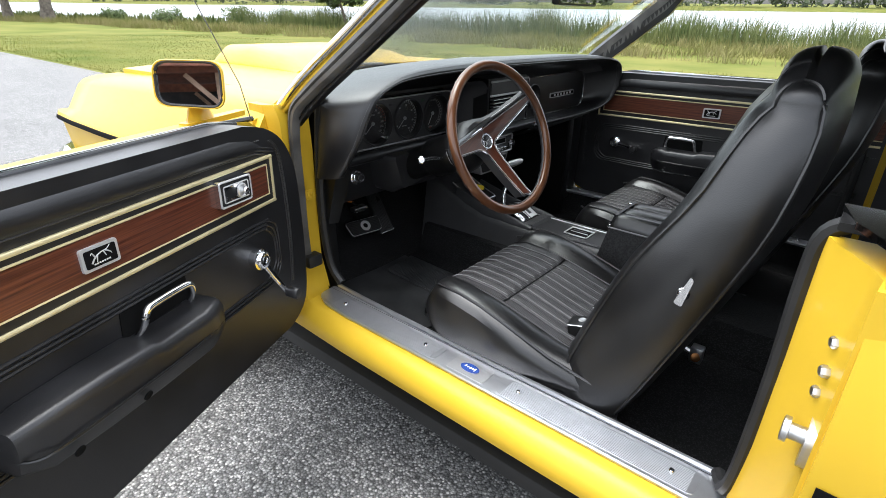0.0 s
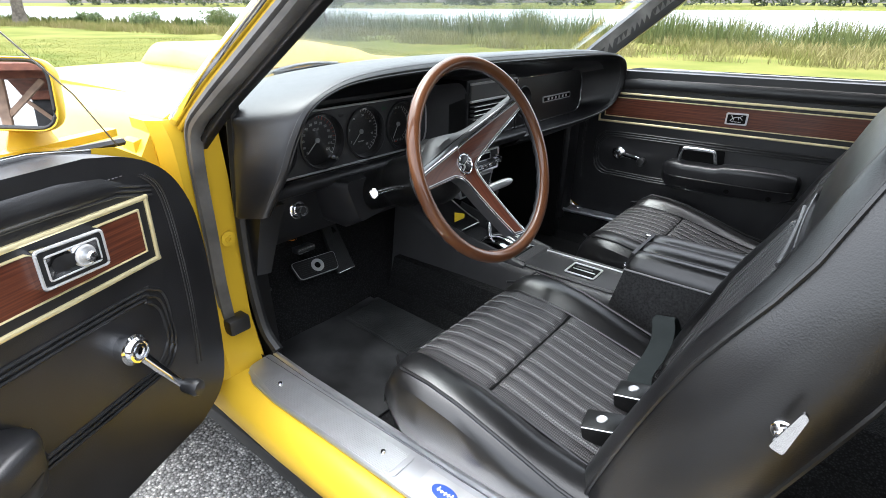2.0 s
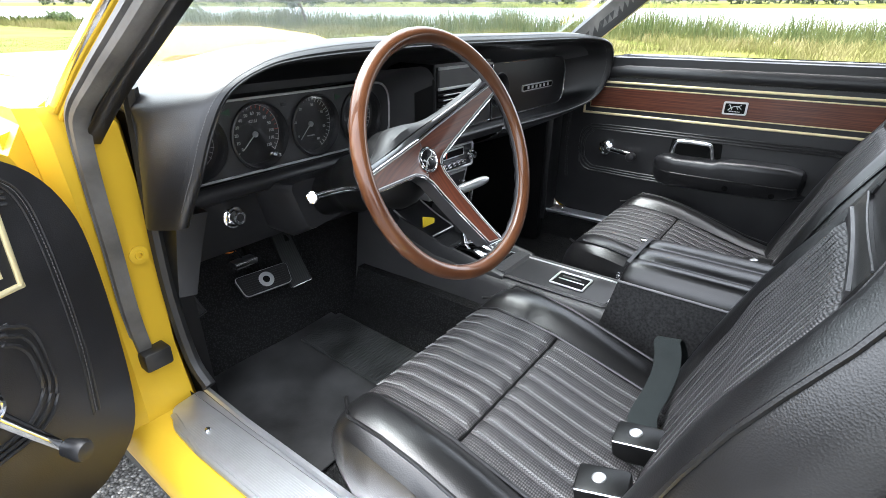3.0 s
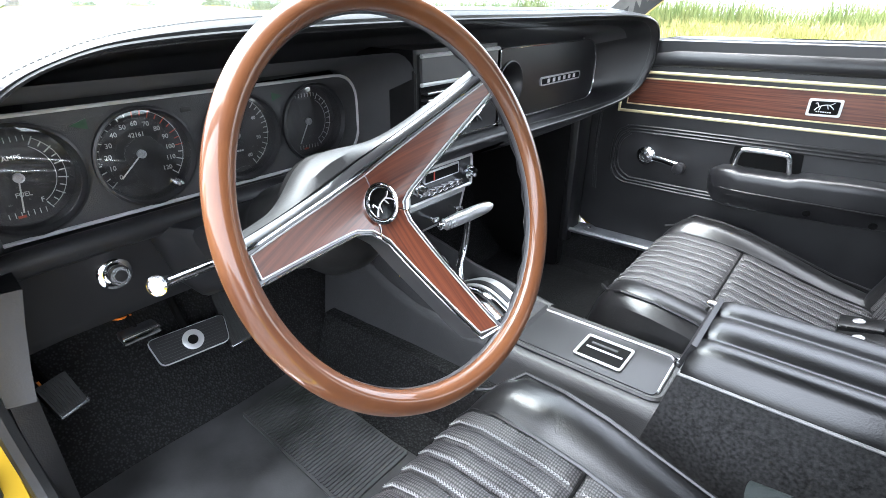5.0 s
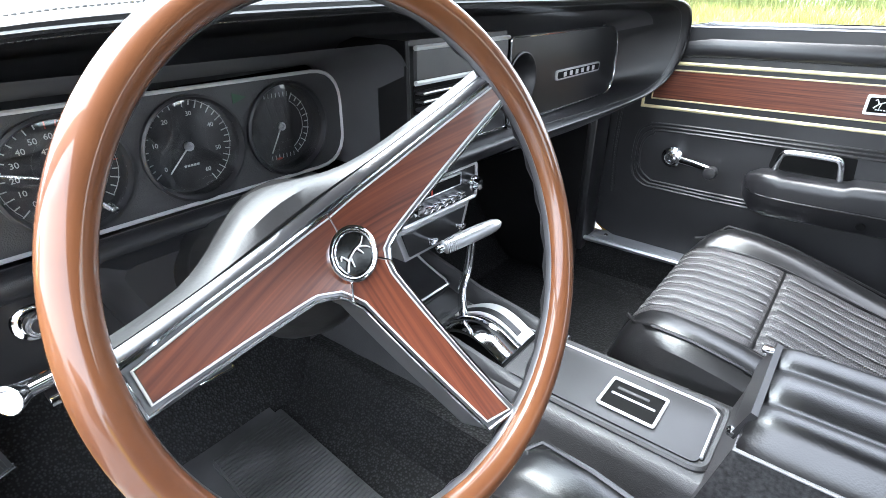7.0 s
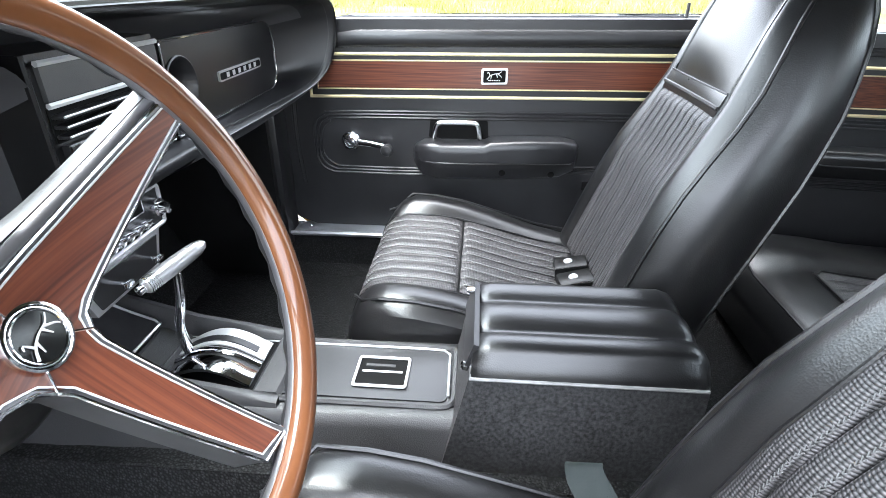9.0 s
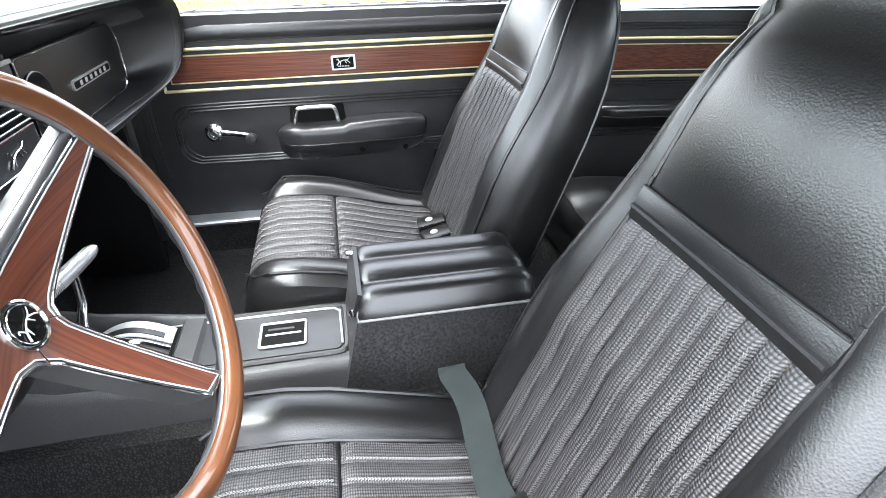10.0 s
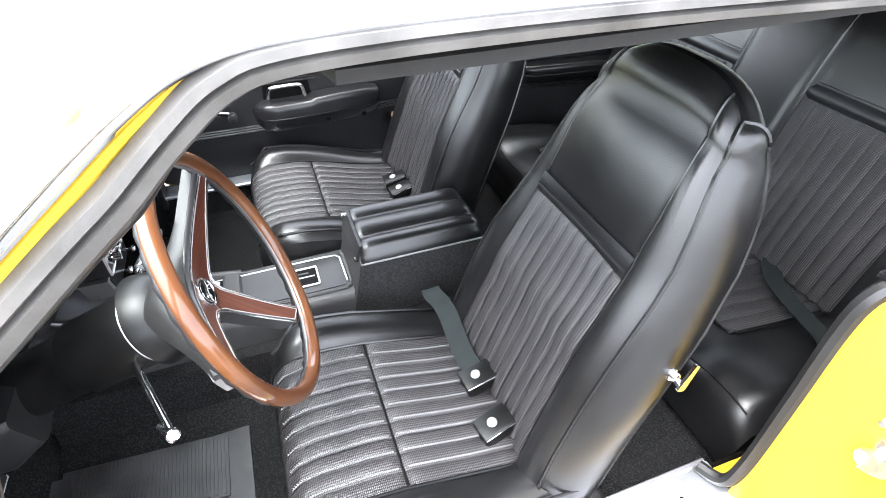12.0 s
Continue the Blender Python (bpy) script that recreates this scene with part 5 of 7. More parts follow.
cave = lambda xr, zb, zt: [(xr, zb), (xr, zt - 0.055)] + [(xr - 0.055 + 0.055 * math.cos(q), zt - 0.055 + 0.055 * math.sin(q)) for q in (radians(15 * k) for k in range(1, 6))] + [(xr - 0.055, zt), (-0.60, zt)]
part("gauge_cave", loft([[(x, y, z) for x, z in cave(xr, zb, zt)] for y, xr, zb, zt in ((1.165, -0.052, 0.712, 0.862), (1.133, -0.052, 0.712, 0.862), (1.06, -0.046, 0.709, 0.885), (1.0, -0.044, 0.707, 0.895))], False), LIFTED_LINING, dash, "black hood lining, lightened for bounced light")
FACE = Matrix(((1, 0, 0, 0), (0, 0, -1, 0), (0, 1, 0, 0), (0, 0, 0, 1)))


def face_at(x, y, z):
    m = FACE.copy()
    m.translation = (x, y, z)
    return m


def gauge(x, kind, r=0.0605):
    g = part("gauge", lathe([(0, -0.0188), (r - 0.001, -0.0188), (r - 0.001, -0.002), (r + 0.003, 0.0005), (r + 0.003, 0.006), (r, 0.0075), (r - 0.002, 0.004), (r - 0.004, -0.018), (0, -0.018)], face_at(x, GY, GZ), 40), PLASTIC, dash, "round black gauge")
    D = lambda dx, dz, h=0.0: Matrix.Translation((x + dx, GY + 0.0175 - h, GZ + dz)) @ FACE.to_3x3().to_4x4()
    marks, red, text = [], [], []
    arcs = {"speed": (220, -40, 24, 0.85), "clock": (215, -60, 30, 0.85), "dual": (60, -60, 10, 0.72), "dual2": (60, -60, 10, 0.72)}[kind]
    a0, a1, n, rr = arcs
    for k in range(n + 1):
        a = radians(a0 + (a1 - a0) * k / n)
        ln = 0.010 if k % 2 == 0 else 0.006
        b = moved(box(-0.0006, 0.0006, -ln / 2, ln / 2, 0, 0.0004, 0), D(rr * r * math.cos(a), rr * r * math.sin(a), 0.0) @ Matrix.Rotation(a - math.pi / 2, 4, "Z"))
        (red if kind == "speed" and 12 <= k <= 20 else marks).append(b)
    ring = [(0.98 * rr * r * math.cos(radians(a0 + (a1 - a0) * k / 30)), 0.98 * rr * r * math.sin(radians(a0 + (a1 - a0) * k / 30))) for k in range(31)]
    marks.append(tube([(x + q[0] * 1.09, GY + 0.017, GZ + q[1] * 1.09) for q in ring], 0.0004, 4))
    if kind.startswith("dual"):
        marks.append(tube([(x + q[0] * 0.86, GY + 0.017, GZ + q[1] * 0.86) for q in ring], 0.0004, 4))
        for sg in (1, -1):
            for k in range(7):
                marks.append(box(x - 0.02 + 0.006 * k, x - 0.0192 + 0.006 * k, GY + 0.0168, GY + 0.0173, GZ + sg * 0.042 - 0.003, GZ + sg * 0.042 + 0.003, 0))
        if kind == "dual":
            text += [("AMPS", 0, 0.022, 0.0075), ("FUEL", 0, -0.020, 0.0075), ("F", 0.016, -0.030, 0.008)]
    if kind == "speed":
        for k, t in enumerate(("0", "10", "20", "30", "40", "50", "60", "70", "80", "90", "100", "110", "120")):
            a = radians(a0 + (a1 - a0) * k / 12)
            text.append((t, 0.64 * r * math.cos(a), 0.64 * r * math.sin(a), 0.0085))
        text.append(("42161", 0, 0.4 * r, 0.008))
    if kind == "clock":
        for k, t in enumerate(("0", "10", "20", "30", "40", "50", "60")):
            a = radians(a0 + (a1 - a0) * k / 6)
            text.append((t, 0.64 * r * math.cos(a), 0.64 * r * math.sin(a), 0.0075))
        marks.append(moved(bars(Matrix(), 5, 0.003, 0.0025, 0.001), D(0, -0.024)))
    part("ticks", join(*marks), GREYMARK, g)
    if red:
        part("red_ticks", join(*red), RED, g)
    if kind.startswith("dual"):
        part("red_ticks", box(x - 0.012, x - 0.004, GY + 0.0166, GY + 0.0173, GZ - 0.046, GZ - 0.043, 0), RED, g)
    if text:
        part("figures", join(*[text_bm(t, sz, D(dx, dz, 0.0004)) for t, dx, dz, sz in text]), GREYMARK, g)
    an = radians({"speed": 222, "clock": 225, "dual": 262, "dual2": 240}[kind])
    part("needle", moved(box(0.004, 0.040, -0.0007, 0.0007, 0.001, 0.002, 0), D(0, 0, 0.001) @ Matrix.Rotation(an, 4, "Z")), WHITE, g)
    part("hub_ring", lathe([(0.0055, 0), (0.0055, 0.004), (0.0035, 0.004), (0.003, 0.002), (0, 0.002)], D(0, 0, 0.001), 20), SATIN, g)
    lens = part("lens", lathe([(0, -0.0012), (r - 0.003, -0.0012), (r - 0.003, 0.0), (r - 0.012, 0.0015), (0, 0.003)], face_at(x, GY, GZ), 32), LENS, g, "clear gauge glass")
    lens.visible_shadow = False
    if kind == "speed":
        part("reset_knob", lathe([(0.005, 0), (0.005, 0.010), (0.004, 0.013), (0, 0.014)], face_at(x + 0.030, GY, GZ - 0.042), 14), CHROME, g)


gauge(-0.549, "dual")
gauge(-0.416, "speed")
gauge(-0.280, "clock")
gauge(-0.147, "dual2")
for tx, sg in ((-0.482, -1), (-0.213, 1)):
    part("signal_arrow", prism([(tx - sg * 0.009, 0.826), (tx - sg * 0.009, 0.839), (tx + sg * 0.010, 0.8325)], "y", GY - 0.001, GY + 0.002), ARROW, dash)
part("warning_light", box(-0.362, -0.348, GY - 0.0015, GY + 0.002, 0.829, 0.836, 0.001), PLASTIC, dash)
# lower roll and knee panel
part("lower_roll", tube(smooth_path([(-0.640, 1.075, 0.703), (-0.60, 1.10, 0.703), (-0.45, 1.108, 0.702), (-0.2, 1.108, 0.702), (-0.06, 1.06, 0.70), (0.0, 1.02, 0.71)], 5), 0.016, 10), PAD, dash)
knee = loft([[(x, y, z) for y, z in ((1.130 + dy, 0.705), (1.158 + dy, 0.66), (1.166 + dy, 0.58), (1.185 + dy, 0.553), (1.42, 0.553), (1.42, 0.70))] for x, dy in ((-0.64, -0.01), (-0.55, 0.0), (-0.30, 0.0), (-0.24, -0.03), (-0.10, -0.03))])
part("knee_panel", knee, PLASTIC, dash, "black lower dash panel")
part("column_cowl", loft([[(x, y, z) for x, z in rounded([(-0.44 + k, 0.70), (-0.24 - k, 0.70), (-0.26 - k, 0.59 + k), (-0.40 + k, 0.575 + k)], 0.02, 3)] for y, k in ((1.06, 0.02), (1.10, 0.0), (1.2, 0.0))]), PLASTIC, dash)
kb = part("light_knob", lathe([(0.0215, 0), (0.0218, 0.004), (0.0195, 0.006), (0.0150, 0.007), (0.0145, 0.010), (0.0130, 0.011), (0.0135, 0.024), (0.0125, 0.026), (0.0105, 0.0262), (0.0100, 0.025), (0.0085, 0.025), (0.008, 0.026), (0, 0.026)], axis_pose((-0.482, 1.162, 0.632), (0, -1, 0.14)), 32), CHROME, dash, "chrome headlight knob")
part("knob_face", lathe([(0.0078, 0.0255), (0.0076, 0.0268), (0, 0.0270)], axis_pose((-0.482, 1.162, 0.632), (0, -1, 0.14)), 20), PLASTIC, kb)
# centre stack
part("stack_body", loft([[(x, y, z) for x, z in ((-0.046, 0.715), (0.190, 0.715), (0.190, 0.895), (-0.046, 0.895))] for y in (1.003, 1.2)]), SMOOTH_VINYL, dash)
part("stack_edge", tube([(-0.047, 1.003, 0.895), (-0.047, 1.003, 0.72)], 0.004, 6), SMOOTH_VINYL, dash)
part("stack_plate", prism([(-0.034, 0.846), (0.185, 0.846), (0.185, 0.883), (-0.034, 0.883)], "y", 0.997, 1.005, 0.001), SHEEN_PLATE, dash, "grained blank plate, greyed for its sky reflection")
for z, r in ((0.886, 0.0036), (0.842, 0.0036)):
    part("chrome_strip", tube([(-0.038, 0.996, z), (0.186, 0.996, z)], r, 6), SILVER, dash)
for z in (0.829, 0.818, 0.807):
    sl = part("vent_slat", box(-0.034, 0.186, 0.985, 1.01, z - 0.0022, z + 0.0022, 0.0015), PLASTIC, dash)
    part("slat_edge", tube([(-0.034, 0.985, z + 0.001), (0.186, 0.985, z + 0.001)], 0.0014, 6), SATIN, sl)
part("vent_back", box(-0.036, 0.188, 1.001, 1.004, 0.80, 0.838, 0), MATT, dash)
ep = part("emblem_panel", prism([(-0.030, 0.744), (0.182, 0.744), (0.182, 0.797), (-0.030, 0.797)], "y", 0.994, 1.004, 0.0015), VINYL, dash, "grained black emblem panel")
part("panel_frame", tube([(x, 0.9935, z) for x, z in ((-0.028, 0.746), (0.180, 0.746), (0.180, 0.795), (-0.028, 0.795))], 0.0012, 5, True), CHROME, ep)
part("emblem", cat_emblem(face_at(0.105, 0.993, 0.770), 0.05), CHROME, ep, "abstract leaping emblem")
part("stack_shelf", prism(rounded([(0.955, 0.735), (0.968, 0.716), (1.01, 0.716), (1.01, 0.738), (0.96, 0.742)], 0.004, 2), "x", -0.046, 0.196, 0.002), PLASTIC, dash, "lower stack lip")
# glove panel
gl = rounded([(0.196, 0.744), (0.642, 0.744), (0.642, 0.884), (0.196, 0.884)], [0.006, 0.05, 0.06, 0.006], 6)
part("glove_panel", plate_with_holes(gl, [(0.235, 0.815, 0.046)], 0.998, 1.012), SMOOTH_VINYL, dash, "smooth black glove box front")
part("panel_edge", tube([(x, 0.9975, z) for x, z in gl], 0.0018, 6, True), CHROME, dash, "thin chrome edging")
part("under_dash", loft([[(x, y, z) for y, z in ((0.99, 0.722), (1.04, 0.69), (1.2, 0.62), (1.42, 0.62), (1.42, 0.72))] for x in (0.11, 0.40, 0.62)]), MATT, dash)
ck = part("clock_pod", lathe([(0, -0.042), (0.044, -0.042), (0.046, 0.003), (0.044, 0.004), (0.041, 0.001), (0.034, -0.04), (0, -0.04)], face_at(0.235, 0.998, 0.815), 32), PLASTIC, dash, "recessed round clock")
part("clock_face", lathe([(0.026, 0), (0.026, 0.002), (0, 0.002)], face_at(0.235, 1.034, 0.815), 24), MATT, ck)
part("clock_hand", box(0.2346, 0.2354, 1.0315, 1.0325, 0.812, 0.832, 0), GREYMARK, ck)
npl = part("name_plate", prism(rounded([(0.357, 0.799), (0.548, 0.799), (0.548, 0.817), (0.357, 0.817)], 0.005, 3), "y", 0.9945, 0.999, 0.001), SATIN, dash, "slim silver name plate")
part("plate_field", prism(rounded([(0.361, 0.802), (0.544, 0.802), (0.544, 0.814), (0.361, 0.814)], 0.004, 3), "y", 0.9938, 0.995), MATT, npl)
part("plate_bars", bars(face_at(0.4525, 0.9938, 0.808), 6, 0.011, 0.0085, 0.014), SILVER, npl)
# radio and heater panel under the stack
rd = part("radio", prism(rounded([(-0.085, 0.645), (0.100, 0.645), (0.100, 0.708), (-0.085, 0.708)], 0.006, 3), "y", 0.990, 1.06, 0.003), PLASTIC, dash, "radio with chrome surround")
part("radio_frame", tube([(x, 0.989, z) for x, z in rounded([(-0.082, 0.648), (0.097, 0.648), (0.097, 0.705), (-0.082, 0.705)], 0.006, 3)], 0.0032, 6, True), SILVER, rd)
part("dial_window", box(-0.045, 0.055, 0.9865, 0.992, 0.679, 0.700, 0.001), SATIN, rd)
part("dial_glass", box(-0.041, 0.051, 0.9855, 0.987, 0.682, 0.697, 0), MATT, rd)
part("dial_mark", box(-0.02, -0.017, 0.985, 0.9858, 0.682, 0.697, 0), RED, rd)
for k in range(5):
    part("radio_button", box(-0.042 + 0.0195 * k, -0.026 + 0.0195 * k, 0.974, 0.992, 0.661, 0.671, 0.002), CHROME, rd)
for kx in (-0.064, 0.078):
    part("radio_knob", lathe([(0.013, 0), (0.013, 0.012), (0.009, 0.013), (0.008, 0.024), (0, 0.025)], face_at(kx, 0.99, 0.677), 18), CHROME, rd)
hp = part("heater_panel", prism([(-0.085, 0.638), (0.095, 0.638), (0.075, 0.585), (-0.065, 0.585)], "y", 1.0, 1.05, 0.003), SATIN, dash, "trapezoid chrome heater panel")
part("heater_face", prism([(-0.072, 0.632), (0.082, 0.632), (0.066, 0.591), (-0.056, 0.591)], "y", 0.9975, 1.002), PLASTIC, hp)
for kx in (-0.03, 0.04):
    part("heater_lever", join(tube([(kx, 1.0, 0.615), (kx, 0.975, 0.615)], 0.003, 6), box(kx - 0.008, kx + 0.008, 0.970, 0.978, 0.611, 0.619, 0.002)), CHROME, hp)
part("paper_tag", prism([(-0.135, 0.575), (-0.092, 0.560), (-0.092, 0.548), (-0.135, 0.548)], "y", 0.965, 0.9665), YTAG, dash, "yellow paper tag")

# ---- steering wheel and column ----
sw = thing("steering_wheel", (-0.335, 1.1, 0.62), "dished wood-rimmed steering wheel with three walnut-faced spokes", "steering wheel")
TR, TL, TB = Vector((-0.183, 0.760, 0.866)), Vector((-0.517, 0.743, 0.771)), Vector((-0.289, 0.675, 0.639))
w3 = (TR - TL).cross(TB - TL).normalized()
w3 = -w3 if w3.y > 0 else w3
va, vb = TR - TL, TB - TL
vc = va.cross(vb)
WC = TL + (vb.length_squared * vc.cross(va) * 1.0 + va.length_squared * vb.cross(vc)) / (2 * vc.length_squared)
w1 = (TR - TL).normalized()
w1 = (w1 - w3 * w1.dot(w3)).normalized()
w2 = w3.cross(w1)
RT = (TL - WC).length
RR = RT + 0.0105


def wheel_at(a, b, h=0.0):
    r = math.hypot(a, b)
    return WC + w1 * a + w2 * b + w3 * (-0.060 + 0.056 * min(1.15, r / RT) ** 1.25 + h)


rim_path = [WC + (w1 * math.cos(t) + w2 * math.sin(t)) * RR for t in (2 * math.pi * k / 120 for k in range(120))]


def rim_rings(sec):
    rings = []
    for k in range(144):
        t = 2 * math.pi * k / 144
        o = w1 * math.cos(t) + w2 * math.sin(t)
        rings.append([WC + o * (RR + q[0]) + w3 * q[1] for q in sec(k)])
    return loft(rings, True, False, True)


part("rim", rim_rings(lambda k: [(0.0118 * math.cos(q), 0.001 + 0.0122 * math.sin(q)) for q in (radians(-25 + 230 * i / 12) for i in range(13))] + [(-0.009, -0.006), (0.009, -0.006)]), RIM_WOOD, sw, "polished walnut-brown wooden rim")
grip = lambda k: 0.0011 * math.cos(k * 2 * math.pi / 144 * 36)
part("rim_back", rim_rings(lambda k: [((0.0098 + grip(k)) * math.cos(q) - 0.0012, -0.005 + (0.0098 + grip(k)) * math.sin(q)) for q in (radians(170 + 200 * i / 10) for i in range(11))]), PLASTIC, sw, "black finger-grip rim back")
part("rim_band", rim_rings(lambda k: [(-0.0114 + 0.0012 * math.cos(q), -0.0035 + 0.0034 * math.sin(q)) for q in (radians(60 * i) for i in range(6))]), DARKSILVER, sw, "thin metal band inside the rim")
HB = 0.0225
HUB = Vector((0.0, 0.004))
T0 = Vector((-0.003, 0.0420))
C1, C2 = Vector((-0.0235, -0.0235)), Vector((0.0243, -0.0203))
# each spoke: upper edge and lower edge, from the hub to the rim
SPOKES = [([T0, (-0.060, 0.0455), (-0.1657, 0.0563)], [C1, (-0.0287, -0.0147), (-0.0475, -0.0027), (-0.1705, 0.0292)]),
          ([C1, (-0.0194, -0.0311), (-0.0108, -0.1665)], [C2, (0.0222, -0.0271), (0.0195, -0.1754)]),
          ([C2, (0.0254, -0.0144), (0.0362, -0.0079), (0.1808, 0.0354)], [T0, (0.060, 0.0452), (0.1764, 0.0547)])]


def inset(pts, d):
    """An open row of 2D points, moved d to its left."""
    out = []
    for k, p in enumerate(pts):
        a, b = pts[max(0, k - 1)], pts[min(len(pts) - 1, k + 1)]
        t = (b - a).normalized()
        out.append(p + Vector((-t.y, t.x)) * d)
    return out


def along(pts, n):
    """n + 1 points evenly along a row of 2D points."""
    L = [0.0]
    for a, b in zip(pts, pts[1:]):
        L.append(L[-1] + (b - a).length)
    out = []
    for i in range(n + 1):
        s, k = L[-1] * i / n, 0
        while k < len(pts) - 2 and s > L[k + 1]:
            k += 1
        out.append(pts[k].lerp(pts[k + 1], (s - L[k]) / max(1e-9, L[k + 1] - L[k])))
    return out


def spoke_plate(up, lo, h0, h1, grow=0.0, n=16):
    """A plate between the two edges, its walls spreading by grow below."""
    U, V = along(up, n), along(lo, n)
    U2, V2 = along(inset(up, -grow if up[-1].x < 0 or up[0] == C1 else grow), n), along(inset(lo, grow), n)

    def row(A, B, k, h):
        pts = []
        for j in range(7):
            v = j / 6
            p = A[k].lerp(B[k], v)
            bend = max(0.0, 1 - 4.5 * k / n)
            q = A[0].lerp(HUB, v * 2) if v < 0.5 else HUB.lerp(B[0], v * 2 - 1)
            p = p + (q - A[0].lerp(B[0], v)) * bend
            pts.append(wheel_at(p.x, p.y, h))
        return pts

    return loft([row(U, V, k, h1) + row(U, V, k, h0)[::-1] for k in range(n + 1)])


for (up, lo), turn in zip(SPOKES, (10, -83, 15)):
    up, lo = [Vector(p) for p in up], [Vector(p) for p in lo]
    sp = part("spoke", spoke_plate(up, lo, -0.030, -0.0006), DARKSILVER, sw, "dark silver spoke with chrome-lined edges")
    # inset rows for the veneer and the two chrome lines
    sgn = 1 if (up[-1] - up[0]).cross(lo[-1] - up[-1]) > 0 else -1
    iu, il = inset(up, sgn * 0.0052), inset(lo, -sgn * 0.0052)
    tip = lambda a, b, d: b[:-1] + [b[-1] + (b[-2] - b[-1]).normalized() * d]
    iu, il = tip(None, iu, 0.0055), tip(None, il, 0.0055)
    iu[0], il[0] = up[0] + (HUB - up[0]) * 0.06, lo[0] + (HUB - lo[0]) * 0.06
    part("wood_face", spoke_plate(iu, il, -0.003, 0.0006), spoke_wood(turn), sp, "walnut veneer facing")
    outer = along(up, 14) + along(lo, 14)[::-1]
    part("edge_line", tube([wheel_at(p.x, p.y, 0.0002) for p in outer], 0.0014, 6, up=w3), CHROME, sp, "chrome edge line")
    mu, ml = inset(up, sgn * 0.0042), inset(lo, -sgn * 0.0042)
    mu, ml = tip(None, mu, 0.0045), tip(None, ml, 0.0045)
    part("inner_line", tube([wheel_at(p.x, p.y, 0.0006) for p in along(mu, 14) + along(ml, 14)[::-1]], 0.0008, 5, up=w3), SILVER, sp, "thin silver line")
for q in (T0, C1, C2):
    d0 = (q - HUB).normalized()
    a = HUB + d0 * (HB - 0.002)
    part("divider", tube([wheel_at(a.x, a.y, 0.0012), wheel_at(q.x, q.y, 0.0008)], 0.0009, 6), CHROME, sw)
# silver bevel along the upper edge and the padded bridge behind it
top_edge = lambda a: 0.0425 + (0.0140 * (a / 0.166) ** 2 if a < 0 else 0.0125 * (a / 0.176) ** 2) ** 1.0
band_rings, pad_rings = [], []
for k in range(33):
    a = -0.1655 + 0.3415 * k / 32
    b = top_edge(a)
    w = 0.0105 - 0.0025 * abs(a) / 0.17
    band_rings.append([wheel_at(a, b + db, h) for db, h in ((0.0012, -0.001), (0.003, 0.0012), (w * 0.55, 0.0005), (w, -0.0035), (w + 0.0012, -0.008), (w * 0.5, -0.016), (0.0, -0.012))])
    g = math.exp(-((a + 0.030) / 0.052) ** 2)
    g2 = 0.25 + 0.75 * math.exp(-((a + 0.025) / 0.085) ** 2)
    pad_rings.append([wheel_at(a, b + w - 0.002 + db, h) for db, h in ((0.0, -0.006), (0.003 + 0.002 * g, -0.005 + 0.002 * g), (0.005 + 0.011 * g, -0.012 + 0.004 * g), (0.006 + 0.020 * g, -0.022 - 0.002 * g), (0.004 + 0.024 * g, -0.035 * g2 - 0.012), (-0.01 + 0.016 * g, -0.060 * g2 - 0.012), (-0.02, -0.03))])
part("upper_band", loft(band_rings), BAND, sw, "satin silver bevel along the upper spokes")
part("upper_pad", loft(pad_rings), RUBBER, sw, "black padded bridge behind the spokes")
hubm = axis_pose(wheel_at(HUB.x, HUB.y, 0.0040), w3)
part("hub_badge", lathe([(HB - 0.002, -0.010), (HB, 0.001), (HB - 0.0008, 0.0026), (HB - 0.0024, 0.003), (HB - 0.0036, 0.0016), (0, 0.0016)], hubm, 40), CHROME, sw, "round chrome-ringed hub badge")
part("badge_field", lathe([(HB - 0.004, 0.0012), (HB - 0.0052, 0.0026), (0, 0.0030)], hubm, 32), GLOSSBLACK, sw, "black glossy badge centre")
part("badge_ring", tube([hubm @ Vector(((HB - 0.0058) * math.cos(q), (HB - 0.0058) * math.sin(q), 0.0028)) for q in (2 * math.pi * k / 36 for k in range(36))], 0.0006, 5, True), CHROME, sw)
badge_x = (w1 - w3 * w1.dot(w3)).normalized()
badge_y = w3.cross(badge_x)
em = Matrix((badge_x, badge_y, w3)).transposed().to_4x4()
em.translation = hubm @ Vector((0, 0, 0.0034))
part("badge_emblem", cat_emblem(em, 0.027), SILVER, sw, "abstract leaping emblem")
part("hub_cone", lathe([(0.070, -0.086), (0.066, -0.066), (0.055, -0.045), (0.034, -0.030), (0, -0.028)], hubm, 32), CASE, sw, "black hub cover")
ax = -w3
part("column", lathe([(0.050, 0.0), (0.056, 0.02), (0.056, 0.12), (0.050, 0.13), (0.047, 0.16), (0.047, 0.42), (0.03, 0.60), (0, 0.60)], axis_pose(wheel_at(0, 0, -0.075), ax), 32), CASE, sw, "black steering column")
part("column_ring", lathe([(0.0562, 0), (0.0570, 0.001), (0.0562, 0.002)], axis_pose(wheel_at(0, 0, -0.095), ax), 32), SATIN, sw)
sig0 = wheel_at(0, 0, -0.12) + Vector((-0.045, 0, -0.012))
stalk = part("turn_signal_lever", tube(smooth_path([sig0, sig0.lerp(Vector((-0.549, 0.838, 0.756)), 0.5) + Vector((0, 0, 0.004)), (-0.549, 0.838, 0.756)], 5), lambda t: 0.0055 - 0.001 * t, 10), CHROME, sw, "chrome turn signal lever")
tip_at = Vector((-0.549, 0.838, 0.756))
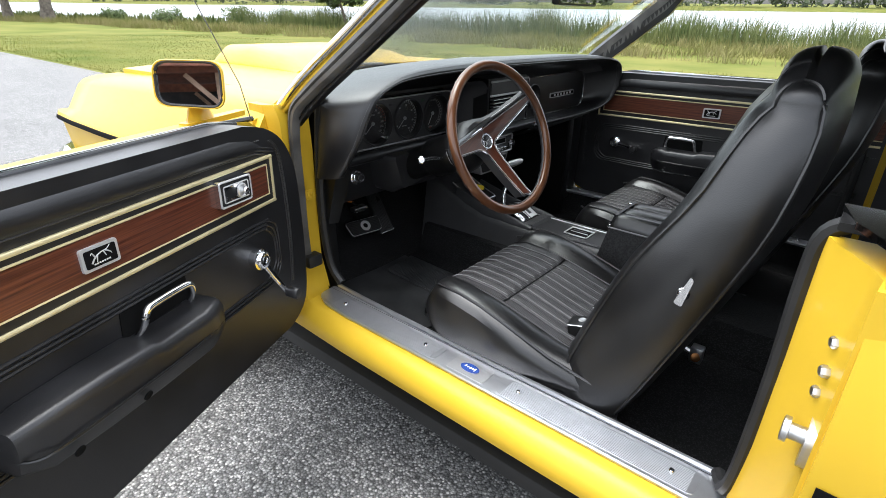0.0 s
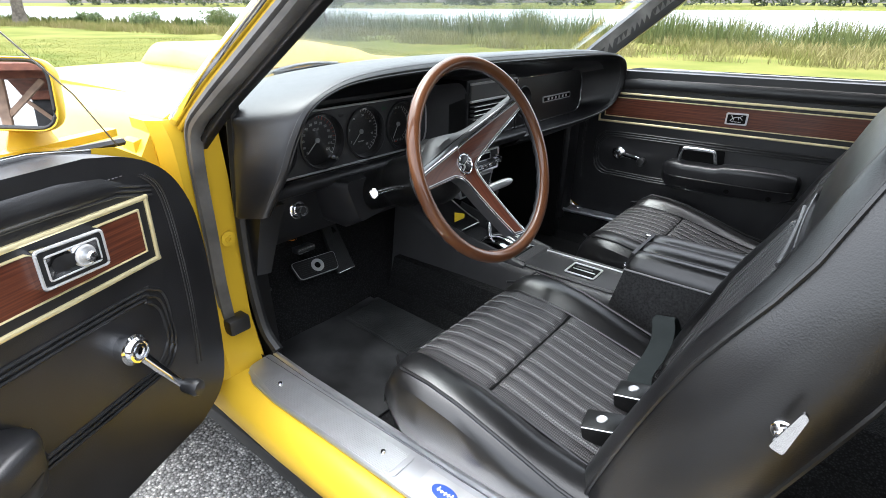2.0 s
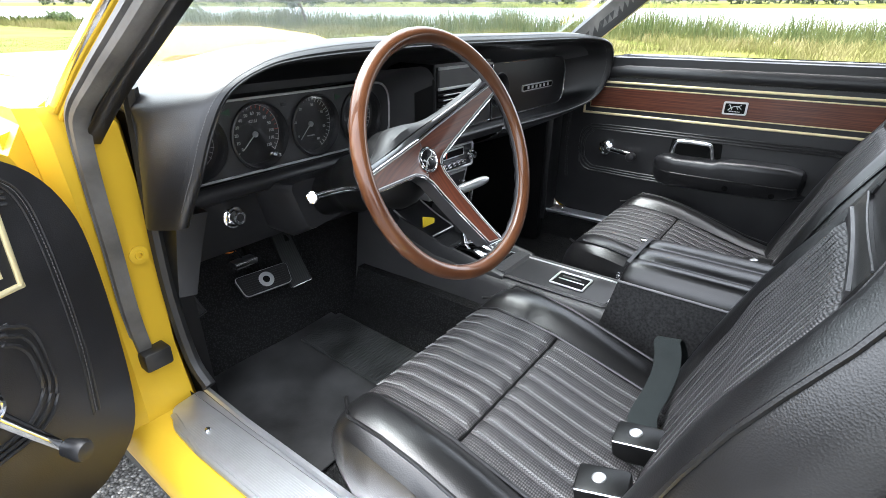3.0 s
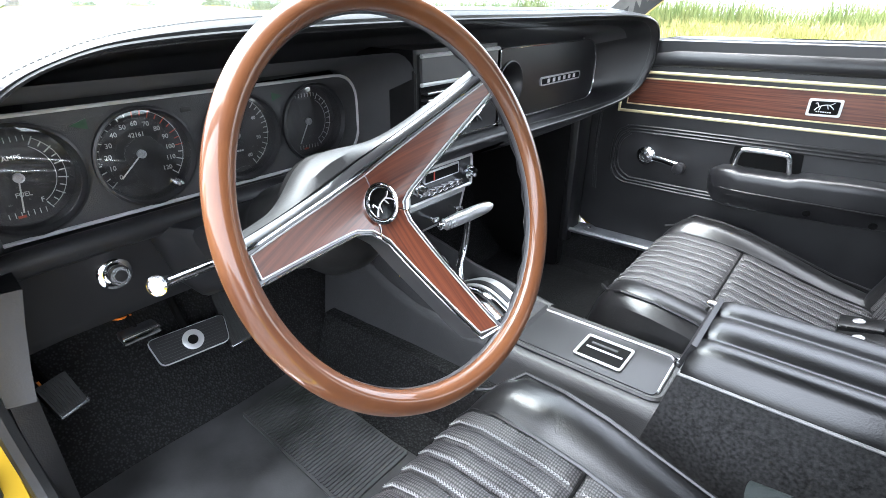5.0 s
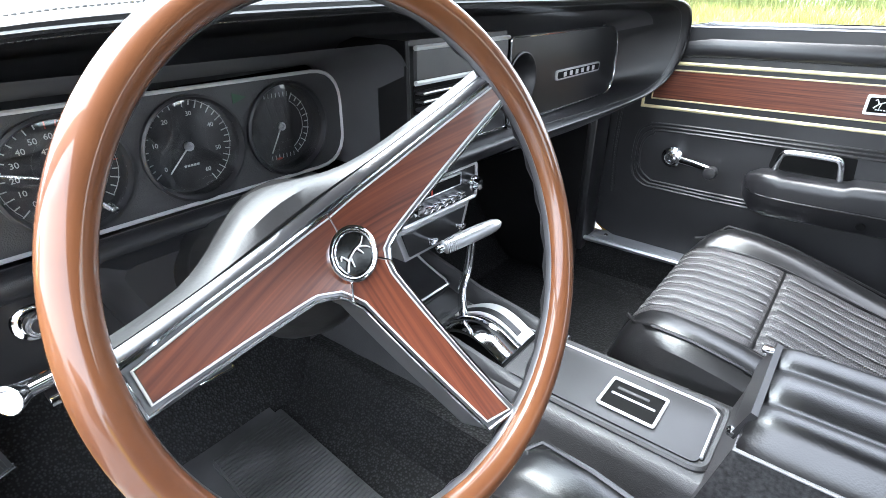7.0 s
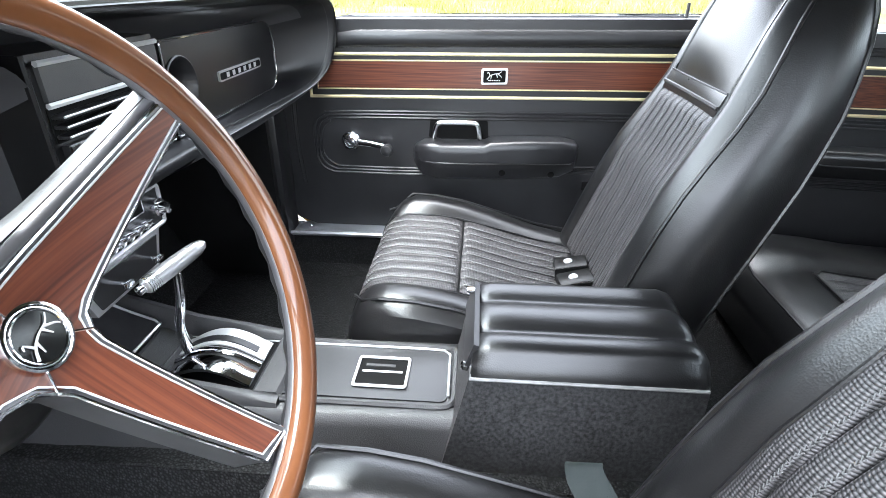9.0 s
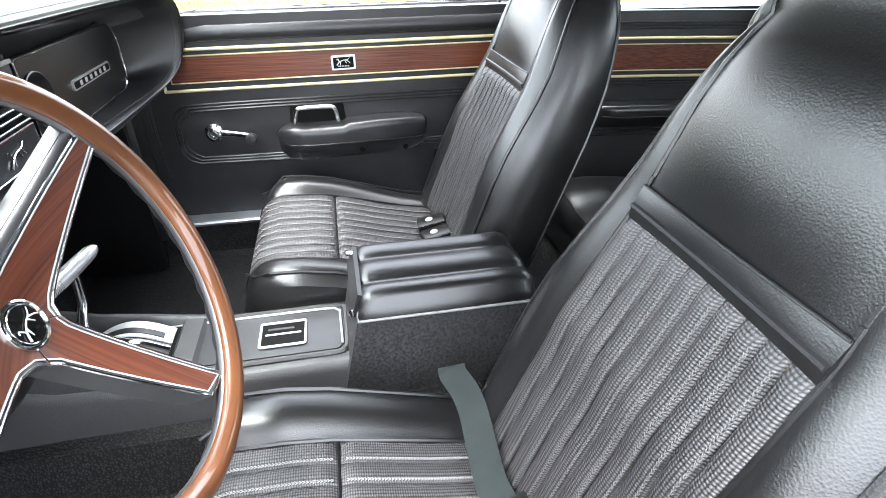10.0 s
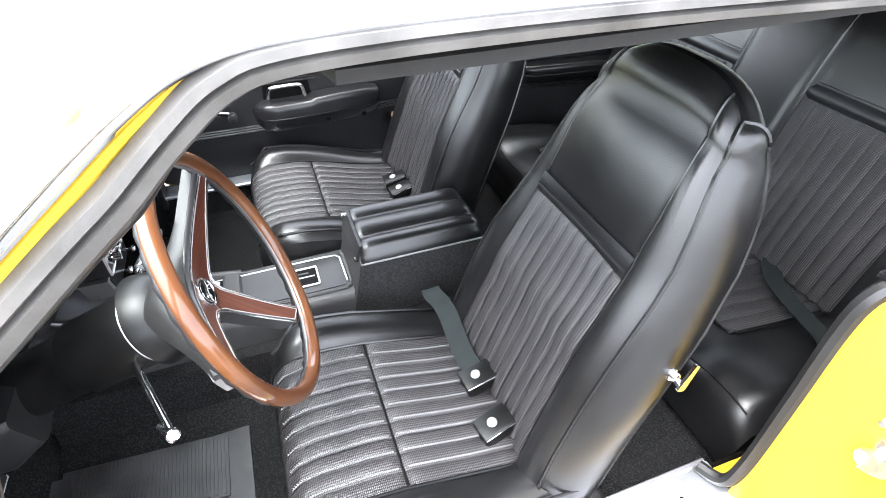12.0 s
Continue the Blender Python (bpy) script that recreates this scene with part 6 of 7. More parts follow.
part("lever_tip", lathe([(0.0040, -0.030), (0.0046, -0.018), (0.0066, -0.006), (0.0086, 0.0), (0.0086, 0.0024), (0.0070, 0.0036), (0.0062, 0.0028), (0, 0.0028)], axis_pose(tip_at, (tip_at - sig0).normalized() + Vector((0, -0.35, 0.1))), 20), CHROME, stalk)
part("tip_cap", lathe([(0.0054, 0.0026), (0.0050, 0.0036), (0, 0.0042)], axis_pose(tip_at, (tip_at - sig0).normalized() + Vector((0, -0.35, 0.1))), 18), SATIN, stalk)

# ---- pedals and floor mat ----
bp = thing("brake_pedal", (-0.353, 1.28, 0.38), "wide ribbed black brake pedal with chrome edge and round badge", "pedal")
pm = axis_pose((-0.362, 1.264, 0.412), (-0.10, -0.70, 0.70), (0, 0, 1))
poly = rounded([(-0.060, -0.025), (0.056, -0.025), (0.064, 0.025), (-0.068, 0.025)], 0.010, 3)
part("pad", moved(prism(poly, "z", -0.012, 0.004, 0.003), pm), RUBBER, bp)
part("ribs", moved(join(*[box(-0.056, 0.053, -0.021 + 0.0055 * k, -0.0185 + 0.0055 * k, 0.003, 0.0052, 0.0) for k in range(8)]), pm), RUBBER, bp)
part("edge", moved(tube([(x, y, 0.001) for x, y in poly], 0.002, 6, True), pm), SILVER, bp)
part("round_badge", moved(lathe([(0.018, 0.003), (0.018, 0.0075), (0.0165, 0.008), (0.0095, 0.008), (0.009, 0.0056), (0, 0.0056)], Matrix(), 28), pm), SILVER, bp)
part("badge_centre", moved(lathe([(0.0088, 0.005), (0.0086, 0.0062), (0, 0.0062)], Matrix(), 20), pm), MATT, bp)
part("arm", tube(smooth_path([(-0.353, 1.29, 0.40), (-0.35, 1.36, 0.48), (-0.34, 1.38, 0.62)], 4), 0.008, 8), MATT, bp)
gpdl = thing("accelerator_pedal", (-0.262, 1.26, 0.36), "slim ribbed black accelerator pedal", "pedal")
gm = axis_pose((-0.272, 1.285, 0.435), (0, -0.86, 0.50), (0, 0, 1))
part("pad", moved(prism(rounded([(-0.030, -0.075), (0.030, -0.075), (0.024, 0.085), (-0.024, 0.085)], 0.006, 3), "z", -0.008, 0.003, 0.002), gm), RUBBER, gpdl)
part("ribs", moved(join(*[box(-0.022 + 0.0062 * k, -0.019 + 0.0062 * k, -0.066, 0.074, 0.002, 0.0042, 0) for k in range(8)]), gm), RUBBER, gpdl)
part("edge", moved(tube([(-0.030, -0.070, 0.002), (-0.029, -0.075, 0.002), (0.029, -0.075, 0.002), (0.030, -0.070, 0.002)], 0.002, 6), gm), CHROME, gpdl)
part("arm", tube([(-0.262, 1.30, 0.47), (-0.262, 1.40, 0.55)], 0.006, 8), MATT, gpdl)
pk = thing("parking_brake_pedal", (-0.60, 1.26, 0.36), "small square parking brake pedal", "pedal")
km = axis_pose((-0.572, 1.215, 0.455), (0.2, -0.78, 0.6), (-0.04, 0, 1))
park = rounded([(-0.020, -0.027), (0.020, -0.027), (0.021, 0.027), (-0.021, 0.027)], 0.003, 2)
part("pad", moved(prism(park, "z", -0.01, 0.002, 0.002), km), RUBBER, pk, "black rubber pad")
for k in range(9):
    part("rib", moved(box(-0.0175 + 0.004 * k, -0.0155 + 0.004 * k, -0.022, 0.024, 0.001, 0.0034, 0), km), RUBBER, pk)
part("edge", moved(tube([(-0.020, -0.022, 0.001), (-0.020, -0.0265, 0.001), (0.020, -0.0265, 0.001), (0.020, -0.022, 0.001)], 0.0024, 6), km), CHROME, pk, "bright lower edge")
part("clip", moved(box(-0.013, -0.010, 0.026, 0.034, -0.004, -0.002, 0), km), ORANGE, pk, "orange wire end")
part("arm", tube([(-0.580, 1.235, 0.46), (-0.60, 1.42, 0.56)], 0.006, 8), MATT, pk)
rl = thing("release_handle", (-0.47, 1.17, 0.52), "small chrome brake release handle under the dash", "handle")
part("grip", box(-0.497, -0.447, 1.155, 1.178, 0.523, 0.537, 0.003), PLASTIC, rl)
part("grip_edge", box(-0.497, -0.447, 1.152, 1.156, 0.524, 0.536, 0.001), CHROME, rl)
part("wire", tube(smooth_path([(-0.50, 1.20, 0.553), (-0.485, 1.19, 0.548), (-0.465, 1.20, 0.542)], 3), 0.0015, 5), ORANGE, rl)
part("rod", tube([(-0.472, 1.17, 0.533), (-0.472, 1.32, 0.585)], 0.004, 8), MATT, rl)

fm = thing("floor_mat", (-0.40, 1.05, 0.247), "black rubber floor mat with a ribbed heel pad", "floor mat")
part("mat", bevelled(sheet(lambda u, v: (-0.61 + 0.41 * u, 0.845 + 0.385 * v, 0.2525 + 0.002 * math.sin(9 * u + 5 * v) + 0.004 * max(0, v - 0.9) * 10), 16, 16, 0.004), 0.0), MAT_RUBBER, fm)
hpd = part("heel_pad", prism(rounded([(-0.352, 0.890), (-0.207, 0.890), (-0.188, 1.212), (-0.334, 1.195)], 0.006, 3), "z", 0.2535, 0.2585, 0.001), MAT_RUBBER, fm)
part("ribs", join(*[box(-0.346 + 0.0004 * k, -0.211 + 0.0004 * k, 0.897 + 0.0074 * k, 0.9005 + 0.0074 * k, 0.2583, 0.2608, 0) for k in range(41)]), MAT_RUBBER, hpd)

# ---- centre console ----
co = thing("center_console", (0.035, 0.7, 0.26), "black grained centre console with chrome shifter plate and armrest box", "console")
CX = 0.036
cons = loft([[(x, y, z) for x, z in rounded([(CX - 0.125, 0.25), (CX - 0.092, zt - 0.012), (CX - 0.082, zt), (CX + 0.082, zt), (CX + 0.092, zt - 0.012), (CX + 0.125, 0.25)], [0, 0.006, 0.004, 0.004, 0.006, 0], 2)]
             for y, zt in ((0.50, 0.432), (0.60, 0.432), (0.75, 0.430), (0.88, 0.432), (1.0, 0.438), (1.08, 0.462), (1.16, 0.50), (1.25, 0.54))])
part("body", cons, GRAINED, co)
rec = rounded([(CX - 0.056, 0.562), (CX + 0.058, 0.562), (CX + 0.058, 0.99), (CX - 0.056, 0.99)], 0.012, 4)
part("tray", prism(rec, "z", 0.4285, 0.4345, 0.001), PLASTIC, co, "smooth inset console panel")
part("rim_strip", tube([(x, y, 0.4355) for x, y in ((CX + 0.058, 1.0), (CX + 0.060, 0.60), (CX + 0.058, 0.572), (CX + 0.048, 0.562), (CX - 0.045, 0.560))], 0.0022, 6), SATIN, co, "chrome strip")
part("rim_roll", tube([(x, y, 0.434) for x, y in rounded([(CX - 0.066, 0.552), (CX + 0.068, 0.552), (CX + 0.068, 1.0), (CX - 0.066, 1.0)], 0.02, 4)], 0.005, 6, True), GRAINED, co)
ash = part("ashtray", tube([(x, y, 0.4375) for x, y in rounded([(0.002, 0.624), (0.066, 0.624), (0.066, 0.702), (0.002, 0.702)], 0.003, 2)], 0.0024, 6, True), SILVER, co, "chrome-edged ashtray with slot")
# flat black plate, paints the shade inside the ashtray's mouth
part("opening", box(0.003, 0.065, 0.625, 0.701, 0.4345, 0.436, 0), MATT, ash)
part("bar", box(0.033, 0.037, 0.632, 0.694, 0.4355, 0.4375, 0.001), SATIN, ash)
part("slot", box(0.046, 0.051, 0.645, 0.690, 0.4355, 0.4375, 0), GRAINED, ash)
SHX = 0.030
arch = lambda u, k: 0.436 + k * math.sin(math.pi * min(1.0, max(0.0, u)))
well = part("shift_well", prism(rounded([(SHX - 0.060, 0.842), (SHX + 0.072, 0.842), (SHX + 0.068, 1.035), (SHX - 0.056, 1.035)], 0.014, 3), "z", 0.4340, 0.4362), MATT, co, "dark shifter well")
for wx, sg in ((SHX - 0.066, 1), (SHX + 0.079, -1)):
    part("well_rail", loft([[(wx + sg * a, y, 0.430 + (k + 0.008) * b) for a, b in ((-0.010, 0.0), (-0.009, 0.75), (-0.004, 1.0), (0.004, 1.0), (0.008, 0.8), (0.013, 0.0))] for y, k in ((0.80, 0.002), (0.842, 0.010), (0.90, 0.020), (0.98, 0.032), (1.05, 0.052), (1.12, 0.07))]), GRAINED, co, "raised rail beside the shifter")
part("well_step", prism([(0.800, 0.4342), (0.846, 0.4342), (0.838, 0.4425), (0.806, 0.4425)], "x", SHX - 0.058, SHX + 0.072, 0.001), GRAINED, co)
sh = part("shift_plate", sheet(lambda u, v: (SHX - 0.044 + 0.092 * v, 0.852 + 0.130 * u, arch(u, 0.026) - 0.002), 16, 4, 0.004), PLASTIC, co, "bowed black and chrome shift quadrant")
def quad_band(x0, x1, y0, y1, lift, material, label="", bow=0.0022):
    return part("chrome_band", sheet(lambda u, v: (SHX + x0 + (x1 - x0) * v, y0 + (y1 - y0) * u, arch((y0 + (y1 - y0) * u - 0.852) / 0.130, 0.026) + lift + bow * math.sin(math.pi * v)), 18, 5, 0.003), material, sh, label)


quad_band(-0.046, -0.016, 0.850, 0.984, 0.0030, CHROME, "bowed chrome band with dark windows")
quad_band(-0.004, 0.006, 0.850, 0.984, 0.0015, CHROME)
quad_band(0.012, 0.052, 0.850, 0.984, 0.0026, SILVER, "bright bowed frame with a dark slot")
quad_band(0.018, 0.030, 0.862, 0.968, 0.0060, PLASTIC, "dark slot strip", 0.0)
for k in range(7):
    u = 0.20 + 0.10 * k
    y = 0.850 + 0.134 * u
    part("gear_mark", box(SHX - 0.040, SHX - 0.030, y - 0.004, y + 0.004, arch(u, 0.026) + 0.0045, arch(u, 0.026) + 0.0066, 0), MATT, sh)
    part("dot", lathe([(0.0018, 0), (0.0018, 0.0012), (0, 0.0012)], Matrix.Translation((SHX + 0.041, y, arch(u, 0.026) + 0.0046)), 8), MATT, sh)
lv = part("shift_lever", tube(smooth_path([(SHX + 0.012, 0.966, 0.445), (SHX + 0.008, 0.968, 0.50), (SHX - 0.001, 0.950, 0.555), (SHX - 0.003, 0.943, 0.608)], 5), lambda t: 0.0080 - 0.0015 * t, 10), CHROME, co, "chrome shift lever")
hand_a, hand_b = Vector((-0.022, 0.962, 0.605)), Vector((0.074, 0.922, 0.626))
part("shift_handle", sweep([hand_a.lerp(hand_b, t) for t in (0.0, 0.03, 0.12, 0.16, 0.20, 0.5, 0.72, 0.86, 0.95, 1.0)], lambda t: circle(lerp_table([(0.0, 0.0075), (0.12, 0.0115), (0.34, 0.0118), (0.6, 0.0122), (0.78, 0.0105), (0.9, 0.0070), (1.0, 0.0022)], t), 14)), SATIN, lv, "satin silver tapered handle")
for k in range(6):
    q = hand_a.lerp(hand_b, 0.05 + 0.028 * k)
    part("knurl", lathe([(0.0112, -0.0008), (0.0124, 0.0), (0.0112, 0.0008)], axis_pose(q, hand_b - hand_a), 14), CHROME, lv)
part("shift_button", lathe([(0.0065, 0), (0.0065, 0.008), (0.004, 0.010), (0, 0.010)], axis_pose(hand_a, hand_a - hand_b), 12), CHROME, lv)
# smooth tray that climbs in front of the shifter
tray = lambda y: 0.440 + 0.10 * max(0.0, y - 1.0) + 1.6 * max(0.0, y - 1.0) ** 2
part("front_tray", sheet(lambda u, v: (SHX - 0.048 + 0.108 * u, 1.035 + 0.120 * v, tray(1.035 + 0.120 * v) + 0.012 + 0.010 * (2 * u - 1) ** 4), 10, 8, 0.006), BAND, co, "satin grey tray before the shifter")
part("tray_edge", tube([(SHX - 0.050 + 0.112 * u, y, tray(y) + 0.022) for u, y in ((0.0, 1.155), (0.0, 1.09), (0.02, 1.045), (0.08, 1.034), (0.92, 1.034), (0.98, 1.045), (1.0, 1.09), (1.0, 1.155))], 0.0022, 6), SILVER, co)
# armrest box with ribbed lid
bx = loft([[(x, y + yf, z) for x, y, z in ((x0, 0.232, z), (x1, 0.232, z), (x1, 0.506, z), (x0, 0.506, z))] for z, x0, x1, yf in ((0.25, -0.078, 0.140, 0.0), (0.43, -0.070, 0.134, 0.0), (0.522, -0.064, 0.128, 0.0))])
for v in bx.verts:
    if v.co.y > 0.4:
        v.co.y = 0.531 + 0.22 * (0.522 - v.co.z)
part("box", bevelled(bx, 0.004), BOX_GRAIN, co, "grained armrest box")


def lid_top(u):
    """Height of the lid over its seam: three soft ribs across it."""
    e = min(u, 1 - u)
    z = 0.029 * min(1.0, e / 0.10) ** 0.5
    for c, w, h in ((0.17, 0.12, 0.009), (0.50, 0.16, 0.008), (0.84, 0.14, 0.006)):
        d = abs(u - c) / w
        if d < 1:
            z += h * (1 - d * d) ** 0.6
    return z


def lid():
    rings = []
    for y, k, pinch in ((0.228, 0.30, 0.020), (0.231, 0.62, 0.010), (0.240, 0.88, 0.003), (0.255, 1.0, 0.0), (0.30, 1.0, 0.0), (0.40, 1.0, 0.0), (0.48, 1.0, 0.0), (0.505, 0.97, 0.0), (0.519, 0.86, 0.001), (0.528, 0.55, 0.003), (0.530, 0.2, 0.004)):
        x0, x1 = -0.068 + pinch, 0.132 - pinch
        rings.append([(x0, y, 0.519)] + [(x0 + (x1 - x0) * i / 44, y, 0.524 + lid_top(i / 44) * k) for i in range(45)] + [(x1, y, 0.519)])
    return loft(rings)


part("lid", lid(), SMOOTH_VINYL, co, "padded ribbed black vinyl lid")
part("lid_piping", tube([(-0.069, 0.236, 0.523), (-0.069, 0.530, 0.523), (0.133, 0.530, 0.523), (0.133, 0.236, 0.523)], 0.0024, 6), GREYPIPE, co, "pale worn edge piping")
part("front_plate", prism([(0.534, 0.515), (0.540, 0.517), (0.527, 0.558), (0.520, 0.556)], "x", -0.045, 0.110, 0.002), PLASTIC, co, "black plastic lid front")
part("latch_button", lathe([(0.006, 0), (0.006, 0.004), (0.004, 0.006), (0, 0.007)], axis_pose((-0.040, 0.537, 0.520), (-0.3, 1, 0.2)), 12), CHROME, co, "small chrome latch button")
part("latch", box(0.088, 0.102, 0.520, 0.540, 0.549, 0.556, 0.002), CHROME, co, "small chrome lid catch")

# ---- bucket seats ----
FRONT = [(0.36, 0.372), (0.42, 0.368), (0.46, 0.358), (0.56, 0.325), (0.66, 0.288), (0.74, 0.243), (0.806, 0.203), (0.85, 0.186), (0.893, 0.172), (0.962, 0.150), (1.0, 0.134), (1.03, 0.110)]
REAR = [(0.36, 0.250), (0.44, 0.215), (0.533, 0.178), (0.642, 0.136), (0.70, 0.114), (0.75, 0.096), (0.80, 0.082), (0.85, 0.073), (0.90, 0.067), (0.95, 0.066), (1.0, 0.070)]
# half widths at the side piping, and at the seams beside the ribs and the headrest
HALF = [(0.36, 0.222), (0.42, 0.214), (0.50, 0.206), (0.60, 0.201), (0.70, 0.194), (0.75, 0.186), (0.80, 0.181), (0.85, 0.172), (0.90, 0.162), (0.95, 0.150), (1.0, 0.139)]
SEAM = [(0.40, 0.150), (0.79, 0.129), (0.83, 0.126), (0.93, 0.122), (1.0, 0.110)]
OUT = [(0.36, 0.000), (0.60, -0.004), (0.75, 0.006), (0.82, 0.016), (0.90, 0.017), (0.96, 0.013), (1.0, 0.006)]
BOW = [(0.36, -0.012), (0.70, -0.011), (0.785, -0.005), (0.825, 0.004), (0.87, 0.016), (0.95, 0.018), (1.0, 0.012)]


def front_y(x, z):
    """How far forward the front of the backrest lies at x from its middle and the height z."""
    f, w, h, a = lerp_table(FRONT, z), lerp_table(HALF, z), lerp_table(SEAM, z), abs(x)
    if a <= h:
        return f + lerp_table(OUT, z) + lerp_table(BOW, z) * (1 - (a / h) ** 2)
    s = min(1.0, (a - h) / (w - h))
    return f + lerp_table(OUT, z) * (1 - s) + lerp_table([(0.4, 0.020), (0.75, 0.014), (1.0, 0.008)], z) * math.sin(math.pi * s ** 0.8)


def sunk(x, z):
    """Height of a point of the backrest: its shoulders fall away towards the sides."""
    return z - 0.034 * min(1.0, abs(x) / lerp_table(HALF, z)) ** 4 * max(0.0, (z - 0.86) / 0.14) ** 2


def back_ring(cx, z, th=0.0):
    """A section of the backrest; th: how far round the rounded top it lies, in degrees."""
    w, f, r = lerp_table(HALF, z), lerp_table(FRONT, z), lerp_table(REAR, z)
    k, up = math.cos(radians(th)), math.sin(radians(th))
    pts = []
    for i in range(41):
        x = -w + 2 * w * i / 40
        pts.append((x, front_y(x, z)))
    bulge = lerp_table([(0.36, 0.020), (0.62, 0.030), (0.80, 0.022), (1.0, 0.010)], z)
    for i in range(1, 8):
        v = i / 8
        pts.append((w + bulge * math.sin(math.pi * v) ** 0.8 + 0.004 * v, f + (r - f) * v))
    for i in range(17):
        x = (w + 0.004) * (1 - i / 8)
        pts.append((x, r - 0.024 * (1 - (x / (w + 0.004)) ** 2)))
    for i in range(7, 0, -1):
        v = i / 8
        pts.append((-w - bulge * math.sin(math.pi * v) ** 0.8 - 0.004 * v, f + (r - f) * v))
    m = (f + r) / 2
    out = []
    for x, y in pts:
        c = max(0.0, 1 - (x / (w + 0.012)) ** 2)
        out.append(Vector((cx + x * (1 - 0.14 * (1 - k)), m + (y - m) * k ** 0.8, sunk(x, z) + up * (0.034 + 0.016 * c ** 0.7))))
    return out


def front_skin(cx, x, z, lift=0.0):
    return Vector((cx + x, front_y(x, z) + lift, sunk(x, z)))


def cushion_top(x, y):
    """Height of the cushion over its middle line; x from the seat's middle."""
    z = lerp_table([(0.30, 0.400), (0.36, 0.408), (0.45, 0.428), (0.55, 0.456), (0.62, 0.468), (0.70, 0.471), (0.735, 0.462), (0.757, 0.440), (0.768, 0.405)], y)
    a = abs(x)
    b = max(0.0, min(1.0, (a - 0.145) / 0.05))
    z += 0.026 * b * b * (3 - 2 * b) * max(0.0, min(1.0, (0.76 - y) / 0.05)) * (0.75 + 0.5 * max(0.0, min(1.0, (y - 0.4) / 0.25)))
    e = max(0.0, (a - 0.215) / 0.045)
    return z - 0.030 * e * e


def bucket_seat(cx, s, back, lean, label):
    """s: the side of the car that the seat stands on; its lever is on the outer side."""
    t = thing("bucket_seat", (cx, 0.45, 0.25), label, "car seat", "front bucket seats")
    # cushion
    rings = []
    for y in (0.29, 0.30, 0.34, 0.40, 0.46, 0.52, 0.58, 0.64, 0.69, 0.72, 0.742, 0.756, 0.765, 0.769):
        w = 0.256 - 0.024 * max(0.0, (0.46 - y) / 0.17) if y < 0.66 else 0.256 - 0.05 * ((y - 0.66) / 0.11) ** 2.2
        top = []
        for i in range(49):
            x = -w + 2 * w * i / 48
            top.append((cx + x, y, cushion_top(x * 0.256 / w, y)))
        zb = 0.352 + 0.03 * max(0, (y - 0.70) / 0.07) ** 2
        zm = min(top[0][2] - 0.012, 0.41)
        rings.append([(cx - w * 0.86, y, zb), (cx - w * 0.97, y, zb + 0.012), (cx - w * 1.012, y, zm)] + top + [(cx + w * 1.012, y, zm), (cx + w * 0.97, y, zb + 0.012), (cx + w * 0.86, y, zb)])
    cu = part("cushion", loft(rings), SMOOTH_VINYL, t, "black vinyl seat cushion")
    N = 10
    pleat = lambda q: 0.0075 * (abs(math.sin(math.pi * N * q)) ** 0.55)
    for y0, y1, nm in ((0.575, 0.762, "front_insert"), (0.318, 0.571, "rear_insert")):
        def f(u, v, y0=y0, y1=y1):
            x, y = -0.158 + 0.316 * u, y0 + (y1 - y0) * v
            e = min(1, min(v, 1 - v) * (y1 - y0) / 0.012)
            return (cx + x, y, cushion_top(x, y) + (0.001 + pleat(u)) * (0.25 + 0.75 * e ** 0.5))
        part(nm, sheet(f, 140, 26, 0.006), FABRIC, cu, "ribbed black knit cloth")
    st = []
    for k in range(1, N):
        x = -0.158 + 0.316 * k / N + 0.0036
        for y0, y1 in ((0.58, 0.755), (0.325, 0.567)):
            for i in range(int((y1 - y0) / 0.0042)):
                y = y0 + 0.0042 * i
                z = cushion_top(x, y) + 0.0066
                for sg in (-1, 1):
                    st.append(((cx + x, y, z), (cx + x + sg * 0.0018, y + 0.0034, z + 0.0003)))
    part("stitching", dashes(st, 0.0005), THREAD, cu, "pale chevron stitching along the ribs")
    for sg in (-1, 1):
        part("piping", tube([(cx + sg * 0.159, y, cushion_top(0.159, y) + 0.003) for y in (0.32, 0.4, 0.5, 0.58, 0.64, 0.70, 0.735, 0.755, 0.764)], 0.003, 6), SMOOTH_VINYL, cu)
        part("piping", tube([(cx + sg * (0.236 if y < 0.7 else 0.236 - 0.9 * (y - 0.7)), y, cushion_top(0.236, min(y, 0.735)) + 0.002) for y in (0.30, 0.4, 0.5, 0.58, 0.64, 0.70, 0.735, 0.752)], 0.003, 6), SMOOTH_VINYL, cu)
    part("seam", tube([(cx - 0.157 + 0.0314 * k, 0.573, cushion_top(-0.157 + 0.0314 * k, 0.573) + 0.001) for k in range(11)], 0.0022, 5), MATT, cu)
    # backrest
    rings = [back_ring(cx, z) for z in (0.355, 0.36, 0.39, 0.44, 0.50, 0.56, 0.62, 0.68, 0.73, 0.77, 0.79, 0.81, 0.83, 0.86, 0.89, 0.92, 0.95, 0.975, 1.0)]
    rings += [back_ring(cx, 1.0, th) for th in (12, 24, 36, 48, 60, 70, 79, 86)]
    bk = part("backrest", loft(rings), SMOOTH_VINYL, t, "high black vinyl backrest with built-in headrest")
    HI = 0.786
    def g(u, v):
        z = 0.425 + (HI - 0.425) * v
        hw = 0.150 - 0.022 * v
        x = -hw + 2 * hw * u
        e = min(1, (1 - v) * (HI - 0.425) / 0.012)
        return front_skin(cx, x, z, (0.001 + pleat(u)) * (0.2 + 0.8 * e ** 0.5))
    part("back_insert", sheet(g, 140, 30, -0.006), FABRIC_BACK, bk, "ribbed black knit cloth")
    st = []
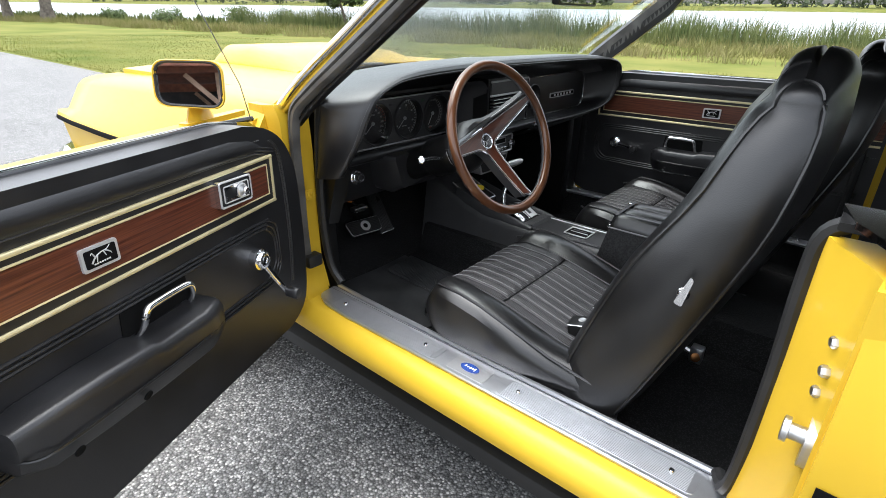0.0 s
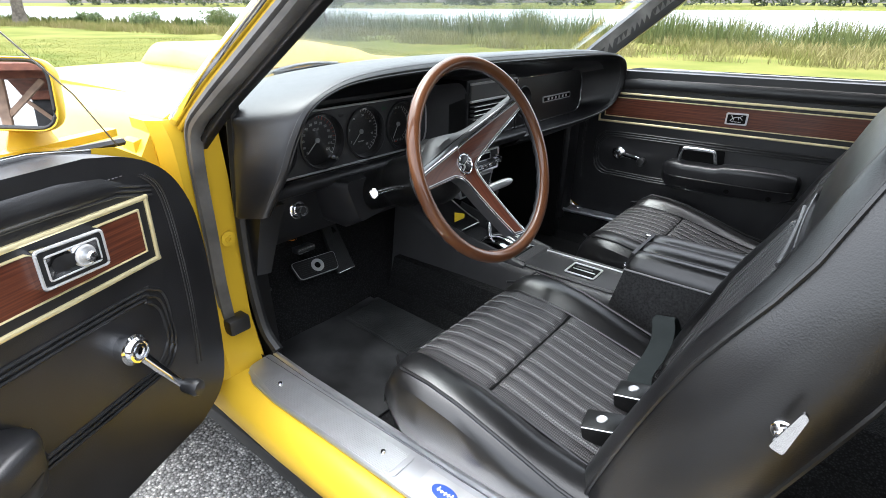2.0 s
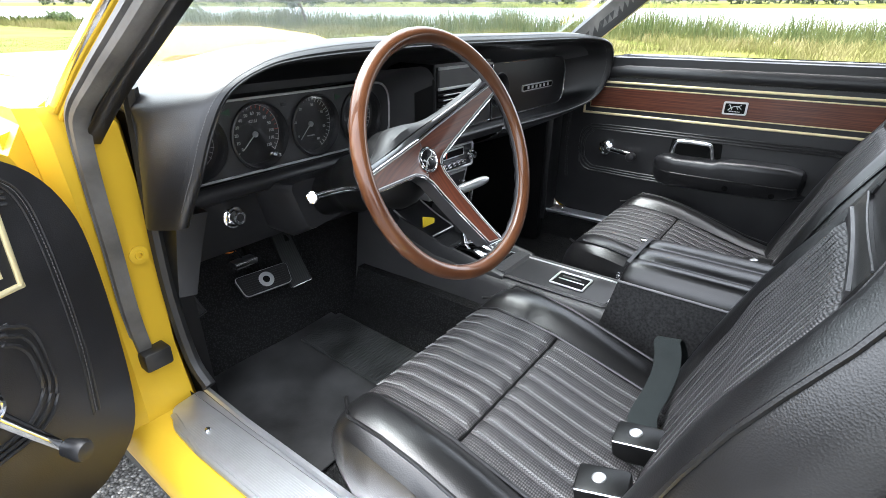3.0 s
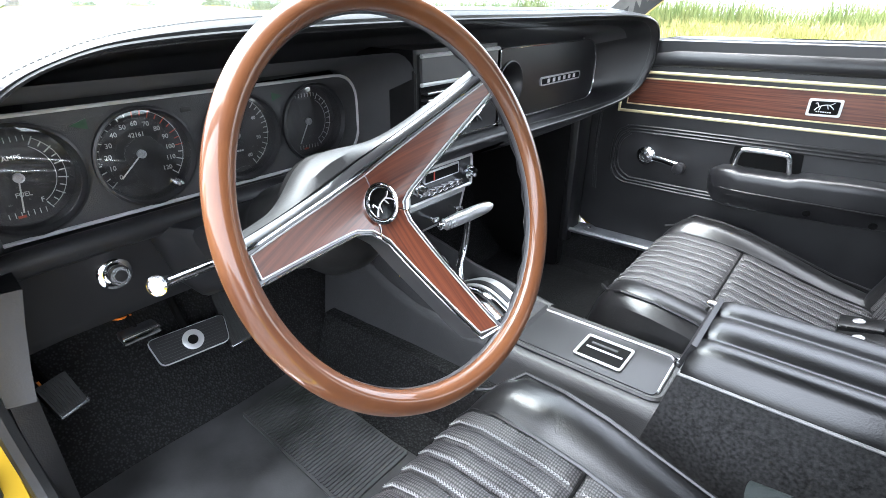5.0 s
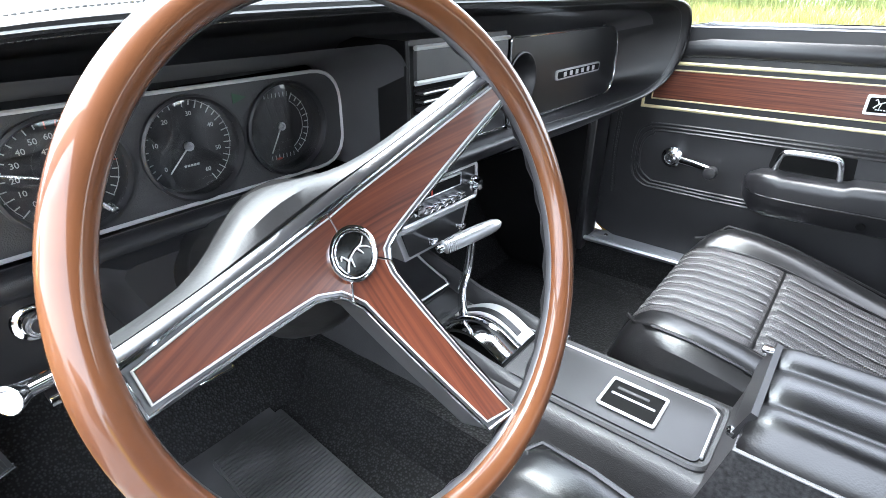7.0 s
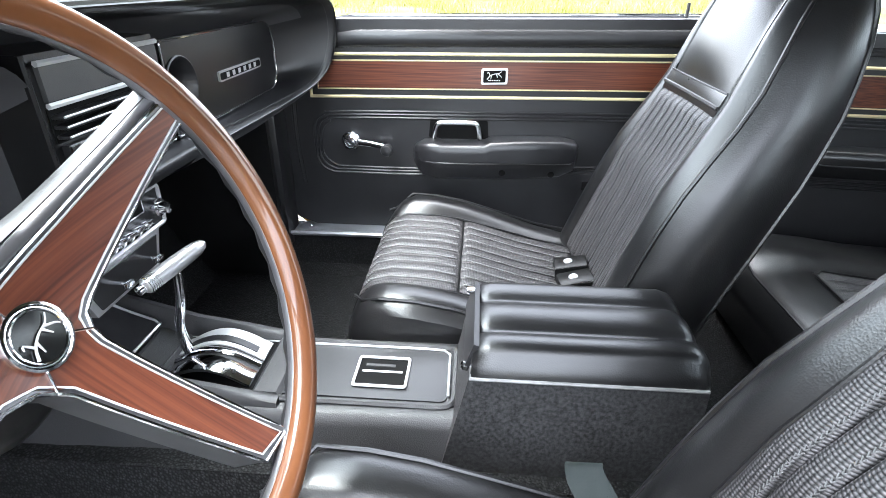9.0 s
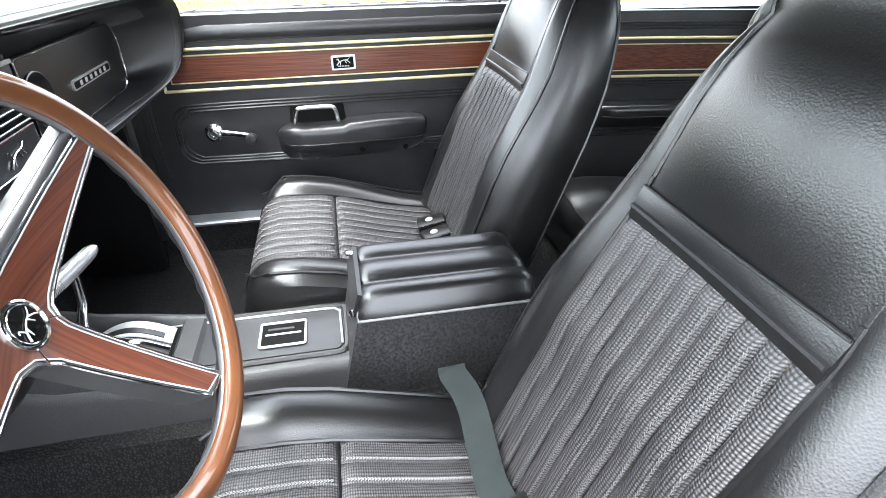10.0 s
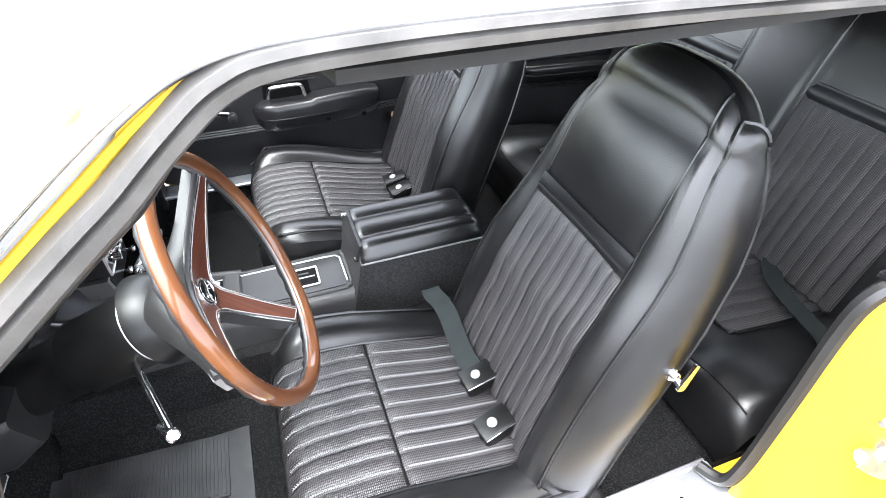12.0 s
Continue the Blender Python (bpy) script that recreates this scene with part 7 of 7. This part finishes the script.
    for k in range(1, N):
        for i in range(76):
            z = 0.43 + 0.0045 * i
            v = (z - 0.425) / (HI - 0.425)
            hw = 0.150 - 0.022 * v
            x = -hw + 2 * hw * k / N + 0.0036
            for sg in (-1, 1):
                st.append((front_skin(cx, x, z, 0.0064), front_skin(cx, x + sg * 0.0018, z + 0.0036, 0.0066)))
    part("stitching", dashes(st, 0.0004), BACK_THREAD, bk, "dark chevron stitching along the ribs")
    for sg in (-1, 1):
        part("piping", tube([front_skin(cx, sg * lerp_table(SEAM, z), z, 0.002) for z in (0.43, 0.5, 0.58, 0.66, 0.74, 0.80, 0.83)], 0.0028, 6), SMOOTH_VINYL, bk)
        seam = [front_skin(cx, sg * lerp_table(SEAM, z), z, 0.001) for z in (0.83, 0.87, 0.91, 0.95, 0.98, 1.0)]
        tops = [back_ring(cx, 1.0, th) for th in (12, 24, 36, 48, 60, 70, 79, 86)]
        at = 20 + sg * 20 * lerp_table(SEAM, 1.0) / lerp_table(HALF, 1.0)
        lo = int(at)
        seam += [q[lo].lerp(q[lo + 1], at - lo) + Vector((0, 0.0008, 0.0010)) for q in tops]
        part("headrest_seam", tube(seam, 0.0028, 6), SMOOTH_VINYL, bk)
        side = []
        for z in (0.365, 0.40, 0.44, 0.5, 0.56, 0.62, 0.68, 0.73, 0.78, 0.83, 0.88, 0.93, 0.97, 1.0):
            side.append(Vector((cx + sg * (lerp_table(HALF, z) + 0.001), lerp_table(FRONT, z), sunk(1, z))))
        fore, aft = (40, 48) if sg > 0 else (0, 64)
        side += [q[fore] + Vector((sg * 0.001, 0, 0.0008)) for q in tops] + [q[aft] + Vector((sg * 0.001, 0, 0.0008)) for q in reversed(tops)]
        for z in (1.0, 0.95, 0.9, 0.85, 0.8, 0.75, 0.7, 0.642, 0.59, 0.533, 0.48, 0.44, 0.40, 0.365):
            side.append(Vector((cx + sg * (lerp_table(HALF, z) + 0.005), lerp_table(REAR, z), sunk(1, z))))
        part("side_piping", tube(side, 0.0034, 6), SMOOTH_VINYL, bk)
    # strap with bright edges between ribs and headrest
    def band_f(u, v):
        x = -0.128 + 0.256 * u
        z = HI - 0.002 + 0.036 * v
        return front_skin(cx, x, z, 0.004 + 0.004 * math.sin(math.pi * v))
    part("strap", sheet(band_f, 20, 6, -0.006), SMOOTH_VINYL, bk, "glossy black strap")
    for z, r in ((HI + 0.012, 0.0034), (HI + 0.034, 0.0016)):
        part("strap_line", tube([front_skin(cx, -0.127 + 0.254 * k / 12, z, 0.008 if z < HI + 0.02 else 0.005) for k in range(13)], r, 6), VINYL, bk)
    # release lever on the outer side, hinge cover and track
    ox = cx + s * 0.232
    lvp = part("release_lever", lathe([(0.011, 0), (0.011, 0.003), (0.009, 0.005), (0.007, 0.010), (0.005, 0.011), (0, 0.011)], axis_pose((cx + s * 0.224, 0.178, 0.662), (s, 0, 0.1)), 24), CHROME, t, "chrome seat release lever")
    part("lever_arm", loft([[(ox + s * (0.010 + d), 0.178 + y, 0.662 + z) for y, z in rounded([(0.008, -0.010), (-0.006, -0.014), (-0.016, 0.038), (-0.010, 0.043)], 0.004, 3)] for d in (0.0, 0.005)]), CHROME, lvp)
    part("lever_stem", tube([(ox - s * 0.004, 0.178, 0.660), (ox + s * 0.012, 0.178, 0.660)], 0.006, 10), CHROME, lvp)
    base = part("track_cover", bevelled(prism(rounded([(0.20, 0.285), (0.56, 0.275), (0.56, 0.345), (0.40, 0.362), (0.24, 0.352)], 0.015, 3), "x", *sorted((cx + s * 0.222, cx + s * 0.246))), 0.005), PLASTIC, t, "black plastic track cover")
    for yy, zz in ((0.27, 0.325), (0.36, 0.338)):
        part("screw", lathe([(0.007, 0), (0.006, 0.003), (0, 0.004)], axis_pose((cx + s * 0.246, yy, zz), (s, 0, 0)), 12), STEEL, base)
    part("track_edge", tube([(cx + s * 0.247, 0.22, 0.312), (cx + s * 0.247, 0.44, 0.318)], 0.0018, 6), STEEL, base)
    for xx in (-0.18, 0.18):
        part("seat_track", box(cx + xx - 0.02, cx + xx + 0.02, 0.26, 0.66, 0.247, 0.36, 0.004), PLASTIC, t)
    part("seat_pan", box(cx - 0.20, cx + 0.20, 0.28, 0.70, 0.33, 0.356, 0.004), PLASTIC, t)
    hb = part("hinge_bracket", join(box(cx - s * 0.20 - 0.014, cx - s * 0.20 + 0.014, 0.185, 0.215, 0.282, 0.325, 0.003), tube([(cx - s * 0.20, 0.20, 0.30), (cx - s * 0.20, 0.30, 0.33)], 0.008, 8)), STEEL, t, "plated hinge bracket")
    part("hinge_bolt", lathe([(0.012, 0), (0.012, 0.006), (0.006, 0.008), (0, 0.008)], axis_pose((cx - s * 0.20 + s * 0.012, 0.20, 0.30), (s, -0.4, 0.2)), 12), BRONZE, hb)
    for o in (bk, *bk.children, lvp, *lvp.children):
        o.data.transform(Matrix.Translation((0, -lean, 0)))
    t.matrix_world = CAR @ Matrix.Translation((cx, 0.45 - back, 0.25))
    return t


bucket_seat(-0.402, -1, 0.0, 0.0, "black high-backed bucket seat with ribbed cloth inserts, driver's")
bucket_seat(0.376, 1, 0.016, 0.040, "black high-backed bucket seat with ribbed cloth inserts, passenger's")


def belt_buckles(cx, y0, gaps):
    for dx, dy, z, r in gaps:
        b = thing("belt_buckle", (cx + dx, y0 + dy, z), "black seat belt buckle with round chrome button on the cushion", "seat belt", "belt buckles")
        m = Matrix.Translation((cx + dx, y0 + dy, z + 0.012)) @ pose(0, 0, 0, -12, 0, r)
        part("case", moved(box(-0.024, 0.024, -0.034, 0.034, -0.024, 0.012, 0.005), m), CASE, b)
        part("frame", moved(tube([(-0.0235, -0.031, 0.009), (-0.0235, 0.031, 0.009)], 0.0014, 6), m), CHROME, b)
        part("button", moved(lathe([(0.0095, 0), (0.0092, 0.0025), (0.0078, 0.0032), (0.0074, 0.0026), (0, 0.0026)], Matrix.Translation((0, 0.004, 0.011)), 20), m), SATIN, b)
        part("webbing", moved(box(-0.022, 0.022, -0.10, -0.034, -0.018, -0.014, 0.001), m), BELT, b)


belt_buckles(-0.397, 0.36, [(-0.095, 0.031, 0.434, 10), (0.012, 0.018, 0.434, 4)])
belt_buckles(0.380, 0.325, [(-0.062, 0.004, 0.432, 6), (-0.004, 0.006, 0.434, -4)])


def strap_belt(name, pts, w, label, upv):
    b = thing(name, pts[0], label, "seat belt", "seat belts")
    part("webbing", sweep(smooth_path(pts, 6), [(-w / 2, -0.0008), (w / 2, -0.0008), (w / 2, 0.0008), (-w / 2, 0.0008)], upv), BELT, b)
    return b


strap_belt("seat_belt", [(-0.142, 0.355, 0.36), (-0.140, 0.380, 0.44), (-0.156, 0.398, 0.486), (-0.184, 0.402, 0.496), (-0.214, 0.392, 0.491), (-0.242, 0.386, 0.476), (-0.285, 0.386, 0.462), (-0.345, 0.387, 0.456), (-0.385, 0.372, 0.446)], 0.041, "dark grey-green seat belt looped over the driver's cushion", (0, 0.25, 1))

# ---- rear seat ----
rs = thing("rear_seat", (0, -0.4, 0.26), "black vinyl rear bench with ribbed cloth inserts", parent=car)


def rear_back(x, z):
    y = lerp_table([(0.36, -0.475), (0.5, -0.51), (0.7, -0.575), (0.80, -0.605), (0.88, -0.632), (0.94, -0.655), (0.975, -0.680), (0.99, -0.72)], z)
    a = abs(x)
    p, q = max(0, min(1, (0.135 - a) / 0.05)), max(0, min(1, (a - 0.48) / 0.06))
    return y + 0.020 * p * p * (3 - 2 * p) + 0.025 * q * q * (3 - 2 * q)


rb = loft([[(-0.60, -0.80, z)] + [(-0.60 + 1.2 * i / 120, rear_back(-0.60 + 1.2 * i / 120, z) - (0.03 if i in (0, 120) else 0), z) for i in range(121)] + [(0.60, -0.80, z)] for z in (0.34, 0.45, 0.55, 0.65, 0.75, 0.80, 0.84, 0.875, 0.91, 0.94, 0.96, 0.975, 0.984, 0.99)])
rbk = part("backrest", rb, SMOOTH_VINYL, rs, "black vinyl rear backrest")
for sg in (-1, 1):
    def rf(u, v, sg=sg):
        x = sg * (0.115 + 0.355 * u)
        z = 0.40 + 0.365 * v
        return (x, rear_back(x, z) + 0.002 + 0.008 * abs(math.sin(math.pi * 11 * u)) ** 0.55 * min(1, (1 - v) * 20), z)
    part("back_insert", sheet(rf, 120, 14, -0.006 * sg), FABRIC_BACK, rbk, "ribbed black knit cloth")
    part("strap", sheet(lambda u, v: (sg * (0.108 + 0.37 * u), rear_back(0.3, 0.768 + 0.034 * v) + 0.004 + 0.006 * math.sin(math.pi * v), 0.768 + 0.034 * v), 12, 6, -0.006 * sg), VINYL, rbk, "glossy black strap")
    part("piping", tube([(sg * 0.108, rear_back(0.12, z) + 0.006, z) for z in (0.4, 0.5, 0.6, 0.7, 0.8, 0.86, 0.91, 0.95, 0.975)], 0.003, 6), SMOOTH_VINYL, rbk)
    part("seam", tube([(sg * (0.108 + 0.037 * k), rear_back(0.2, 0.808) + 0.003, 0.806) for k in range(11)], 0.002, 6), SMOOTH_VINYL, rbk)


def rear_top(x, y):
    a = abs(x)
    z = lerp_table([(-0.50, 0.385), (-0.35, 0.395), (-0.20, 0.415), (-0.11, 0.410), (-0.075, 0.39), (-0.06, 0.35)], y)
    z += 0.018 * max(0, min(1, (a - 0.46) / 0.06)) + 0.015 * max(0, min(1, (0.13 - a) / 0.04))
    return z - 0.035 * max(0, (a - 0.60) / 0.05) ** 2


rc = loft([[(-0.645, y, 0.27)] + [(-0.65 + 1.3 * i / 60, y, rear_top(-0.65 + 1.3 * i / 60, y)) for i in range(61)] + [(0.645, y, 0.27)] for y in (-0.55, -0.45, -0.35, -0.25, -0.18, -0.13, -0.10, -0.08, -0.066, -0.058)])
rcu = part("cushion", rc, SMOOTH_VINYL, rs, "black vinyl rear cushion")
for sg in (-1, 1):
    def cf(u, v, sg=sg):
        x = sg * (0.125 + 0.325 * u)
        y = -0.50 + 0.30 * v
        return (x, y, rear_top(x, y) + 0.002 + 0.007 * abs(math.sin(math.pi * 9 * u)) ** 0.55 * min(1, (1 - v) * 12))
    part("seat_insert", sheet(cf, 100, 12, 0.006 * sg), FABRIC, rcu, "ribbed black knit cloth")
    part("piping", tube([(sg * x, y, rear_top(x, y) + 0.003) for x, y in ((0.12, -0.5), (0.12, -0.35), (0.125, -0.22), (0.15, -0.195), (0.30, -0.193), (0.43, -0.196), (0.455, -0.22), (0.46, -0.35), (0.46, -0.5))], 0.003, 6), SMOOTH_VINYL, rcu)
part("front_piping", tube([(x, -0.085, rear_top(x, -0.085) + 0.001) for x in [-0.62 + 1.24 * k / 30 for k in range(31)]], 0.003, 6), SMOOTH_VINYL, rcu)
strap_belt("rear_seat_belt", [(-0.28, -0.50, 0.41), (-0.34, -0.44, 0.412), (-0.43, -0.40, 0.42), (-0.53, -0.37, 0.43), (-0.58, -0.35, 0.425)], 0.046, "dark rear seat belt lying across the cushion", (0, 0, 1))
